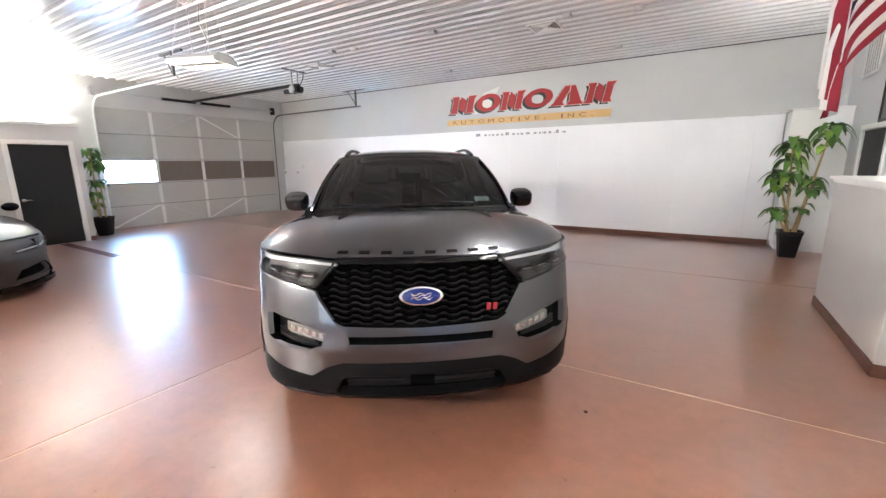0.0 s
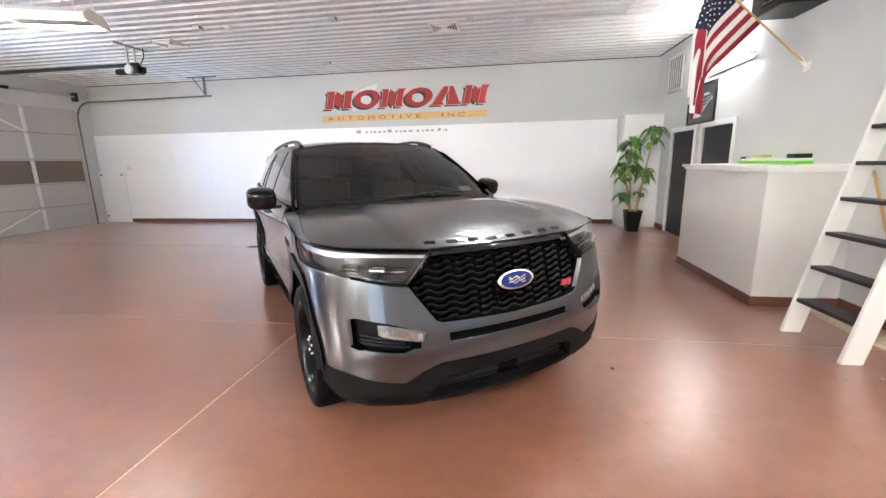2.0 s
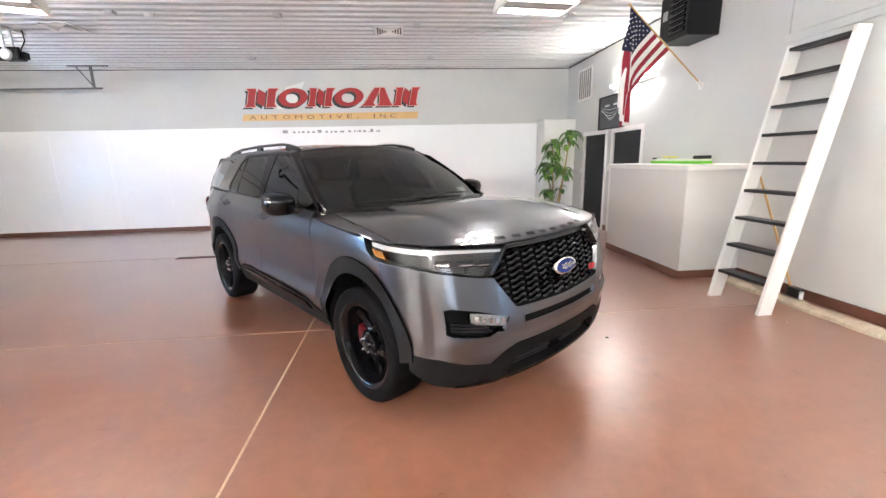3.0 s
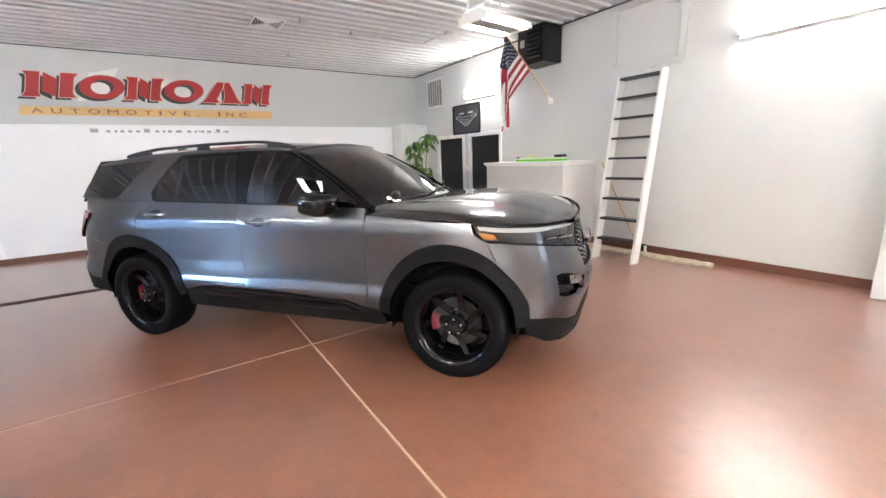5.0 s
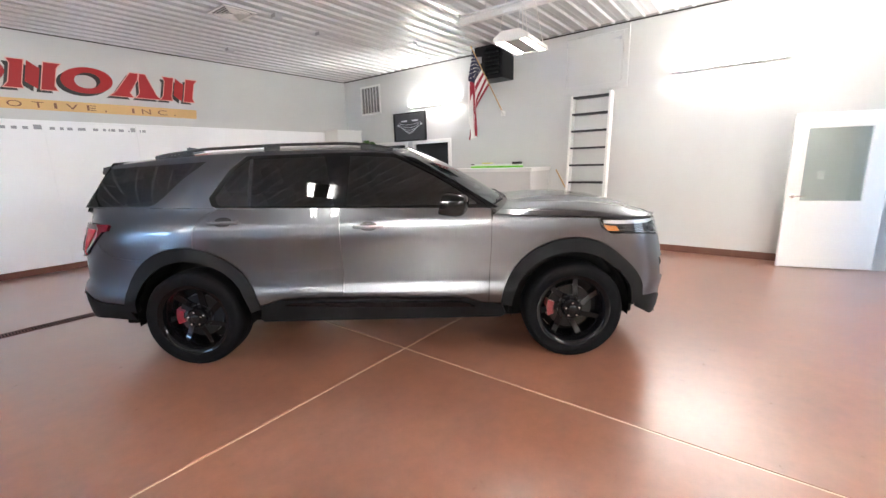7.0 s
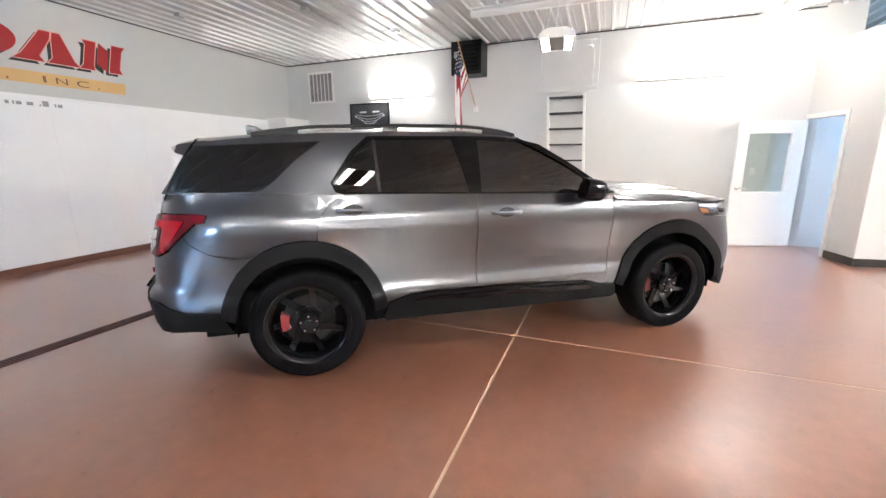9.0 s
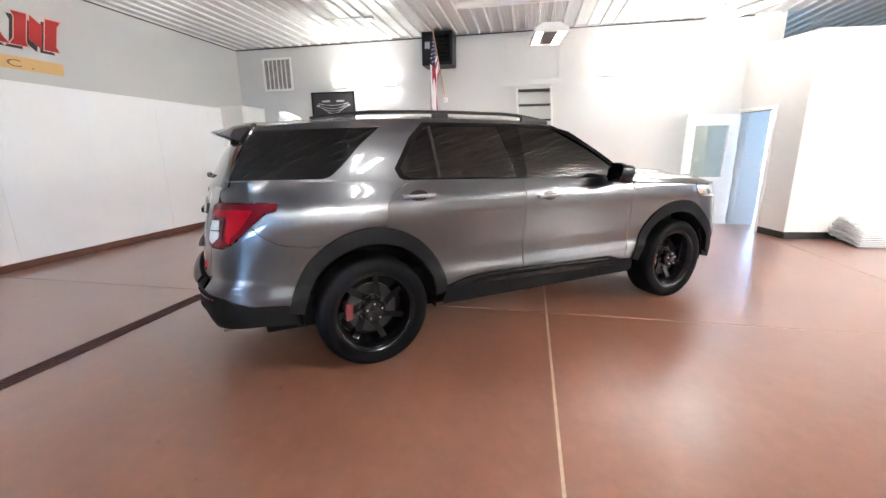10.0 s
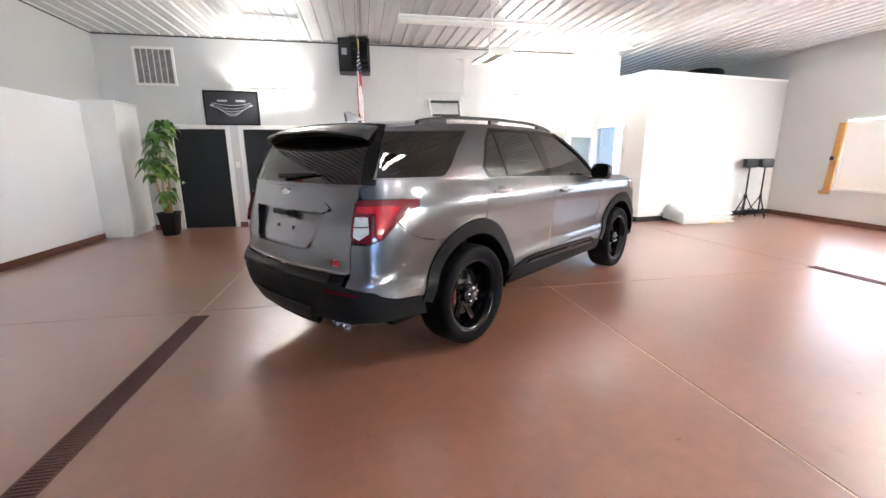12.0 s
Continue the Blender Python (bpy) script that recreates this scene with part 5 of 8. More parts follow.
    rl2 = [(v, 0.215 - 0.095 * v * v) for v in np.linspace(-1, 1, 13)] + [(1, x) for x in (-0.3, -0.8, -1.4, -2.0)] + [(v, -2.12 - 0.05 * (1 - v * v)) for v in np.linspace(1, -1, 9)] + [(-1, x) for x in (-2.0, -1.4, -0.8, -0.3)]
    skin_panel("roof", rl2, roof, M_PAINT, suv, gap=0.0, step=0.07, rim=0.015, flip=True)
    def wind(v, t):
        a = Vector((1.10 - 0.20 * v * v, 0.85 * v, 1.205 - 0.010 * v * v))
        xt = 0.215 - 0.095 * v * v
        b = Vector((xt, green(0.12, 1.648) * v, roof_edge(0.12) + 0.050 * (1 - abs(v) ** 2.8)))
        p = a.lerp(b, t)
        k = 0.05 * t * (1 - t) * 4 * 0.55
        return Vector((p.x + k * 0.5, p.y * (1 + 0.02 * math.sin(math.pi * t)), p.z + k))
    wl = [(-0.97, 0.0), (0.97, 0.0), (0.955, 0.99), (-0.955, 0.99)]
    skin_panel("windscreen", wl, wind, M_WSHIELD, suv, step=0.08, gap=0, rim=0.004).visible_shadow = False
    skin_panel("screen_header", [(-0.96, 0.965), (0.96, 0.965), (0.96, 1.0), (-0.96, 1.0)], wind, M_BLACKGLOSS, suv, step=0.08, gap=0, lift=0.001, rim=0.01)
    for sg in HALF:
        skin_panel("windscreen_pillar", [(sg * 0.955, 0.0), (sg * 1.04, 0.0), (sg * 1.02, 1.0), (sg * 0.945, 1.0)], wind, M_BLACKGLOSS, suv, step=0.06, gap=0, lift=0.003, rim=0.02)
    cowl = [(-0.99, -0.03), (0.99, -0.03), (0.98, 0.035), (-0.98, 0.035)]
    skin_panel("cowl", cowl, wind, M_BLACK, suv, step=0.08, gap=0, lift=0.004, rim=0.02)
    def back(v, t):
        """Tailgate glass: v across, t from the gate up to the roof."""
        yb, yt = green(-2.31, 1.30), green(-2.14, 1.61)
        a = Vector((-2.315 - 0.135 * max(1 - v * v, 0.0) ** 0.8, yb * v, 1.262))
        b = Vector((-2.125 - 0.075 * max(1 - v * v, 0.0) ** 0.8, yt * v, 1.632 + 0.03 * (1 - v * v)))
        p = a.lerp(b, t)
        return Vector((p.x - 0.02 * math.sin(math.pi * t), p.y, p.z))
    skin_panel("rear_glass", [(-0.99, 0.0), (0.99, 0.0), (0.985, 1.0), (-0.985, 1.0)], back, M_SMOKE, suv, step=0.06, gap=0, rim=0.004, flip=True).visible_shadow = False
    for sg in HALF:
        skin_panel("rear_pillar", [(sg * 0.88, 0.0), (sg * 1.0, 0.0), (sg * 1.0, 1.0), (sg * 0.90, 1.0)], back, M_BLACKGLOSS, suv, step=0.05, gap=0, lift=0.003, rim=0.01, flip=True)
    # gate shoulder between the glass and the gate panel
    def shoulder(a, t):
        v = max(-1, min(1, a / ra(0.76)))
        p, q = rskin(a, 1.238), back(v * 0.98, 0.0)
        return p.lerp(q, t)
    skin_panel("gate_shoulder", [(ra(-0.755), 0), (ra(0.755), 0), (ra(0.755), 1), (ra(-0.755), 1)], shoulder, M_PAINT, tg, step=0.08, gap=0, rim=0.01, flip=True)
    # spoiler over the rear glass
    bm = bmesh.new()
    rows = []
    for v in np.linspace(-0.96, 0.96, 25):
        av = abs(v)
        y = green(-2.1, 1.63) * v
        zr = roof(v, -2.05).z
        tipx = -2.41 + 0.15 * av**2.2
        rows.append([bm.verts.new(p) for p in ((-2.00, y, zr + 0.004), (-2.12, y, zr - 0.002), (-2.25, y * 0.985, zr - 0.026), (tipx, y * 0.97, zr - 0.066), (tipx + 0.004, y * 0.97, zr - 0.078), (-2.24, y * 0.96, zr - 0.090), (-2.14, y * 0.96, zr - 0.098))])
    for r0, r1 in zip(rows, rows[1:]):
        for k in range(6):
            bm.faces.new((r0[k], r0[k + 1], r1[k + 1], r1[k]))
    bm.faces.new(rows[0])
    bm.faces.new(rows[-1])
    sp = part("spoiler", bm, M_PAINT, suv, smooth=35)
    bm = bmesh.new()
    rows = []
    for v in np.linspace(-0.9, 0.9, 19):
        y = green(-2.1, 1.63) * v
        zr = roof(v, -2.05).z
        rows.append([bm.verts.new(p) for p in ((-2.38 + 0.15 * abs(v) ** 2.2, y * 0.96, zr - 0.081), (-2.24, y * 0.95, zr - 0.105), (-2.26, y * 0.94, zr - 0.150), (-2.17, y * 0.94, zr - 0.165))])
    for r0, r1 in zip(rows, rows[1:]):
        for k in range(3):
            bm.faces.new((r0[k], r0[k + 1], r1[k + 1], r1[k]))
    part("spoiler_underside", bm, M_BLACKMATT, sp, smooth=40)
    # rear wiper, fin aerial
    p0, p1 = back(0.10, 0.10), back(-0.42, 0.16)
    bm = bmesh.new()
    bm_tube(bm, [p0 + Vector((-0.03, 0, 0)), p0.lerp(p1, 0.5) + Vector((-0.035, 0, 0)), p1 + Vector((-0.02, 0, 0))], [0.022, 0.014, 0.007], n=8)
    part("rear_wiper", bm, M_BLACK, suv, smooth=50)
    bm = bmesh.new()
    bm_prism(bm, [(-1.93, 1.70), (-1.76, 1.715), (-1.86, 1.765), (-1.915, 1.775), (-1.94, 1.765)], -0.018, 0.018, "XZ", bevel=0.006)
    part("fin_aerial", bm, M_PAINT, suv, smooth=40)
    # front wipers
    for pts in (((-0.30, 0.03), (0.30, 0.075), (0.62, 0.06)), ((0.02, 0.05), (-0.45, 0.045), (-0.80, 0.05))):
        bm = bmesh.new()
        bm_tube(bm, [wind(v, t) + Vector((0.012, 0, 0.022)) for v, t in pts], 0.007, n=6)
        part("wiper", bm, M_BLACK, suv, smooth=50)
    # roof rails
    for sg in HALF:
        bm = bmesh.new()
        xs = np.linspace(0.12, -1.80, 40)
        def rail_pt(x, dz):
            y = sg * (green(x, roof_edge(x)) - 0.055)
            return Vector((x, y, roof_edge(x) + 0.022 + dz))
        prof = []
        for x in xs:
            rise = 0.024 * min(1, (0.12 - x) / 0.30) ** 0.7 * min(1, max(0, (x + 1.80)) / 0.42) ** 0.7 if 0.12 - x > 0 and x > -1.80 else 0
            prof.append((x, rise))
        rings = []
        for x, rise in prof:
            c = rail_pt(x, rise)
            rings.append([bm.verts.new(c + Vector((0, dy, dz))) for dy, dz in ((-0.018, -0.010), (0.018, -0.010), (0.020, 0.004), (0.010, 0.014), (-0.010, 0.014), (-0.020, 0.004))])
        for r0, r1 in zip(rings, rings[1:]):
            for k in range(6):
                bm.faces.new((r0[k], r0[(k + 1) % 6], r1[(k + 1) % 6], r1[k]))
        bm.faces.new(rings[0])
        bm.faces.new(rings[-1])
        rr = part("roof_rail", bm, M_BLACK, suv, smooth=50)
        for x0, x1 in ((0.12, -0.14), (-0.78, -0.92), (-1.48, -1.80)):
            bm = bmesh.new()
            a0, a1 = rail_pt(x0, 0), rail_pt(x1, 0)
            i = np.interp([x0, x1, (x0 + x1) / 2], [p[0] for p in prof][::-1], [p[1] for p in prof][::-1])
            bm_prism(bm, [(x0 - 0.02 if x0 < 0 else x0, a0.z - 0.02), (x0 - 0.02, a0.z + i[0]), ((x0 + x1) / 2, (a0.z + a1.z) / 2 + i[2] - 0.004), (x1 + 0.0, a1.z + i[1] - 0.004), (x1, a1.z - 0.02)], min(a0.y - 0.014, a0.y + 0.014), max(a0.y - 0.014, a0.y + 0.014), "XZ")
            part("rail_foot", bm, M_BLACK, rr)
    # mirrors
    for sg in HALF:
        bm = bmesh.new()
        bmesh.ops.create_uvsphere(bm, u_segments=28, v_segments=18, radius=1)
        for v in bm.verts:
            x, y, z = v.co
            sq = lambda a: math.copysign(abs(a) ** 0.62, a)
            x, y, z = sq(x), sq(y), sq(z)
            if x < -0.55:
                x = -0.55
            v.co = (0.60 + 0.115 * x + 0.02 * z - 0.05 * (y * 0.5 + 0.5), sg * (1.058 + 0.105 * y), 1.262 + 0.080 * z - 0.012 * y * 0 - 0.018 * x)
        mi = part("mirror", bm, M_BLACKGLOSS, suv, "gloss black door mirror", smooth=60)
        bm = bmesh.new()
        bm_prism(bm, [(0.66, 1.185), (0.52, 1.185), (0.54, 1.205), (0.66, 1.21)], min(sg * 0.86, sg * 1.05), max(sg * 0.86, sg * 1.05), "XZ", bevel=0.008)
        part("mirror_arm", bm, M_BLACK, mi, smooth=40)
        part("mirror_base", boxes((0.535, min(sg * 0.975, sg * 1.15), 1.205, 0.545, max(sg * 0.975, sg * 1.15), 1.320), bevel=0.004), M_CHROME, mi)

    # cabin
    part("cabin_floor", boxes((-2.2, -0.78, 0.30, 2.05, 0.78, 0.62), bevel=0.02), M_BLACKMATT, suv)
    part("engine_bay", boxes((1.05, -0.70, 0.62, 2.20, 0.70, 1.02)), M_BLACKMATT, suv)
    bm = bmesh.new()
    bm_prism(bm, [(1.02, 0.6), (1.02, 1.16), (0.86, 1.185), (0.62, 1.13), (0.55, 0.98), (0.66, 0.6)], -0.80, 0.80, "XZ", bevel=0.02)
    dash = part("dashboard", bm, M_SEAT, suv, smooth=40)
    bm = bmesh.new()
    ring = [(0.19 * math.cos(a), 0.19 * math.sin(a), 0) for a in np.linspace(0, 2 * math.pi, 28, endpoint=False)]
    bm_tube(bm, ring, 0.016, n=8, closed=True)
    bm_box(bm, -0.19, -0.02, -0.015, 0.19, 0.02, 0.005)
    bm_box(bm, -0.02, -0.19, -0.015, 0.02, 0.0, 0.005)
    bmesh.ops.transform(bm, matrix=pose(0.42, 0.38, 1.05, 0, -65, 0), verts=bm.verts)
    part("steering_wheel", bm, M_SEAT, suv, smooth=40)
    for x0, ys, wide in ((-0.15, (0.38, -0.38), 0.26), (-1.05, (0.38, -0.38), 0.26), (-1.75, (0.33, -0.33), 0.24)):
        for y in ys:
            bm = bmesh.new()
            bm_box(bm, x0 - 0.05, y - wide, 0.60, x0 + 0.48, y + wide, 0.80, bevel=0.05)
            bm_box(bm, -0.06, -wide, 0, 0.08, wide, 0.62, bevel=0.05, m=pose(x0 - 0.04, y, 0.72, 0, -17, 0))
            seat = part("seat", bm, M_SEAT, suv, smooth=50)
            bm = bmesh.new()
            bm_box(bm, -0.05, -0.14, 0, 0.06, 0.14, 0.20, bevel=0.04, m=pose(x0 - 0.25, y, 1.37, 0, -12, 0))
            part("headrest", bm, M_SEAT, seat, smooth=50)
    bm = bmesh.new()
    bm_box(bm, 0.30, -0.12, 1.50, 0.33, 0.12, 1.565, bevel=0.012)
    part("rear_view_mirror", bm, M_BLACK, suv, smooth=40)
    a, b = wind(0.72, 0.14), wind(0.86, 0.14)
    skin_panel("sticker", [(0.66, 0.12), (0.82, 0.12), (0.82, 0.18), (0.66, 0.18)], wind, M_STICKER, suv, step=0.2, gap=0, lift=-0.008, rim=0.002, label="pale registration sticker behind the windscreen")

    # wheels
    def wheel(cx, cy, sg):
        holder = thing("wheel", "", "", None)
        holder.parent = suv
        holder.location = (cx, cy, 0.388)
        holder.rotation_euler = (0, 0, 0 if sg > 0 else math.pi)
        bm = bmesh.new()
        prof = [(0.268, -0.115), (0.30, -0.128), (0.345, -0.135), (0.372, -0.125), (0.384, -0.105), (0.388, -0.06), (0.389, 0.0), (0.388, 0.06), (0.384, 0.105), (0.372, 0.125), (0.345, 0.135), (0.30, 0.128), (0.268, 0.115)]
        bm_lathe(bm, prof, n=72, axis="Y")
        ty = part("tyre", bm, M_TYRE, holder, smooth=40)
        for yy in (-0.075, -0.028, 0.028, 0.075):
            bm = bmesh.new()
            bm_lathe(bm, [(0.3885, yy - 0.006), (0.3892, yy - 0.004), (0.3892, yy + 0.004), (0.3885, yy + 0.006)], n=72, axis="Y")
            part("tread_groove", bm, M_BLACKMATT, ty)
        bm = bmesh.new()
        bm_lathe(bm, [(0.288, 0.124), (0.290, 0.114), (0.266, 0.100), (0.250, 0.040), (0.245, -0.10), (0.235, -0.10), (0.238, 0.04), (0.252, 0.104), (0.264, 0.119), (0.288, 0.124)], n=64, axis="Y")
        rim = part("rim", bm, M_RIM, holder, smooth=40)
        for k in range(7):
            a = 2 * math.pi * (k + 0.5) / 7
            bm = bmesh.new()
            outline = [(0.040, 0.030, 0.085), (0.10, 0.024, 0.082), (0.17, 0.026, 0.094), (0.228, 0.040, 0.108), (0.266, 0.062, 0.114)]
            top = [[bm.verts.new((r, s * w, y)) for r, w, y in outline] for s in (-1, 1)]
            mid = [bm.verts.new((r, 0, y - (0.004 if r < 0.2 else 0.014))) for r, w, y in outline]
            bot = [[bm.verts.new((r, s * (w + 0.006), y - 0.045)) for r, w, y in outline] for s in (-1, 1)]
            for i in range(4):
                bm.faces.new((top[0][i], top[0][i + 1], mid[i + 1], mid[i]))
                bm.faces.new((mid[i], mid[i + 1], top[1][i + 1], top[1][i]))
                for s in (0, 1):
                    bm.faces.new((top[s][i], top[s][i + 1], bot[s][i + 1], bot[s][i]))
            bm.transform(Matrix.Rotation(a, 4, "Y"))
            part("spoke", bm, M_RIM, rim, smooth=30)
        bm = bmesh.new()
        bm_lathe(bm, [(0.075, 0.04), (0.078, 0.075), (0.066, 0.088), (0.0, 0.088)], n=32, axis="Y")
        part("hub", bm, M_RIM, rim, smooth=40)
        bm = bmesh.new()
        bm_lathe(bm, [(0.034, 0.085), (0.034, 0.098), (0.028, 0.102), (0.0, 0.102)], n=24, axis="Y")
        part("centre_cap", bm, M_BLACKGLOSS, rim, smooth=40)
        for k in range(5):
            a = 2 * math.pi * k / 5 + 0.3
            bm = bmesh.new()
            bm_lathe(bm, [(0.0105, 0.07), (0.0105, 0.097), (0.007, 0.103), (0.0, 0.103)], n=6, axis="Y", centre=(0.055 * math.cos(a), 0, 0.055 * math.sin(a)))
            part("lug_nut", bm, M_CHROME, rim, smooth=40)
        bm = bmesh.new()
        bm_lathe(bm, [(0.05, -0.02), (0.178, -0.02), (0.178, 0.005), (0.10, 0.005), (0.10, 0.03), (0.0, 0.03)], n=48, axis="Y")
        part("brake_disc", bm, M_DISC, holder, smooth=30)
        bm = bmesh.new()
        side = -1
        arc0 = 180 if side * sg < 0 else 0
        rows = []
        for k in range(9):
            a = radians(arc0 - 20 + 40 * k / 8)
            rows.append([bm.verts.new((r * math.cos(a), y, r * math.sin(a))) for r, y in ((0.135, -0.03), (0.135, 0.030), (0.150, 0.040), (0.190, 0.034), (0.198, -0.03))])
        for r0, r1 in zip(rows, rows[1:]):
            for i in range(4):
                bm.faces.new((r0[i], r0[i + 1], r1[i + 1], r1[i]))
        bm.faces.new(rows[0])
        bm.faces.new(rows[-1])
        part("brake_caliper", bm, M_CALIPER, holder, "red brake caliper", smooth=40)
        bm = bmesh.new()
        bm_lathe(bm, [(0.235, -0.08), (0.0, -0.08)], n=32, axis="Y")
        part("wheel_back", bm, M_BLACKMATT, holder)
    for cx in (1.5125, -1.5125):
        for sg in HALF:
            wheel(cx, sg * 0.842, sg)
            # liner of the wheel well
            bm = bmesh.new()
            c = xa if cx > 0 else xr
            arc = ellipse(c, 0.40, 0.462, 0.468, -8, 188, 24)
            a = [bm.verts.new((x, sg * 0.935, z)) for x, z in arc]
            b = [bm.verts.new((x, sg * 0.60, z)) for x, z in arc]
            for k in range(len(arc) - 1):
                bm.faces.new((a[k], a[k + 1], b[k + 1], b[k]))
            bm.faces.new(b)
            part("wheel_well", bm, M_BLACKMATT, suv)


build_suv()


# ---- second car, at the edge of the hall: pale grey low sedan; only its near front corner shows ----
def build_sedan():
    z_hi = 0.98
    sh = Shell(front_x=([0.10, 0.16, 0.22, 0.35, 0.50, 0.62, 0.72, 0.80], [2.20, 2.26, 2.27, 2.265, 2.27, 2.25, 2.20, 2.12]),
               side_y=([0.10, 0.22, 0.35, 0.50, 0.65, 0.78, 0.88, 0.98], [0.86, 0.91, 0.93, 0.935, 0.935, 0.93, 0.90, 0.86]),
               rear_x=([0.10, 0.30, 0.60, 0.98], [-2.30, -2.48, -2.50, -2.42]),
               front_st=[(0, 0), (0.30, -0.02), (0.56, -0.10), (0.76, -0.22), (0.87, -0.36), (0.915, -0.52)],
               side_st=[(1.55, 0.010, 0), (1.40, 0.018, 0), (1.1, 0.0, 0), (0.5, -0.005, 0), (-0.5, -0.005, 0), (-1.2, 0.01, 0), (-1.45, 0.02, 0), (-1.9, 0.0, 0)],
               rear_st=[(0.80, 0.20, 0), (0.60, 0.08, 0), (0.30, 0.02, 0), (0, 0, 0)], z0=0.10, z1=z_hi)
    m_paint = surface("pale_grey_car_paint", (0.11, 0.115, 0.12), 0.3, metal=0.9, var=0.03, fine=900, bump=0.01, coat=1.0, dist=0.0005)
    car = thing("sedan", "pale grey low sports sedan parked beside the partition", "car", pose(-8.82, 0.90, 0, 0, 0, 4))
    sk = {1: (lambda s, z: sh.at(s, z)), -1: (lambda s, z: sh.at(-s, z))}
    F, S = sh.front, sh.side
    kid = [(F(0.06), 0.30), (F(0.30), 0.32), (F(0.33), 0.50), (F(0.27), 0.66), (F(0.08), 0.66)]
    duct = [(F(0.42), 0.235), (F(0.78), 0.275), (F(0.80), 0.30), (F(0.74), 0.40), (F(0.50), 0.345)]
    lamp = [(F(0.44), 0.565), (F(0.60), 0.555), (F(0.80), 0.590), (F(0.875), 0.635), (F(0.885), 0.690), (F(0.80), 0.680), (F(0.62), 0.625)]
    half = [(0, 0.185), (F(0.55), 0.185), (F(0.86), 0.215), (S(1.74), 0.25)] + [(S(x), z) for x, z in ellipse(1.42, 0.345, 0.40, 0.40, 20, 62, 8)] + [(S(1.56), 0.76), (F(0.90), 0.735), (F(0.62), 0.725), (0, 0.72)]
    outline = half + mirrored(half[::-1])[1:-1]
    skin_panel("front_bumper", outline, sk[1], m_paint, car, holes=[kid, mirrored(kid), duct, mirrored(duct), lamp, mirrored(lamp)], rim=0.03, step=0.05)
    for sg in HALF:
        fl = sg < 0
        def deep(d, sg=sg):
            return lambda s, z: sk[sg](s, z) - Vector((d, 0, 0))
        skin_panel("grille", kid, deep(0.05), M_BLACKMATT, car, rim=-0.05, gap=-0.004, flip=fl)
        skin_panel("air_duct", duct, deep(0.07), M_BLACKMATT, car, rim=-0.07, gap=-0.004, flip=fl)
        hd = skin_panel("headlamp", lamp, deep(0.03), M_LAMPIN, car, rim=-0.03, gap=-0.002, flip=fl)
        skin_panel("light_strip", [(F(0.50), 0.575), (F(0.74), 0.60), (F(0.74), 0.612), (F(0.52), 0.588)], deep(0.015), M_WHITELENS, hd, gap=0, flip=fl)
        skin_panel("light_hook", [(F(0.78), 0.60), (F(0.85), 0.63), (F(0.85), 0.645), (F(0.78), 0.615)], deep(0.015), M_WHITELENS, hd, gap=0, flip=fl)
        skin_panel("lens", lamp, sk[sg], M_LENS, hd, gap=0.002, rim=0.004, flip=fl).visible_shadow = False
        side = [(S(1.56), 0.76), (S(0.7), 0.88), (S(-1.2), 0.95), (S(-2.0), 0.95), (S(-2.0), 0.35)] + [(S(x), z) for x, z in ellipse(-1.435, 0.345, 0.40, 0.40, 180, 0, 16)] + [(S(-0.98), 0.22), (S(0.98), 0.22)] + [(S(x), z) for x, z in ellipse(1.42, 0.345, 0.40, 0.40, 180, 62, 12)]
        skin_panel("side_panel", side, sk[sg], m_paint, car, flip=fl, step=0.08)
        skin_panel("bumper_winglet", [(F(0.80), 0.215), (S(1.80), 0.25), (S(1.80), 0.30), (F(0.86), 0.28)], sk[sg], M_BLACKGLOSS, car, lift=0.02, rim=0.03, gap=0, flip=fl)
        bm = bmesh.new()
        bmesh.ops.create_uvsphere(bm, u_segments=16, v_segments=10, radius=1)
        for v in bm.verts:
            v.co = (0.52 + 0.07 * v.co.x, sg * (1.0 + 0.10 * v.co.y), 1.02 + 0.065 * v.co.z)
        part("mirror", bm, M_BLACKGLOSS, car, smooth=60)
        for cx in (1.42, -1.435):
            bm = bmesh.new()
            bm_lathe(bm, [(0.245, -0.10), (0.30, -0.125), (0.335, -0.10), (0.338, 0.0), (0.335, 0.10), (0.30, 0.125), (0.245, 0.10), (0.20, 0.06), (0.0, 0.05)], n=40, axis="Y", centre=(cx, sg * 0.80, 0.338))
            wh = part("wheel", bm, M_TYRE, car, smooth=40)
            for k in range(5):
                bm = bmesh.new()
                bm_box(bm, 0.03, -0.03, 0.07, 0.24, 0.03, 0.10, bevel=0.008)
                bmesh.ops.transform(bm, matrix=pose(cx, sg * 0.80, 0.338) @ Matrix.Rotation(2 * math.pi * k / 5, 4, "Y") @ Matrix.Rotation(math.pi / 2 * -sg, 4, "X"), verts=bm.verts)
                part("spoke", bm, M_RIM, wh)
    lips = [(0, 0.125), (F(0.60), 0.13), (F(0.88), 0.165), (S(1.85), 0.20), (S(1.85), 0.235), (F(0.88), 0.20), (F(0.60), 0.165), (0, 0.16)]
    skin_panel("splitter", lips + mirrored(lips[::-1])[1:-1], sk[1], M_BLACKGLOSS, car, lift=0.035, rim=0.06, gap=0)
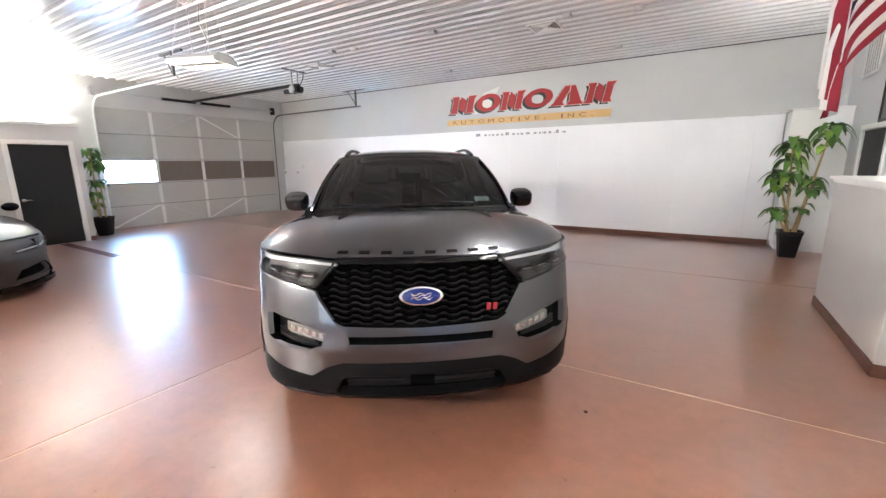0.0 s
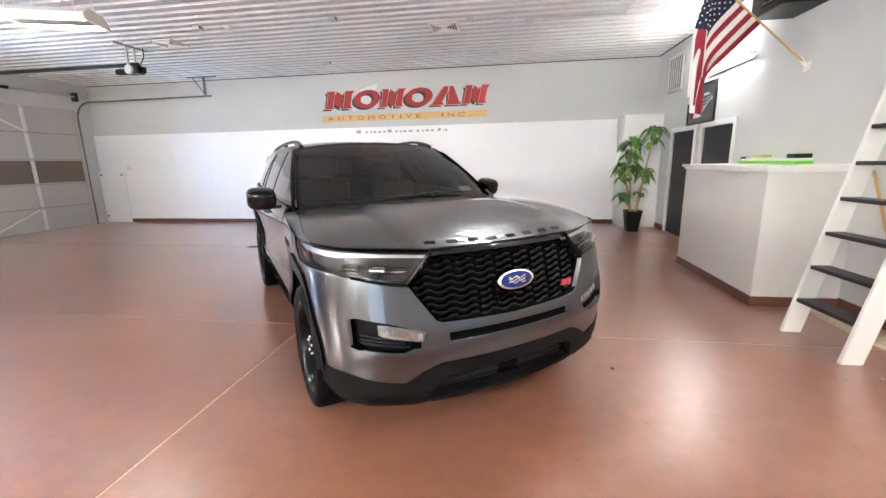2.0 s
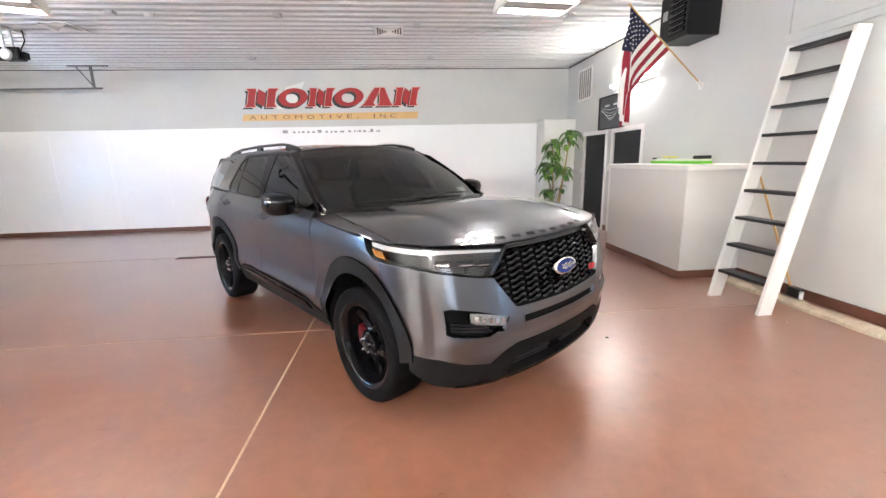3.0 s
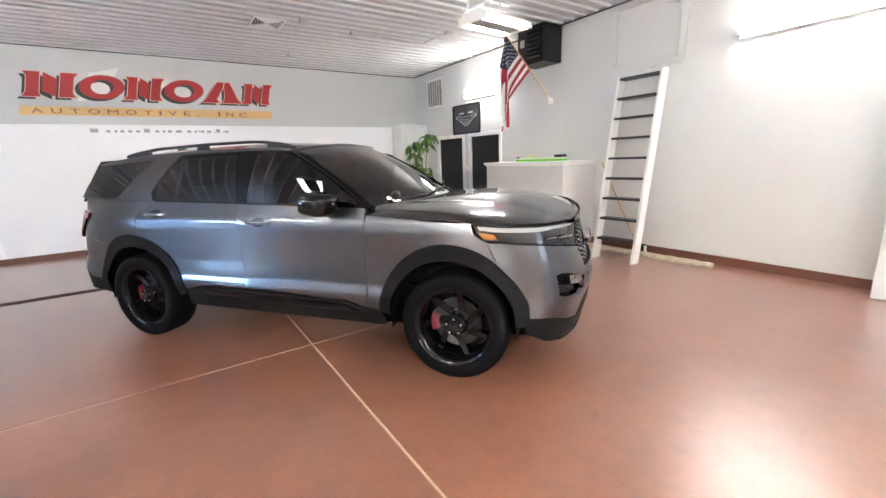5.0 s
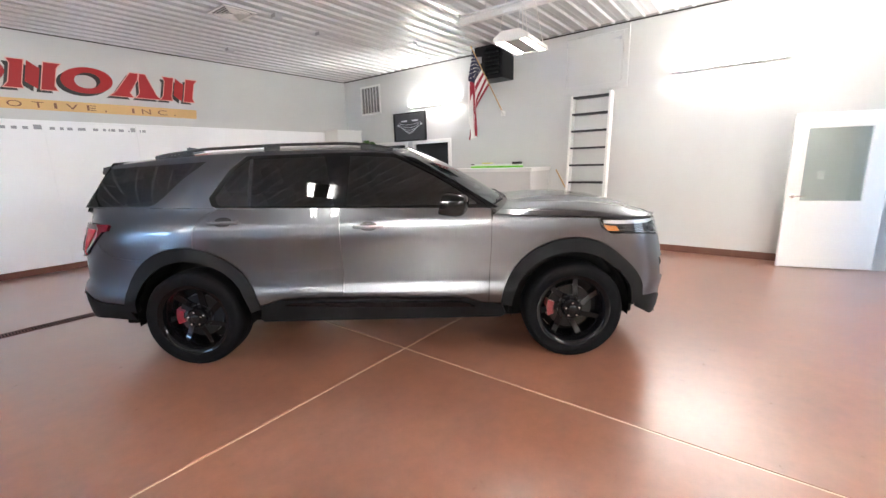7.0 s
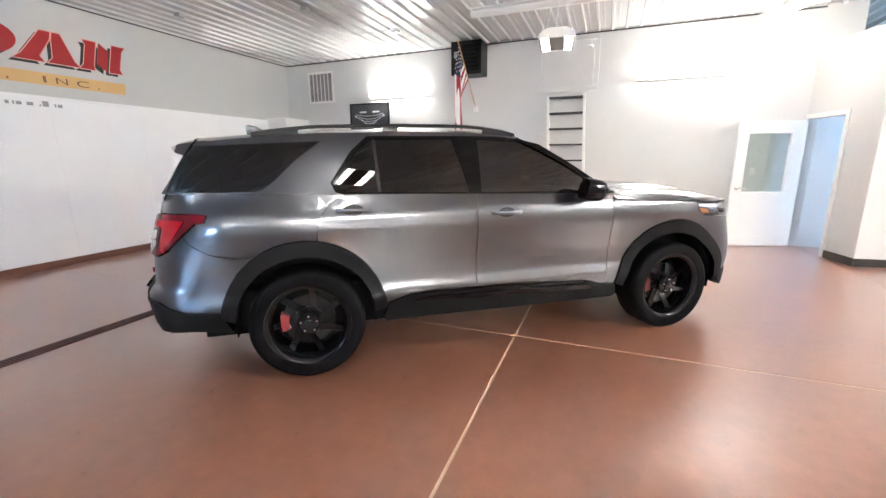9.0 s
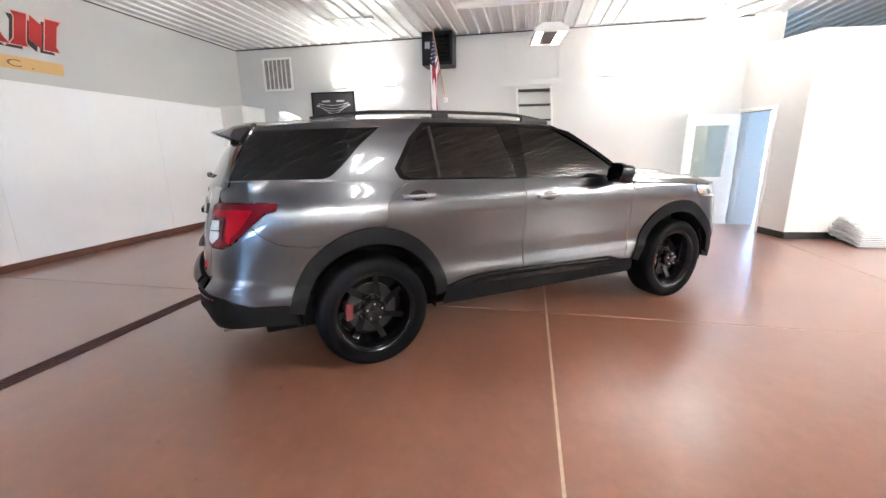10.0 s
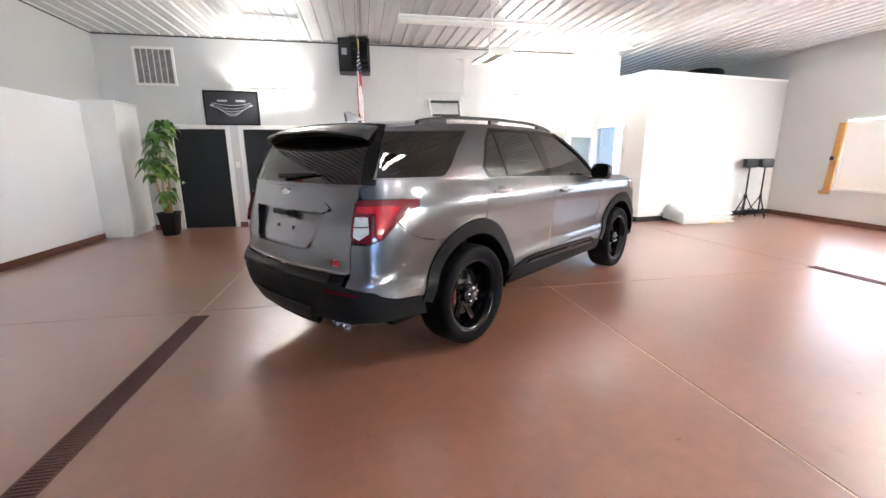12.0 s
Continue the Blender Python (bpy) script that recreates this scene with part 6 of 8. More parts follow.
    def hood(v, t):
        av = abs(v)
        a = Vector((0.85 - 0.12 * v * v, 0.80 * v, 0.965 - 0.03 * v * v))
        s = S(1.56) * v * (0.7 + 0.3 * av)
        b = sh.at(s, 0.725 + 0.035 * av**3)
        p = a.lerp(b, t)
        return Vector((p.x, p.y, a.z + (b.z - a.z) * (0.35 * t + 0.65 * max(t, 0) ** 3) + 0.012 / (1 + math.exp((av - 0.42) * 40)) * math.sin(math.pi * min(max(t, 0), 1))))
    skin_panel("bonnet", [(-0.99, 0.0), (0.0, 0.0), (0.99, 0.0), (0.99, 0.99), (0.5, 0.99), (0.0, 0.99), (-0.5, 0.99), (-0.99, 0.99)], hood, m_paint, car, step=0.07, flip=True)
    bm = bmesh.new()
    secs = [(0.86, 0.78, 0.94), (0.10, 0.60, 1.37), (-0.45, 0.58, 1.42), (-1.05, 0.57, 1.38), (-1.85, 0.68, 0.98)]
    rows = [[bm.verts.new((x, y * u, 0.93 + (z - 0.93) * (1 - abs(u) ** 3.0))) for u in np.linspace(-1, 1, 11)] for x, y, z in secs]
    for r0, r1 in zip(rows, rows[1:]):
        for k in range(10):
            bm.faces.new((r0[k], r0[k + 1], r1[k + 1], r1[k]))
    part("glasshouse", bm, M_BLACKGLOSS, car, "dark glass and roof", smooth=50)
    part("underbody", boxes((-2.2, -0.72, 0.16, 2.05, 0.72, 0.70)), M_BLACKMATT, car)
    part("deck", boxes((-2.40, -0.80, 0.70, -1.5, 0.80, 0.96), bevel=0.05), m_paint, car)


build_sedan()

# ---- lamps ----

def strip_lamp(m, length, label, group="strip lamps", glow_mat=None):
    """A white batten with two lit tubes. Local: x along it, z up, lit side down."""
    t = thing("strip_lamp", label, "lamp", m, group)
    bm = bmesh.new()
    bm_prism(bm, [(-0.06, 0.0), (0.06, 0.0), (0.06, 0.03), (0.035, 0.07), (-0.035, 0.07), (-0.06, 0.03)], -length / 2, length / 2, "YZ")
    part("batten", bm, M_TRIM, t)
    for y, z in [(-0.045, -0.028), (0.045, -0.028)]:
        bm = bmesh.new()
        bm_tube(bm, [(-length / 2 + 0.03, y, z), (length / 2 - 0.03, y, z)], 0.018, n=10)
        part("tube", bm, glow_mat or M_TUBE, t, "unlit white tube" if glow_mat is M_TUBE_OFF else "lit white tube", smooth=60)
    for x in (-length / 2 + 0.012, length / 2 - 0.012):
        part("tube_holder", boxes((x - 0.012, -0.075, -0.05, x + 0.012, 0.075, 0.005), bevel=0.003), M_TRIM, t)
    return t


# suspended battens: an unlit one over the floor by the ladder, a lit one by the office
strip_lamp(pose(0.085, 3.28, 3.53, 180, 0, 90), 2.44, "long white ceiling batten with unlit tubes", glow_mat=M_TUBE_OFF)
for y in (2.45, 4.10):
    bm = bmesh.new()
    bm_tube(bm, [(0.085, y, 3.53), (0.085, y, ZC - 0.01)], 0.006, n=6)
    solid("lamp_hook", bm, M_GALV, "thin steel hook holding a batten", "hook", group="lamp hooks")
strip_lamp(pose(1.40, 0.26, 3.50, 0, 0, 25), 1.30, "short white batten with lit tubes by the office", glow_mat=M_TUBE)
for x, y, z in ((1.15, 0.14, 3.57), (1.65, 0.38, 3.57)):
    bm = bmesh.new()
    bm_tube(bm, [(x, y, z), (x, y, ZC - 0.01)], 0.006, n=6)
    solid("lamp_hook", bm, M_GALV, "thin steel hook holding a batten", "hook", group="lamp hooks")


def wall_lamp(m, length, label, tube=M_TUBE_WALL):
    """A bare lit tube before the top of a shallow white channel on the wall. Local: x along the wall, -y into the room."""
    t = thing("wall_lamp", label, "lamp", m, "wall lamps")
    part("channel", boxes((-length / 2, -0.045, -0.060, length / 2, -0.001, -0.030), bevel=0.006), M_TRIM, t)
    bm = bmesh.new()
    bm_tube(bm, [(-length / 2 + 0.02, -0.085, 0.0), (length / 2 - 0.02, -0.085, 0.0)], 0.020, n=12)
    part("tube", bm, tube, t, "lit white tube", smooth=60)
    for x in (-length / 2 + 0.006, length / 2 - 0.006):
        part("tube_holder", boxes((x - 0.014, -0.112, -0.028, x + 0.014, -0.004, 0.03), bevel=0.008), M_TRIM, t)
    return t


wall_lamp(pose(XE - 0.001, 6.87, 2.87, 0, 0, -90), 1.42, "white wall lamp with a bare lit tube above the picture")
wall_lamp(pose(XE - 0.001, 1.45, 2.87, 0, 0, -90), 1.42, "white wall lamp with a bare lit tube on the grey wall")
# the lamp at 3.20 hangs here; the one at -1.80 is an added unseen fill
for y, length, tube in ((3.20, 1.42, M_TUBE_WEST), (-1.80, 2.44, M_TUBE_FILL)):
    wall_lamp(pose(XW + 0.001, y, 2.87, 0, 0, 90), length, "white bare-tube wall lamp above the partition, southern one added as fill", tube)
# both lamps here are added out of view to brighten the long wall opposite
for u in (5.3, 12.4):
    wall_lamp(SW @ pose(u, -0.001, 2.87), 1.96, "added unseen wall lamp with a bare lit tube, as fill light", M_TUBE_FILL)
M_LEDFACE = surface("lamp_louvre", (0.30, 0.27, 0.24), 0.4, metal=0.4, var=0.1)


def high_bay(m, label):
    """A white box lamp with two lit strips, hung on four wires, with a coiled cord."""
    t = thing("hanging_lamp", label, "lamp", m, "hanging lamps")
    bm = bmesh.new()
    bm_prism(bm, [(-0.20, 0.0), (0.20, 0.0), (0.20, 0.025), (0.10, 0.085), (-0.10, 0.085), (-0.20, 0.025)], -0.33, 0.33, "YZ", bevel=0.004)
    part("housing", bm, M_TRIM, t)
    part("rim", boxes((-0.335, -0.205, -0.022, 0.335, -0.175, 0.0), (-0.335, 0.175, -0.022, 0.335, 0.205, 0.0), (-0.335, -0.175, -0.022, -0.305, 0.175, 0.0), (0.305, -0.175, -0.022, 0.335, 0.175, 0.0), bevel=0.003), M_TRIM, t)
    part("louvre", boxes((-0.30, -0.085, -0.012, 0.30, 0.085, -0.002)), M_LEDFACE, t, "dark louvred middle")
    for y in (-0.150, -0.108, 0.108, 0.150):
        part("lit_strip", boxes((-0.295, y - 0.009, -0.014, 0.295, y + 0.009, -0.002), bevel=0.004), M_TUBE_HUNG, t, "lit white strip")
    top = ZC - m.translation.z - 0.02
    for x in (-0.26, 0.26):
        for s in (-1, 1):
            bm = bmesh.new()
            bm_tube(bm, [(x, 0.17 * s, 0.03), (x * 0.55, 0.02 * s, top)], 0.0045, n=5)
            part("wire", bm, M_TRIM, t)
    bm = bmesh.new()
    bm_tube(bm, [(0.05, 0, 0.08), (0.09, 0.02, 0.25), (0.02, 0.0, 0.45), (0.06, 0.01, top)], 0.008, n=6)
    part("cord", bm, M_TRIM, t, smooth=60)
    bm = bmesh.new()
    for k in range(3):
        ring = [(-0.16 + 0.09 * math.cos(a), 0.02 + 0.02 * k, top - 0.14 + 0.10 * math.sin(a) - 0.01 * k) for a in np.linspace(0, 2 * math.pi, 20, endpoint=False)]
        bm_tube(bm, ring, 0.007, n=5, closed=True)
    part("cord_coil", bm, M_TRIM, t, smooth=60)
    return t


high_bay(pose(-0.62, 3.20, 2.84, 0, 0, 6), "white box lamp with two lit strips hung on wires")
high_bay(pose(-4.88, 3.10, 2.80, 0, 0, 20), "white box lamp with two lit strips and coiled cord")

# ---- ceiling fittings ----
def air_diffuser(x, y, label):
    t = thing("ceiling_vent", label, "vent", pose(x, y, ZC - 0.032), "ceiling vents")
    part("frame", boxes((-0.24, -0.24, -0.016, 0.24, -0.20, 0), (-0.24, 0.20, -0.016, 0.24, 0.24, 0), (-0.24, -0.20, -0.016, -0.20, 0.20, 0), (0.20, -0.20, -0.016, 0.24, 0.20, 0), bevel=0.003), M_TRIM, t)
    part("backing", boxes((-0.20, -0.20, -0.003, 0.20, 0.20, 0.0)), M_BLACKMATT, t)
    for k in range(4):
        for a in range(4):
            r = 0.045 + 0.042 * k
            bm = bmesh.new()
            bm_box(bm, -r, -0.004, -0.014, r, 0.004, 0.014, m=pose(0, r, -0.014, 40, 0, 0))
            bmesh.ops.transform(bm, matrix=Matrix.Rotation(a * math.pi / 2, 4, "Z"), verts=bm.verts)
            part("slat", bm, M_TRIM, t)
    return t


air_diffuser(-1.95, 7.00, "white louvred air diffuser in the ribbed ceiling")
air_diffuser(-6.95, 6.85, "white louvred air diffuser near the garage opener")
for x, y in ((-3.55, 6.19), (-1.50, 6.62), (-0.58, 6.87), (-1.14, 8.78), (-4.78, 8.79), (0.87, 6.13), (-5.80, 6.15)):
    t = thing("ceiling_box", "small grey electrical box on the ceiling", "junction box", pose(x, y, ZC - 0.030), "ceiling boxes")
    part("box", boxes((-0.055, -0.055, -0.05, 0.055, 0.055, 0), bevel=0.006), M_GALV, t)
    part("cover", boxes((-0.06, -0.06, -0.056, 0.06, 0.06, -0.0505), bevel=0.002), M_GALV, t)
bm = bmesh.new()
bm_tube(bm, [(-0.52, 6.87, ZC - 0.03), (0.87, 6.95, ZC - 0.03), (0.87, 6.20, ZC - 0.03)], 0.011, n=8)
solid("conduit", bm, M_GALV, "thin steel conduit along the ceiling", "conduit", smooth=40)
t = thing("smoke_detector", "round white smoke detector on the ceiling", "detector", pose(-5.34, 6.25, ZC - 0.030))
bm = bmesh.new()
bm_lathe(bm, [(0.0, -0.045), (0.05, -0.043), (0.066, -0.03), (0.072, 0.0)], n=28)
part("cover", bm, M_TRIM, t, smooth=50)
bm = bmesh.new()
bm_lathe(bm, [(0.074, -0.012), (0.078, -0.006), (0.078, 0.0)], n=28)
part("base", bm, M_TRIM, t, smooth=50)

# garage door opener
op = thing("garage_opener", "dark garage door opener on a long rail hung from the ceiling", "door opener", pose(-7.74, 6.86, 3.27))
part("rail", boxes((-4.38, -0.03, 0.075, 0.10, 0.03, 0.135), bevel=0.005), M_BLACK, op, "dark steel rail")
part("motor_case", boxes((-0.10, -0.13, -0.07, 0.17, 0.05, 0.07), bevel=0.02), M_BLACK, op)
bm = bmesh.new()
bm_lathe(bm, [(0.0, -0.17), (0.07, -0.17), (0.085, -0.15), (0.085, -0.13), (0.0, -0.13)], n=28, axis="Y", centre=(0.02, 0, 0.0))
part("pulley", bm, M_GALV, op, smooth=40)
bm = bmesh.new()
bm_lathe(bm, [(0.05, -0.30), (0.055, -0.20), (0.055, 0.0), (0.0, 0.0)], n=20, axis="X", centre=(-0.02, -0.05, -0.02))
part("motor", bm, M_BLACK, op, smooth=40)
part("control_box", boxes((0.172, -0.09, -0.05, 0.23, 0.02, 0.05), bevel=0.006), M_BLACKGLOSS, op)
part("hanger_bar", boxes((-0.05, -0.35, ZC - 3.27 - 0.06, -0.01, 0.35, ZC - 3.27 - 0.022), (-0.045, -0.10, 0.07, -0.015, -0.07, ZC - 3.27 - 0.06), (-0.045, 0.06, 0.07, -0.015, 0.09, ZC - 3.27 - 0.06)), M_GALV, op)
bm = bmesh.new()
bm_tube(bm, [(0.1, 0.02, 0.07), (0.14, 0.10, 0.25), (0.05, 0.2, 0.43)], 0.008, n=6)
part("cable", bm, M_BLACK, op, smooth=50)

# ---- sign on the north wall ----
YF = YN - 0.001


def plate(name, loops, depth0, depth1, material, parent, label=""):
    bm = bmesh.new()
    for i, lp in enumerate(loops):
        step = 0.00012 * i if len(lp) > 4 else 0.0
        bm_prism(bm, lp, YF - depth0, YF - depth1 - step, "XZ")
    bmesh.ops.remove_doubles(bm, verts=bm.verts, dist=0.0002)
    return part(name, bm, material, parent, label)


def ring_loop(cx, cz, rx, rz, hx, hz, lean, gap=None):
    """A slanted oval ring as a band of quads."""
    loops, n = [], 40
    for k in range(n):
        a0, a1 = 2 * math.pi * k / n, 2 * math.pi * (k + 1) / n
        if gap and gap[0] < math.degrees(a0) % 360 < gap[1]:
            continue
        q = [(rx * math.cos(a0), rz * math.sin(a0)), (rx * math.cos(a1), rz * math.sin(a1)), (hx * math.cos(a1), hz * math.sin(a1)), (hx * math.cos(a0), hz * math.sin(a0))]
        loops.append([(cx + x + lean * z, cz + z) for x, z in q])
    return loops


sign = thing("wall_sign", "red, black and tan painted sign with a tan lettered band", "sign", Matrix(), kind="")
z0, z1, lean = 2.86, 3.27, 0.22


def leaning(pts):
    return [(x + lean * (z - z0), z) for x, z in pts]


def slit_block(x0, x1):
    """A broad slab with stepped ends, cut by two slanting slits."""
    w = x1 - x0
    return [leaning([(x0, z0), (x0 + 0.34 * w, z0), (x0 + 0.30 * w, z0 + 0.07), (x0 + 0.30 * w, z1), (x0, z1), (x0 + 0.07 * w, z1 - 0.07), (x0 + 0.07 * w, z0 + 0.07)]),
            leaning([(x0 + 0.36 * w, z0 + 0.10), (x0 + 0.62 * w, z0), (x0 + 0.62 * w, z1 - 0.10), (x0 + 0.36 * w, z1)]),
            leaning([(x0 + 0.68 * w, z0), (x1, z0), (x0 + 0.93 * w, z0 + 0.07), (x0 + 0.93 * w, z1 - 0.07), (x1, z1), (x0 + 0.68 * w, z1)])]


def wedge(x0, x1):
    """A tall wedge on slab feet with a narrow slot."""
    w, m = x1 - x0, (x0 + x1) / 2
    return [leaning([(x0, z0), (x0 + 0.44 * w, z0), (x0 + 0.36 * w, z0 + 0.07), (m - 0.012, z1 - 0.10), (m - 0.012, z1), (m - 0.13, z1), (x0 + 0.10 * w, z0 + 0.07)]),
            leaning([(x1, z0), (x0 + 0.50 * w, z0), (x0 + 0.56 * w, z0 + 0.07), (m + 0.012, z1 - 0.10), (m + 0.012, z1), (m + 0.10, z1), (x1 - 0.10 * w, z0 + 0.07)])]


zc, rz = (z0 + z1) / 2, (z1 - z0) / 2 + 0.005
mid_lean = lean * (zc - z0)
shapes = [slit_block(-5.44, -4.72), ring_loop(-4.36 + mid_lean, zc, 0.335, rz, 0.165, 0.125, lean), slit_block(-4.02, -3.42),
          ring_loop(-3.06 + mid_lean, zc, 0.34, rz, 0.17, 0.125, lean), wedge(-2.74, -1.98), slit_block(-1.98, -1.40)]
M_SALMON = surface("pale_sign_outline", (0.78, 0.42, 0.36), 0.45, var=0.05)


def grown(lp, d, dx=0.0, dz=0.0):
    return [(x + dx, z + dz) for x, z in inset_loop(lp, -d)]


for shp in shapes:
    plate("shape_shadow", [[(x - 0.060, z - 0.045) for x, z in lp] for lp in shp], 0.0, 0.001, M_INK, sign)
    plate("shape_outline", [grown(lp, 0.012) if len(lp) > 4 else lp for lp in shp], 0.0014, 0.0022, M_SALMON, sign)
    plate("shape", shp, 0.0026, 0.0038, M_RED, sign, "plain red shape with a black drop shadow")
band = plate("band", [[(-5.53, 2.55), (-1.40, 2.55), (-1.38, 2.715), (-5.49, 2.70)]], 0.0, 0.003, M_GOLD, sign, "tan band")
plate("pale_patch", [[(-4.72, 2.80), (-4.30, 2.86), (-4.02, 3.42), (-4.46, 3.30)]], 0.0, 0.0004, M_TRIM, sign, "pale patch of fresh paint")


def lettering(text, x, z, size, material, parent, width=None, y=YF - 0.0035, spacing=1.0):
    c = bpy.data.curves.new("lettering", "FONT")
    c.body, c.size, c.extrude, c.space_character = text, size, 0.0006, spacing
    c.materials.append(material)
    ob = new("lettering", c)
    dg = bpy.context.evaluated_depsgraph_get()
    me = bpy.data.meshes.new_from_object(ob.evaluated_get(dg))
    bpy.data.objects.remove(ob)
    xs = [v.co.x for v in me.vertices]
    k = width / (max(xs) - min(xs)) if width else 1
    me.transform(Matrix.Translation((x, y, z)) @ Matrix.Rotation(math.pi / 2, 4, "X") @ Matrix.Diagonal((k, 1, 1, 1)) @ Matrix.Translation((-min(xs), 0, 0)))
    me.materials.clear()
    me.materials.append(material)
    o = new("lettering", me)
    o.parent = parent
    return o


M_BROWNINK = surface("brown_sign_letters", (0.24, 0.10, 0.05), 0.5)
glyph_x = -5.36
for ch in "AUTOMOTIVE, INC.":
    wide = {"I": 0.035, ",": 0.03, ".": 0.03, " ": 0.14, "M": 0.165, "E": 0.12, "V": 0.15, "A": 0.15, "O": 0.165, "C": 0.155}.get(ch, 0.14)
    if ch != " ":
        lettering(ch, glyph_x, 2.583, 0.125, M_BROWNINK, band, width=wide)
    glyph_x += wide + 0.113
# the line on the white board stands for a web address: plain bars
line = thing("wall_lettering", "row of small dark grey bars painted on the white board", "lettering")
bx, widths = -4.62, [0.19, 0.10, 0.07, 0.10, 0.10, 0.10, 0.15, 0.10, 0.07, 0.11, 0.16, 0.11, 0.06, 0.03, 0.09, 0.11, 0.03, 0.11, 0.03, 0.09]
for k, w in enumerate(widths):
    tall = 0.070 if k in (0, 6, 17) else 0.042
    zb = 2.25
    part("bar", boxes((bx, YN - 0.0635, zb, bx + w * 0.62, YN - 0.0602, zb + (0.02 if k == 16 else tall))), M_GREY_INK, line)
    bx += w * 2.30 / sum(widths) * 1.02

# white cover panel low on the wall by the garage door
cp = thing("cover_panel", "low white cover panel with black knobs standing against the wallboard", "panel", pose(0, 0, 0))
part("board", boxes((XW + 0.03, YN - 0.115, 0.0, -11.42, YN - 0.088, 1.43), bevel=0.004), M_PANEL, cp)
for x, z in ((-12.15, 1.33), (-12.15, 0.18), (-11.50, 1.33)):
    bm = bmesh.new()
    bm_lathe(bm, [(0.022, 0.0), (0.022, -0.02), (0.0, -0.024)], n=14, axis="Y", centre=(x, YN - 0.115, z))
    part("knob", bm, M_BLACK, cp, smooth=40)
bm = boxes((-11.35, YN - 0.068, 1.46, -11.22, YN - 0.0605, 1.58), bevel=0.003)
solid("wall_plate", bm, M_TRIM, "white blank wall plate on the wallboard", "wall plate")

# ---- east side ----
# cabinet in the corner
cb = thing("tall_cabinet", "tall white cabinet with panelled doors in the corner", "cabinet", pose(1.62, 9.37, 0))
W, DP, HT = XE - 1.62 - 0.004, YN - 9.37 - 0.004, 2.40
part("body", boxes((0, 0.02, 0.09, W, DP, HT)), M_TRIM, cb)
part("plinth", boxes((0.03, 0.05, 0, W, DP, 0.09)), M_TRIM, cb)
part("top", boxes((-0.02, -0.02, HT, W, DP, HT + 0.03), bevel=0.004), M_TRIM, cb)
for z0c, z1c in ((0.10, 0.82), (0.83, 1.72), (1.73, HT - 0.01)):
    for x0c, x1c in ((0.004, W - 0.004),):
        dr = part("door", boxes((x0c, 0.0, z0c, x1c, 0.019, z1c), bevel=0.002), M_TRIM, cb)
        part("panel_rim", boxes((x0c + 0.07, -0.006, z0c + 0.07, x1c - 0.07, 0.0, z0c + 0.085), (x0c + 0.07, -0.006, z1c - 0.085, x1c - 0.07, 0.0, z1c - 0.07), (x0c + 0.07, -0.006, z0c + 0.085, x0c + 0.085, 0.0, z1c - 0.085), (x1c - 0.085, -0.006, z0c + 0.085, x1c - 0.07, 0.0, z1c - 0.085)), M_TRIM, dr)

# counter: half-height wall with a white cap
ct = thing("counter", "chest-high white counter with a white cap and brown base", "counter", pose(0, 0, 0))
part("wall", boxes((1.60, 4.14, 0, XE - 0.002, 6.0, 1.355)), M_WALLW, ct)
part("cap", boxes((1.555, 4.095, 1.385, XE - 0.002, 6.04, 1.42), bevel=0.006), M_TRIM, ct)
part("cap_moulding", boxes((1.58, 4.12, 1.355, XE - 0.002, 6.02, 1.385), bevel=0.006), M_TRIM, ct)
part("base", boxes((1.587, 4.127, 0, 1.599, 6.0, 0.10), (1.599, 4.127, 0, XE - 0.016, 4.139, 0.10)), M_BASE, ct)

# green cased tool lying on the counter
gcase = thing("tool_case", "bright green plastic case with black end lying on the counter", "case", pose(2.20, 4.62, 1.42, 0, 0, 90))
M_GREEN = surface("green_plastic", (0.16, 0.62, 0.03), 0.35, var=0.06)
M_PALEGREEN = surface("pale_lid", (0.72, 0.80, 0.62), 0.35, var=0.05)
M_YELLOW = surface("yellow_cloth", (0.66, 0.62, 0.12), 0.6, var=0.15)
part("tray", boxes((0.0, -0.09, 0.0, 1.12, 0.09, 0.036), bevel=0.01), M_GREEN, gcase)
part("lid", boxes((0.0, -0.08, 0.0365, 1.04, 0.08, 0.062), bevel=0.006), M_PALEGREEN, gcase)
part("end_cap", boxes((0.02, -0.085, 0.0625, 0.16, 0.085, 0.11), bevel=0.01), M_BLACK, gcase)
part("rod", boxes((0.16, -0.012, 0.0625, 1.16, 0.012, 0.080), bevel=0.004), M_WHITELENS, gcase)
part("far_cap", boxes((1.08, -0.05, 0.0625, 1.14, 0.05, 0.085), bevel=0.01), M_BLACK, gcase)
bm = bmesh.new()
bm_box(bm, 0.66, -0.06, 0.0805, 0.86, 0.07, 0.105, bevel=0.012)
part("cloth", bm, M_YELLOW, gcase)

# framed picture: plain silver car-front shapes on black
pic = thing("framed_picture", "black framed picture of silvery car-front shapes", "picture", pose(XE - 0.002, 8.16, 2.075, 0, 0, -90))
PW, PH = 1.02, 0.66
part("frame", boxes((0, -0.03, 0, PW, 0, 0.035), (0, -0.03, PH - 0.035, PW, 0, PH), (0, -0.03, 0.035, 0.035, 0, PH - 0.035), (PW - 0.035, -0.03, 0.035, PW, 0, PH - 0.035), bevel=0.004), M_BLACK, pic)
part("print", boxes((0.035, -0.012, 0.035, PW - 0.035, 0, PH - 0.035)), surface("dark_print", (0.035, 0.036, 0.04), 0.3, var=0.3, scale=4), pic)
M_SILVERINK = surface("silver_print", (0.55, 0.56, 0.58), 0.4, var=0.3, scale=12)
bm = bmesh.new()
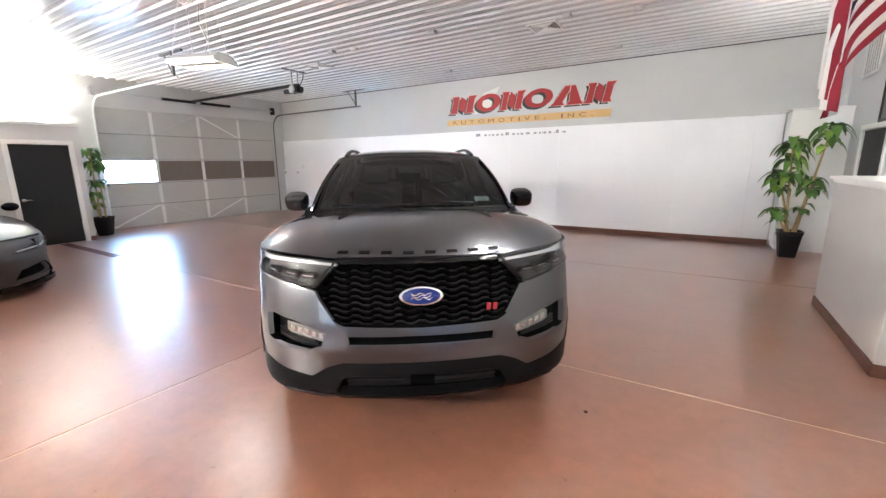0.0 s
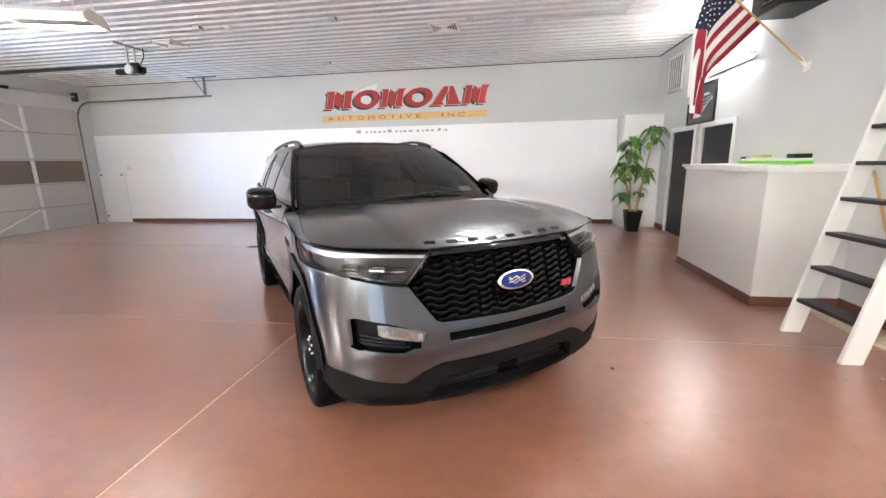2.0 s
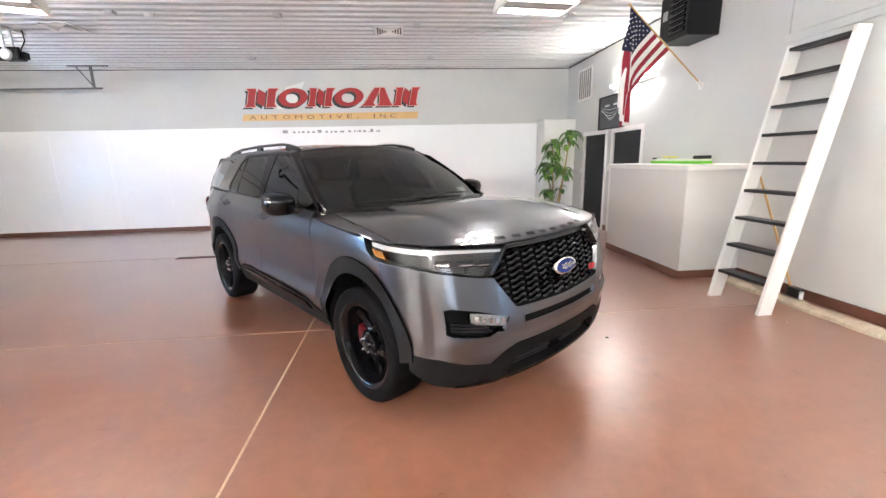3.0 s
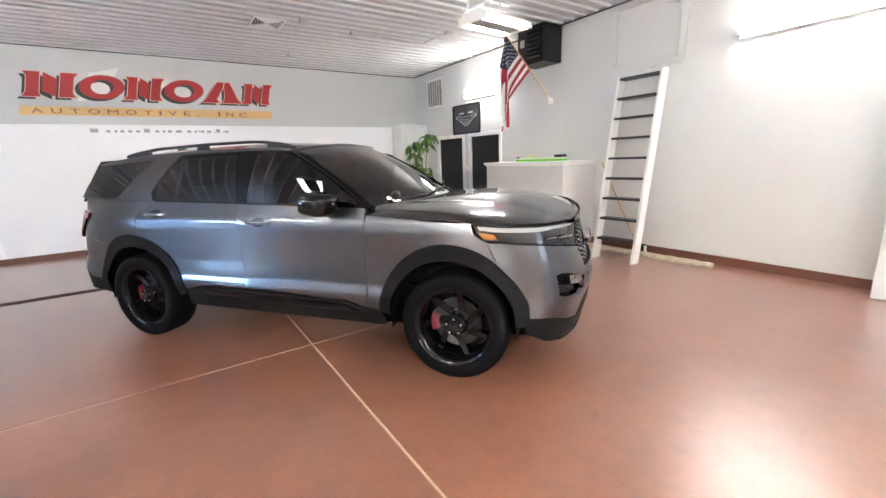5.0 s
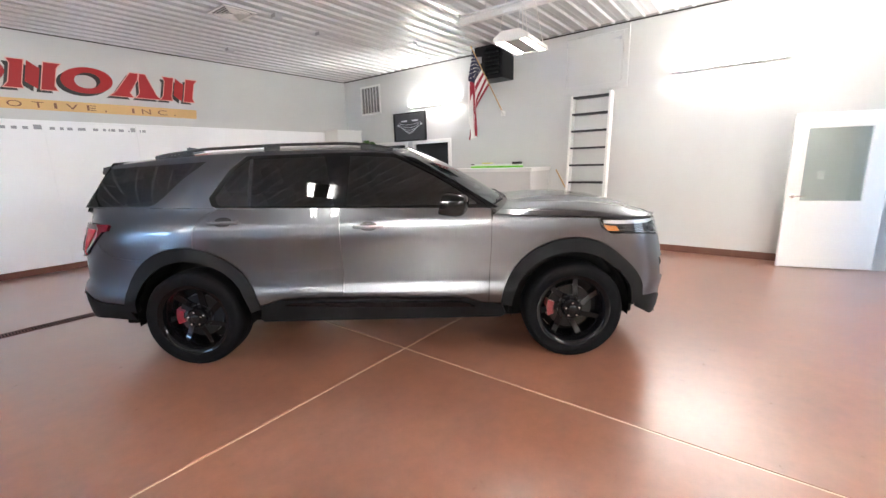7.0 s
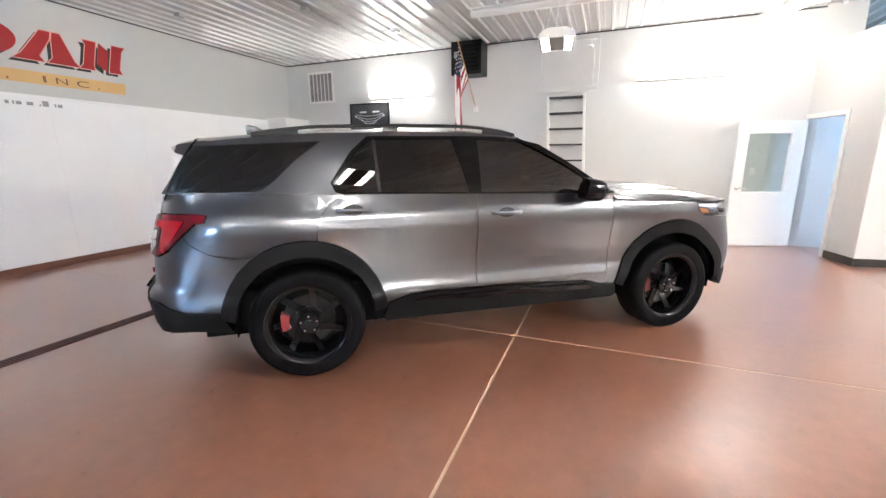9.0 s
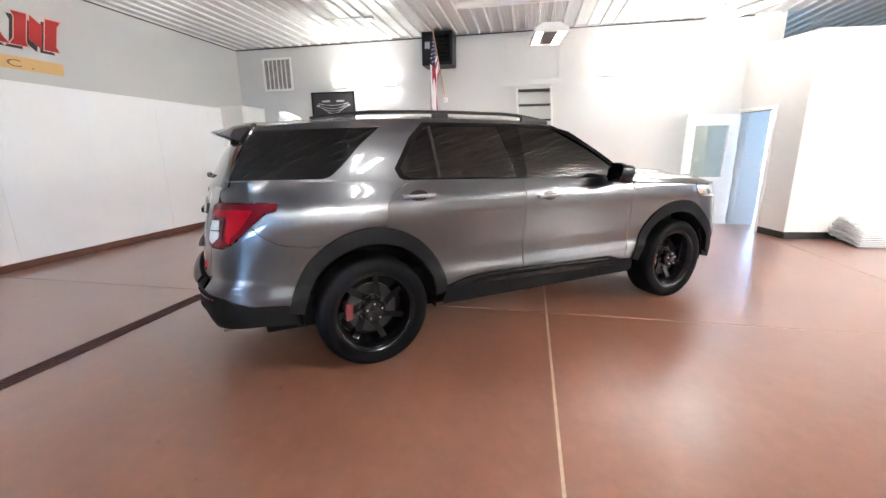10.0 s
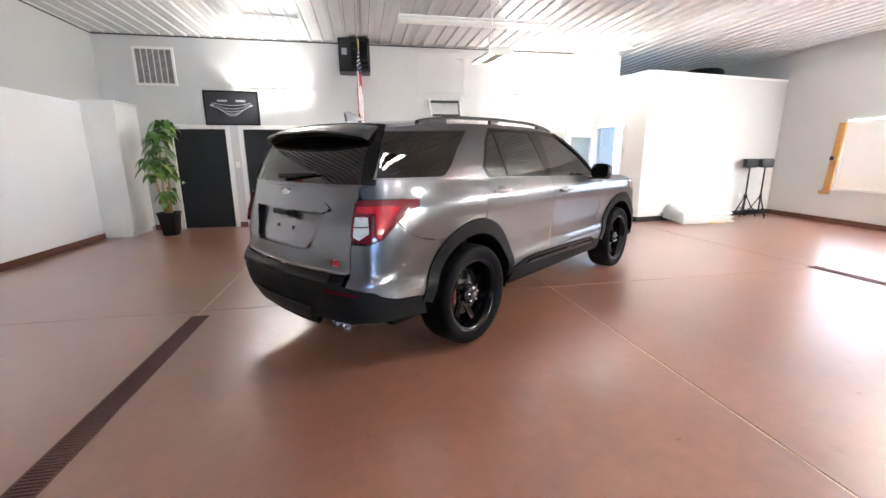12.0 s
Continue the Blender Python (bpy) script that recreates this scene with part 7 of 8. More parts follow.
for zz, hw, sag, th in ((0.30, 0.33, 0.10, 0.010), (0.34, 0.30, 0.07, 0.008), (0.26, 0.26, 0.12, 0.012), (0.40, 0.36, 0.05, 0.008), (0.22, 0.18, 0.10, 0.010)):
    pts = [(PW / 2 + hw * u, -0.016, zz + sag * (u * u - 0.4)) for u in np.linspace(-1, 1, 13)]
    bm_tube(bm, pts, th * 0.6, n=4)
for sx in (-1, 1):
    bm_box(bm, PW / 2 + sx * 0.17 - 0.09, -0.016, 0.45, PW / 2 + sx * 0.17 + 0.09, -0.0125, 0.485)
    bm_box(bm, PW / 2 + sx * 0.36 - 0.03, -0.016, 0.36, PW / 2 + sx * 0.36 + 0.03, -0.0125, 0.40)
part("shapes", bm, M_SILVERINK, pic)

# return-air grille
rg = thing("wall_vent", "white framed return-air grille with dark bays", "vent", pose(XE - 0.002, 9.29, 2.80, 0, 0, -90))
part("frame", boxes((0, -0.02, 0, 0.71, 0, 0.045), (0, -0.02, 0.645, 0.71, 0, 0.69), (0, -0.02, 0.045, 0.045, 0, 0.645), (0.665, -0.02, 0.045, 0.71, 0, 0.645), bevel=0.003), M_TRIM, rg)
part("backing", boxes((0.045, -0.004, 0.045, 0.665, 0, 0.645)), surface("vent_dark", (0.16, 0.15, 0.14), 0.7, var=0.1), rg)
for k in range(1, 6):
    x = 0.045 + 0.62 * k / 6
    part("divider", boxes((x - 0.007, -0.018, 0.046, x + 0.007, -0.004, 0.644)), M_TRIM, rg)
for k in range(30):
    z = 0.055 + 0.0196 * k
    part("louvre", boxes((0.046, -0.012, z, 0.664, -0.0045, z + 0.004)), M_GALV, rg)

# black loudspeaker-like unit heater
uh = thing("unit_heater", "black louvred unit heater fixed high on the wall", "heater", pose(1.94, 4.90, 3.08))
part("cabinet", boxes((0.02, 0, 0, XE - 1.943, 0.60, 0.60), bevel=0.012), M_BLACK, uh)
part("face", boxes((0.0, 0.0, 0.0, 0.02, 0.60, 0.60), bevel=0.004), M_BLACK, uh)
for k in range(7):
    bm = bmesh.new()
    bm_box(bm, -0.018, 0.05, -0.028, 0.0, 0.36, 0.028, m=pose(-0.004, 0, 0.09 + 0.072 * k, 0, 22, 0))
    part("louvre", bm, M_BLACKGLOSS, uh)
part("label", boxes((-0.004, 0.44, 0.30, 0.0, 0.54, 0.42)), M_GREY_INK, uh)
part("bracket", boxes((0.20, 0.27, 0.60, 0.24, 0.33, ZC - 3.08 - 0.01)), M_GALV, uh)

# roof hatch above the ladder
ha = thing("wall_hatch", "closed white wall hatch with a lever handle", "hatch", pose(XE - 0.002, 3.92, 2.70, 0, 0, -90))
HW, HH = 1.12, 0.97
part("casing", boxes((0, -0.022, 0, HW, 0, 0.09), (0, -0.022, HH - 0.09, HW, 0, HH), (0, -0.022, 0.09, 0.09, 0, HH - 0.09), (HW - 0.09, -0.022, 0.09, HW, 0, HH - 0.09), bevel=0.004), M_WALL, ha)
part("leaf", boxes((0.095, -0.014, 0.095, HW - 0.095, 0, HH - 0.095), bevel=0.003), M_WALL, ha)
bm = bmesh.new()
bm_lathe(bm, [(0.03, -0.014), (0.03, -0.024), (0.012, -0.028), (0.012, -0.055), (0.0, -0.056)], n=16, axis="Y", centre=(HW - 0.15, 0, HH - 0.20))
bm_tube(bm, [(HW - 0.15, -0.05, HH - 0.20), (HW - 0.25, -0.052, HH - 0.205)], 0.009, n=8)
part("handle", bm, M_GALV, ha, smooth=40)
for z in (0.22, 0.75):
    part("hinge", boxes((0.082, -0.028, z, 0.10, -0.0225, z + 0.08)), M_GALV, ha)

# ladder with black treads
ld = thing("ladder", "white wooden ladder with black treads leaning on the wall", "ladder")
f0, f1 = Vector((1.575, 3.47, 0)), Vector((1.61, 2.87, 0))
t0, t1 = Vector((2.315, 3.67, 2.63)), Vector((2.315, 3.02, 2.65))
for a, b in ((f0, t0), (f1, t1)):
    bm = bmesh.new()
    ring = []
    for p in (a, b):
        ring.append([bm.verts.new(p + Vector((dx, dy, 0))) for dx, dy in ((-0.075, -0.02), (0.075, -0.02), (0.075, 0.02), (-0.075, 0.02))])
    for k in range(4):
        bm.faces.new((ring[0][k], ring[0][(k + 1) % 4], ring[1][(k + 1) % 4], ring[1][k]))
    bm.faces.new(ring[0])
    bm.faces.new(ring[1])
    bmesh.ops.bevel(bm, geom=bm.edges[:], offset=0.004, segments=2, affect="EDGES")
    part("rail", bm, M_TRIM, ld)
for k in range(9):
    u = (0.29 + 0.285 * k) / 2.63
    p, q = f0.lerp(t0, u), f1.lerp(t1, u)
    bm = bmesh.new()
    bm_box(bm, -0.075, 0.021, -0.016, 0.075, (p - q).length - 0.021, 0.016, bevel=0.004)
    d = (p - q)
    bmesh.ops.transform(bm, matrix=Matrix.Translation(q) @ Matrix.Rotation(math.atan2(-d.x, d.y), 4, "Z"), verts=bm.verts)
    part("tread", bm, M_TREAD, ld, "worn black tread")

# driftwood plank, broom and bits by the ladder
def rough_plank():
    bm = bmesh.new()
    a, b = Vector((2.10, 4.05, 0)), Vector((2.16, 2.12, 0))
    rows, n = [], 40
    d = (b - a).normalized()
    s = Vector((-d.y, d.x, 0))
    for k in range(n + 1):
        u = k / n
        p = a.lerp(b, u)
        w = 0.075 + 0.02 * noise.noise(Vector((k * 0.35, 0, 0))) + 0.03 * max(0, u - 0.75) * 2
        w *= 1 if u < 0.95 else 0.75
        off = 0.02 * noise.noise(Vector((k * 0.22, 5, 0)))
        h = 0.05 + 0.012 * noise.noise(Vector((k * 0.5, 9, 0))) * (1 + u)
        rows.append([bm.verts.new(p + s * (off + w * x) + Vector((0, 0, z))) for x, z in ((-1, 0.0), (-0.95, h * 0.6), (-0.5, h), (0.1, h * 0.9 + 0.01 * noise.noise(Vector((k * 0.7, 3, 0)))), (0.7, h), (1, h * 0.5), (1.02, 0.0))])
    for r0, r1 in zip(rows, rows[1:]):
        for k in range(6):
            bm.faces.new((r0[k], r0[k + 1], r1[k + 1], r1[k]))
        bm.faces.new((r0[6], r0[0], r1[0], r1[6]))
    bm.faces.new(rows[0])
    bm.faces.new(rows[-1])
    return bm


solid("driftwood_plank", rough_plank(), surface("weathered_wood", (0.52, 0.44, 0.33), 0.75, var=0.3, scale=3, fine=30, bump=0.6, stretch=(1, 6, 1), dist=0.006), "weathered split plank lying on the floor by the wall", "plank", smooth=35)
br = thing("broom", "long wooden broom leaning behind the ladder", "broom")
bm = bmesh.new()
bm_tube(bm, [(2.24, 3.20, 0.10), (2.37, 3.98, 1.36)], 0.013, n=8)
part("handle", bm, M_WOOD, br, smooth=50)
bm = bmesh.new()
bm_box(bm, -0.03, -0.06, 0.0, 0.03, 0.09, 0.10, bevel=0.012, m=pose(2.23, 3.14, 0.055))
part("head", bm, M_BLACK, br, smooth=40)
bm = bmesh.new()
bm_tube(bm, [(2.20, 3.06, 0.06), (2.20, 3.06, 0.14)], 0.02, n=10)
solid("bottle", bm, M_WHITELENS, "small white bottle standing on the plank", "bottle", smooth=40)
for x, y, r in ((1.66, 2.66, 0.010), (-0.12, 2.60, 0.016)):
    bm = bmesh.new()
    bmesh.ops.create_icosphere(bm, subdivisions=1, radius=r)
    for v in bm.verts:
        v.co.z *= 0.35
    bmesh.ops.translate(bm, verts=bm.verts, vec=(x, y, r * 0.3))
    solid("paper_scrap", bm, M_TRIM if x > 0 else M_BLACK, "tiny scrap lying on the floor", "scrap", group="scraps")

# wall switch and thermostat
for x, y, z, nm, lab in ((XE, 8.95, 1.22, "wall_switch", "white wall switch beside the black door"), (XE, 7.66, 1.30, "wall_switch", "white wall switch between the black doors"), (XE, 0.25, 1.24, "thermostat", "white thermostat on the grey wall")):
    t = thing(nm, lab, "switch", pose(x - 0.001, y, z))
    part("plate", boxes((-0.008, -0.04, -0.06, 0, 0.04, 0.06), bevel=0.003), M_TRIM, t)
    part("toggle", boxes((-0.016, -0.012, -0.02, -0.0085, 0.012, 0.02), bevel=0.003), M_TRIM, t)

# ---- flag ----
def build_flag():
    base, tip = Vector((XE - 0.05, 5.13, 2.53)), Vector((1.25, 5.12, 3.50))
    t = thing("flag", "striped red and white flag with starred blue corner on slanted pole", "flag")
    bm = bmesh.new()
    bm_tube(bm, [base, tip], 0.011, n=10)
    part("pole", bm, M_WOOD, t, smooth=50)
    bm = bmesh.new()
    bmesh.ops.create_uvsphere(bm, u_segments=12, v_segments=8, radius=0.018, matrix=Matrix.Translation(tip))
    part("finial", bm, M_GOLD, t, smooth=60)
    bm = bmesh.new()
    bm_box(bm, -0.012, -0.05, -0.05, 0.0, 0.05, 0.05, bevel=0.004)
    bm_tube(bm, [(-0.005, 0, 0), (-0.08, 0.012, 0.095)], 0.02, n=10)
    bmesh.ops.transform(bm, matrix=Matrix.Translation((XE - 0.002, 5.13, 2.48)), verts=bm.verts)
    part("bracket", bm, M_TRIM, t, smooth=40)
    hoist0, hoist1 = 0.985, 0.44
    fly = 1.24

    def cloth(h, f):
        """h: 0 at the pole's tip end of the hoist, 1 at its lower end; f: 0 at the pole, 1 at the fly."""
        p = base.lerp(tip, hoist0 + (hoist1 - hoist0) * h)
        gx = 1.27 + 0.05 * h
        slant = 1.42 * (p.x - gx)               # from the pole down to where the cloth hangs free
        s = fly * f
        a = 0.5 * (s + slant - math.sqrt((s - slant) ** 2 + 0.02)) if slant > 0.02 else 0.0
        a = max(0.0, a)
        hang = s - a
        x = p.x - 0.705 * a
        z = p.z - 0.71 * a - hang
        w = min(1.0, hang / 0.5)
        fold = (0.026 * math.sin(h * 14) * min(1, 3 * f) + (0.045 * math.sin(h * 21 + 0.8 * f) + 0.018 * math.sin(h * 33 + 2)) * w)
        return Vector((x + 0.058 * w * math.cos(h * 21 + 0.8) - 0.04 * w, p.y + fold, z))
    mats = {"red": surface("red_flag_cloth", (0.28, 0.012, 0.030), 0.8, var=0.12, scale=10, fine=200, bump=0.2), "white": surface("white_flag_cloth", (0.74, 0.72, 0.70), 0.8, var=0.06, scale=10, fine=200, bump=0.2),
            "blue": surface("blue_flag_cloth", (0.008, 0.011, 0.040), 0.8, var=0.15, scale=10, fine=200, bump=0.2)}
    def patch(name, h0, h1, f0, f1, mat, nh, nf):
        bm = bmesh.new()
        g = [[bm.verts.new(cloth(h0 + (h1 - h0) * i / nh, f0 + (f1 - f0) * j / nf)) for j in range(nf + 1)] for i in range(nh + 1)]
        for i in range(nh):
            for j in range(nf):
                bm.faces.new((g[i][j], g[i + 1][j], g[i + 1][j + 1], g[i][j + 1])).smooth = True
        return part(name, bm, mat, t)
    for k in range(13):
        patch("stripe", k / 13, (k + 1) / 13, 0.40 if k < 7 else 0.0, 1.0, mats["red" if k % 2 == 0 else "white"], 4, 40)
    can = patch("canton", 0, 7 / 13, 0.0, 0.40, mats["blue"], 24, 20)
    bm = bmesh.new()
    for r in range(9):
        for c in range(6 if r % 2 == 0 else 5):
            h, f = (7 / 13) * (r + 1) / 10, 0.40 * (c + (0.75 if r % 2 == 0 else 1.25)) / 6.6
            p = cloth(h, f)
            n = (cloth(h + 0.01, f) - cloth(h - 0.01, f)).cross(cloth(h, f + 0.01) - cloth(h, f - 0.01)).normalized()
            u = (cloth(h + 0.01, f) - p).normalized()
            w = n.cross(u)
            for s in (1, -1):
                pts = []
                for i in range(10):
                    rr = 0.014 if i % 2 == 0 else 0.006
                    a = 2 * math.pi * i / 10
                    pts.append(bm.verts.new(p + n * 0.003 * s + u * rr * math.cos(a) + w * rr * math.sin(a)))
                bm.faces.new(pts)
    part("stars", bm, mats["white"], can, "small white stars", kind="stuff")


build_flag()

# ---- potted plants ----
M_LEAF = surface("corn_plant_leaf", (0.075, 0.18, 0.028), 0.42, var=0.25, scale=8, fine=40, bump=0.1, island=0.35, spec=0.5)
M_LEAF2 = surface("young_leaf", (0.20, 0.34, 0.05), 0.42, var=0.2, scale=8, fine=40, bump=0.1, island=0.3)
M_CANE = surface("cane_bark", (0.42, 0.30, 0.13), 0.7, var=0.25, scale=5, fine=60, bump=0.4, stretch=(1, 1, 4))
M_SOIL = surface("potting_soil", (0.03, 0.02, 0.014), 0.9, var=0.4, scale=20, fine=120, bump=1.0, dist=0.01)


def corn_plant(m, seed, label, canes):
    rng = random.Random(seed)
    t = thing("potted_plant", label, "plant", m, "potted plants")
    bm = bmesh.new()
    lo, hi, h = 0.115, 0.185, 0.44
    rings = []
    for r, z in ((lo, 0.0), (lo + 0.01, 0.02), (hi - 0.012, h - 0.03), (hi, h - 0.02), (hi, h), (hi - 0.02, h), (hi - 0.03, h - 0.06)):
        ring = []
        for k in range(32):
            a = 2 * math.pi * k / 32
            sq = 1 / max(abs(math.cos(a)), abs(math.sin(a))) ** 0.75
            ring.append(bm.verts.new((r * sq * math.cos(a) * 0.95, r * sq * math.sin(a) * 0.95, z)))
        rings.append(ring)
    for r0, r1 in zip(rings, rings[1:]):
        for k in range(32):
            bm.faces.new((r0[k], r0[(k + 1) % 32], r1[(k + 1) % 32], r1[k]))
    bm.faces.new(list(reversed(rings[0])))
    part("pot", bm, M_BLACK, t, "tapered black square pot", smooth=40)
    bm = bmesh.new()
    bm_lathe(bm, [(0.19, h - 0.06), (0.10, h - 0.05), (0.0, h - 0.045)], n=20)
    part("soil", bm, M_SOIL, t)
    for (x, y, lx, ly, top, tufts) in canes:
        bm = bmesh.new()
        pts = [Vector((x + (lx - x) * u, y + (ly - y) * u, h - 0.06 + (top - h + 0.06) * u)) for u in np.linspace(0, 1, 8)]
        bm_tube(bm, pts, [0.020 - 0.006 * k / 7 for k in range(8)], n=8)
        cane = part("cane", bm, M_CANE, t, smooth=50)
        for (u, size, count) in tufts:
            base = pts[0].lerp(pts[-1], u)
            for k in range(count):
                a = 2.399 * k + rng.uniform(-0.4, 0.4)
                out = size * rng.uniform(0.75, 1.15)
                rise = rng.uniform(0.10, 0.75) * (1.0 - 0.5 * k / count)
                wide = rng.uniform(0.046, 0.075)
                bm = bmesh.new()
                rows, n = [], 9
                start = base + Vector((0, 0, rng.uniform(-0.10, 0.06) * size * 3))
                d = Vector((math.cos(a), math.sin(a), 0))
                s = Vector((-d.y, d.x, 0))
                twist = rng.uniform(-0.35, 0.35)
                for i in range(n + 1):
                    v = i / n
                    p = start + d * (out * (v * 0.95 - 0.12 * v * v)) + Vector((0, 0, out * (rise * 1.9 * v - (rise * 1.5 + 0.62) * v * v)))
                    w = wide * (math.sin(math.pi * min(1, 0.10 + 0.90 * v)) ** 0.7) if i < n else 0.002
                    up = Vector((0, 0, 1))
                    side = (s + up * twist * v).normalized()
                    rows.append([bm.verts.new(p - side * w + up * 0.010 * (1 if 0 < i < n else 0)), bm.verts.new(p - up * 0.004), bm.verts.new(p + side * w + up * 0.010 * (1 if 0 < i < n else 0))])
                for r0, r1 in zip(rows, rows[1:]):
                    for j in range(2):
                        bm.faces.new((r0[j], r0[j + 1], r1[j + 1], r1[j])).smooth = True
                part("leaf", bm, M_LEAF2 if k >= count - 2 or rng.random() < 0.12 else M_LEAF, cane)
    return t


corn_plant(pose(1.74, 8.80, 0, 0, 0, 0), 3, "corn plant with drooping green leaves in a black pot", [
    (-0.05, 0.02, -0.14, -0.05, 1.82, ((1.0, 0.34, 16), (0.86, 0.32, 12), (0.70, 0.30, 10))),
    (0.06, -0.03, 0.30, 0.00, 2.06, ((1.0, 0.34, 16), (0.88, 0.28, 8), (0.52, 0.26, 9))),
    (0.00, 0.06, -0.24, 0.06, 1.36, ((1.0, 0.32, 14), (0.80, 0.26, 8))),
    (-0.04, -0.05, -0.24, -0.10, 0.78, ((1.0, 0.26, 10), (0.7, 0.20, 5))),
    (0.03, 0.03, 0.16, -0.04, 1.16, ((1.0, 0.28, 10), (0.55, 0.20, 5)))])
corn_plant(pose(-11.50, 4.10, 0, 0, 0, 130), 8, "corn plant in a black pot by the garage door", [
    (-0.04, 0.02, -0.16, -0.05, 1.92, ((1.0, 0.32, 16), (0.84, 0.28, 12), (0.55, 0.24, 8))),
    (0.05, -0.03, 0.16, 0.03, 1.62, ((1.0, 0.30, 14), (0.7, 0.24, 8))),
    (0.0, 0.06, -0.06, 0.10, 0.95, ((1.0, 0.28, 12), (0.6, 0.2, 6)))])

# ---- floor drains ----


def drain(x0, x1, y, w=0.13):
    t = thing("floor_drain", "long rusty iron trench grate set in the floor", "drain", pose(0, 0, 0), "floor drains")
    part("rim", boxes((x0, y - w / 2 - 0.012, 0.0005, x1, y - w / 2, 0.005), (x0, y + w / 2, 0.0005, x1, y + w / 2 + 0.012, 0.005)), M_IRON, t)
    part("channel", boxes((x0, y - w / 2, 0.0004, x1, y + w / 2, 0.0012)), M_BLACKMATT, t)
    x, mesh = x0 + 0.004, None
    while x < x1 - 0.012:
        if mesh is None:
            o = part("bar", boxes((0, -w / 2 + 0.002, 0.0014, 0.013, w / 2 - 0.002, 0.007)), M_IRON, t)
            mesh = o.data
        else:
            o = new("bar", mesh)
            o.parent = t
        o.location = (x, y, 0)
        x += 0.0235
    return t


drain(-5.75, -2.93, 6.70)
drain(-5.60, -2.72, -0.53)
drain(-11.2, -8.45, 3.16)

# ---- office side ----
for (x, y, top, spin) in ((1.22, -3.62, 1.24, 0), (1.06, -3.86, 1.24, 40)):
    t = thing("speaker_stand", "black tripod speaker stand in the corner", "stand", pose(x, y, 0, 0, 0, spin), "speaker stands")
    bm = bmesh.new()
    bm_tube(bm, [(0, 0, 0.12), (0, 0, top - 0.12)], 0.017, n=10)
    part("pole", bm, M_BLACK, t, smooth=40)
    part("collar", boxes((-0.03, -0.03, 0.42, 0.03, 0.03, 0.52), bevel=0.01), M_BLACK, t)
    for k in range(3):
        a = 2 * math.pi * k / 3
        bm = bmesh.new()
        bm_tube(bm, [(0.02 * math.cos(a), 0.02 * math.sin(a), 0.47), (0.26 * math.cos(a), 0.26 * math.sin(a), 0.012)], 0.011, n=8)
        leg = part("leg", bm, M_BLACK, t, smooth=40)
        bm = bmesh.new()
        bm_tube(bm, [(0.02 * math.cos(a), 0.02 * math.sin(a), 0.16), (0.15 * math.cos(a), 0.15 * math.sin(a), 0.215)], 0.007, n=6)
        part("brace", bm, M_BLACK, t, smooth=40)
    sp = thing("loudspeaker", "small black loudspeaker lying on its stand", "loudspeaker", pose(x, y, top - 0.10, 0, 0, -28), "loudspeakers")
    part("cabinet", boxes((-0.11, -0.12, 0.0, 0.11, 0.12, 0.20), bevel=0.03), M_BLACK, sp)
    part("grille", boxes((-0.085, -0.128, 0.02, 0.085, -0.1205, 0.18), bevel=0.003), M_BLACKMATT, sp)
    bm = bmesh.new()
    bm_lathe(bm, [(0.025, -0.02), (0.025, 0.0), (0.0, 0.0)], n=14, centre=(0, 0, 0))
    part("socket", bm, M_BLACK, sp)

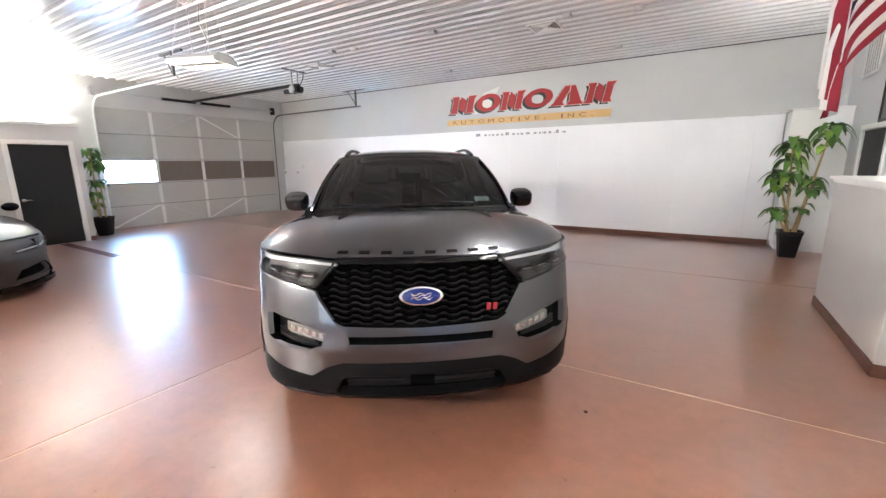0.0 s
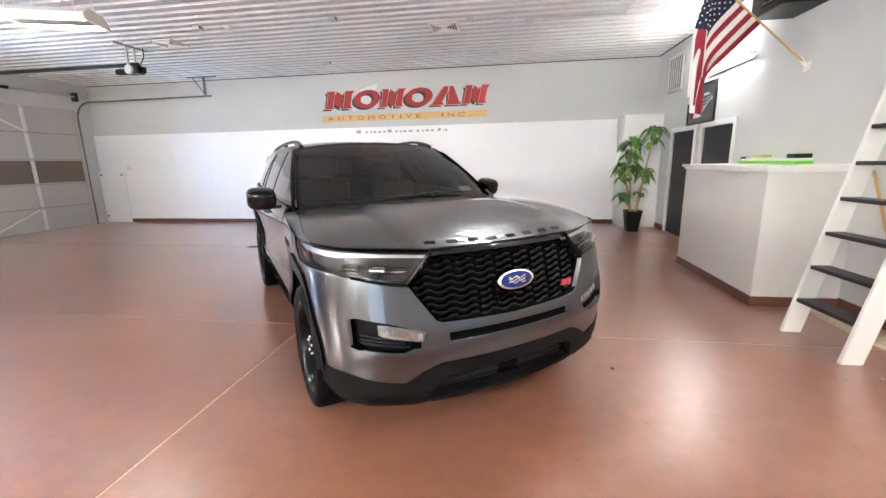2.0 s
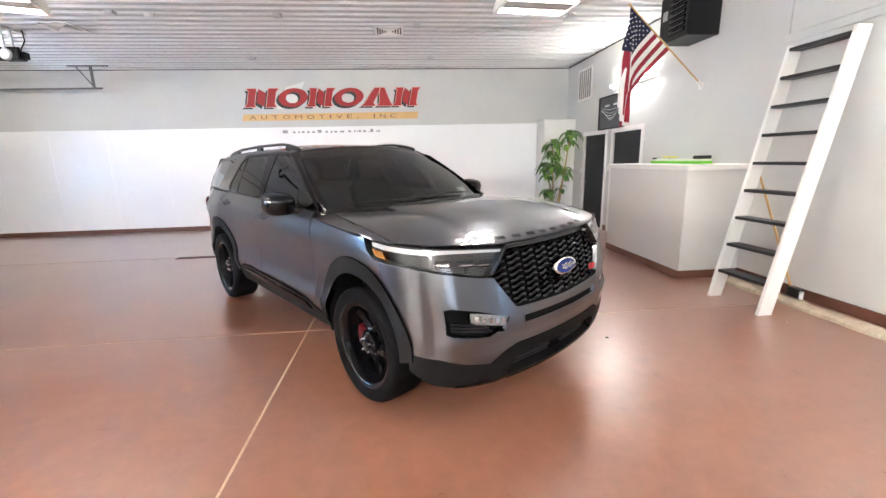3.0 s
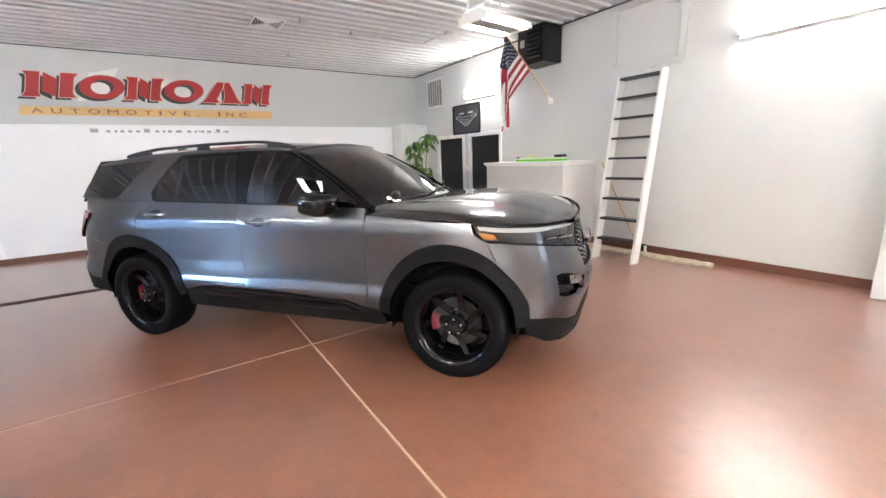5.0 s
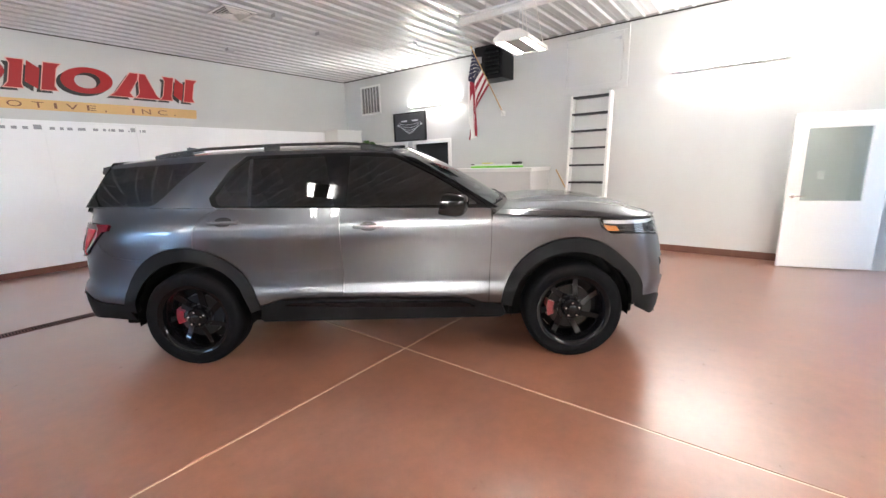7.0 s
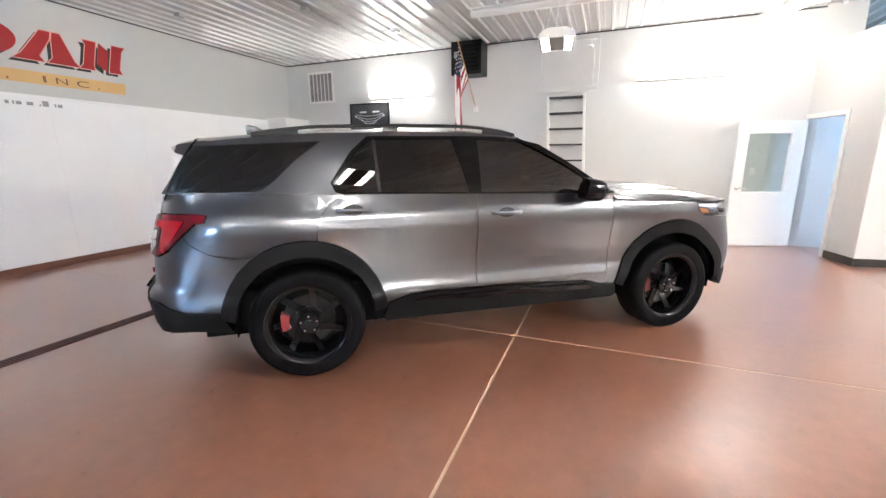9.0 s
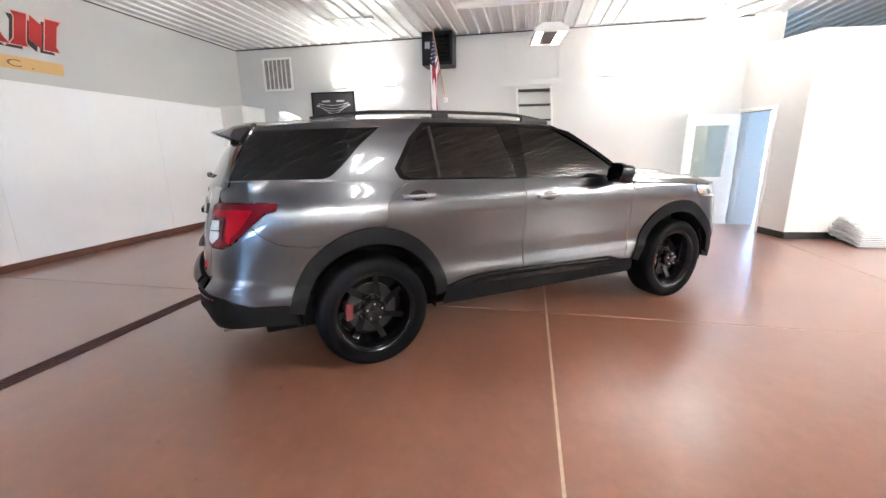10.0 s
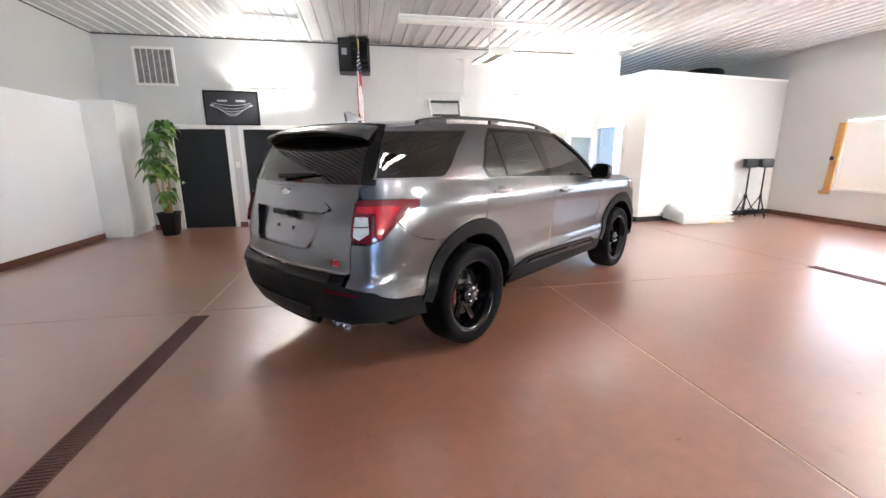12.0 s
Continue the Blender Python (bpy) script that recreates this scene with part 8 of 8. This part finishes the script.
# stack of white ribbed sheets against the office wall
M_SHEET = surface("white_coated_sheet", (0.62, 0.62, 0.61), 0.35, var=0.04, scale=3)
M_FOAM = surface("yellow_foam_edge", (0.68, 0.52, 0.24), 0.7, var=0.15)
pm = along(Vector((0.52, -1.52, 0)), Vector((0.66, -2.85, 0)))
for k in range(8):
    zc = 0.012 + 0.024 * k
    bm = bmesh.new()
    prof, u = [], 0.0
    wd = 0.62
    while u < wd - 0.02:
        prof += [(u, 0.0), (u + 0.07, 0.0), (u + 0.082, 0.014), (u + 0.112, 0.014)]
        u += 0.124
    lo = [bm.verts.new((x, v, h)) for x in (0.0, 1.34) for v, h in prof]
    n = len(prof)
    top = [bm.verts.new(v.co + Vector((0, 0, 0.012))) for v in lo]
    for layer, flipd in ((lo, True), (top, False)):
        for i in range(n - 1):
            f = (layer[i], layer[i + 1], layer[n + i + 1], layer[n + i])
            bm.faces.new(f if not flipd else f[::-1])
    for i in range(n - 1):
        bm.faces.new((lo[i], lo[i + 1], top[i + 1], top[i]))
        bm.faces.new((lo[n + i], top[n + i], top[n + i + 1], lo[n + i + 1]))
    bm.faces.new((lo[0], top[0], top[n], lo[n]))
    bm.faces.new((lo[n - 1], lo[2 * n - 1], top[2 * n - 1], top[n - 1]))
    solid("ribbed_sheet", bm, M_SHEET, "white ribbed sheet in a low stack on the floor", "sheet", m=pm @ pose(-0.02 * (7 - k) + 0.02 * (k % 2), 0.02 * k, zc, 7 + 1.7 * k, 0, 1.6 * (k % 3) - 2.5), group="stacked sheets")
solid("foam_strip", boxes((0.55, 0.02, 0.0, 1.25, 0.07, 0.03), bevel=0.006), M_FOAM, "yellow foam strip under the stacked sheets", "strip", m=pm @ pose(0, -0.06, 0))
# dark covered tyre lying on the office roof
bm = bmesh.new()
ringc = [(0.30 * math.cos(a), 0.30 * math.sin(a), 0) for a in np.linspace(0, 2 * math.pi, 40, endpoint=False)]
bm_tube(bm, ringc, 0.115, n=14, closed=True)
solid("tyre", bm, M_TYRE, "black tyre lying on top of the office box", "tyre", m=pose(1.75, -2.55, ZO + 0.10), smooth=60)
solid("sensor", boxes((0.20, -0.02, 2.90, 0.25, -0.001, 3.0), bevel=0.004), M_TRIM, "small white sensor high on the office wall", "sensor", m=lw)
for u in (1.55, 3.05):
    solid("outlet", boxes((u - 0.035, -0.008, 0.42 if u > 2 else 1.15, u + 0.035, -0.001, 0.54 if u > 2 else 1.27), bevel=0.002), M_TRIM, "white wall plate on the office wall", "outlet", m=lw, group="wall plates")
# varnished board with a black catch beside the window
wb = thing("wooden_board", "varnished wooden board with a black catch beside the window", "board", SW @ pose(1.34, 0, 0.60, 0, 0, 0))
bm = bmesh.new()
bm_box(bm, 0.0, -0.045, 0.06, 0.15, -0.004, 1.46, bevel=0.006, m=pose(0, 0, 0, 0, 4, 0))
part("board", bm, M_OAK, wb)
part("foot", boxes((-0.06, -0.07, 0.0, 0.14, -0.002, 0.06), bevel=0.015), M_OAK, wb)
part("catch", boxes((0.06, -0.075, 0.70, 0.13, -0.046, 0.78), bevel=0.012), M_BLACK, wb)
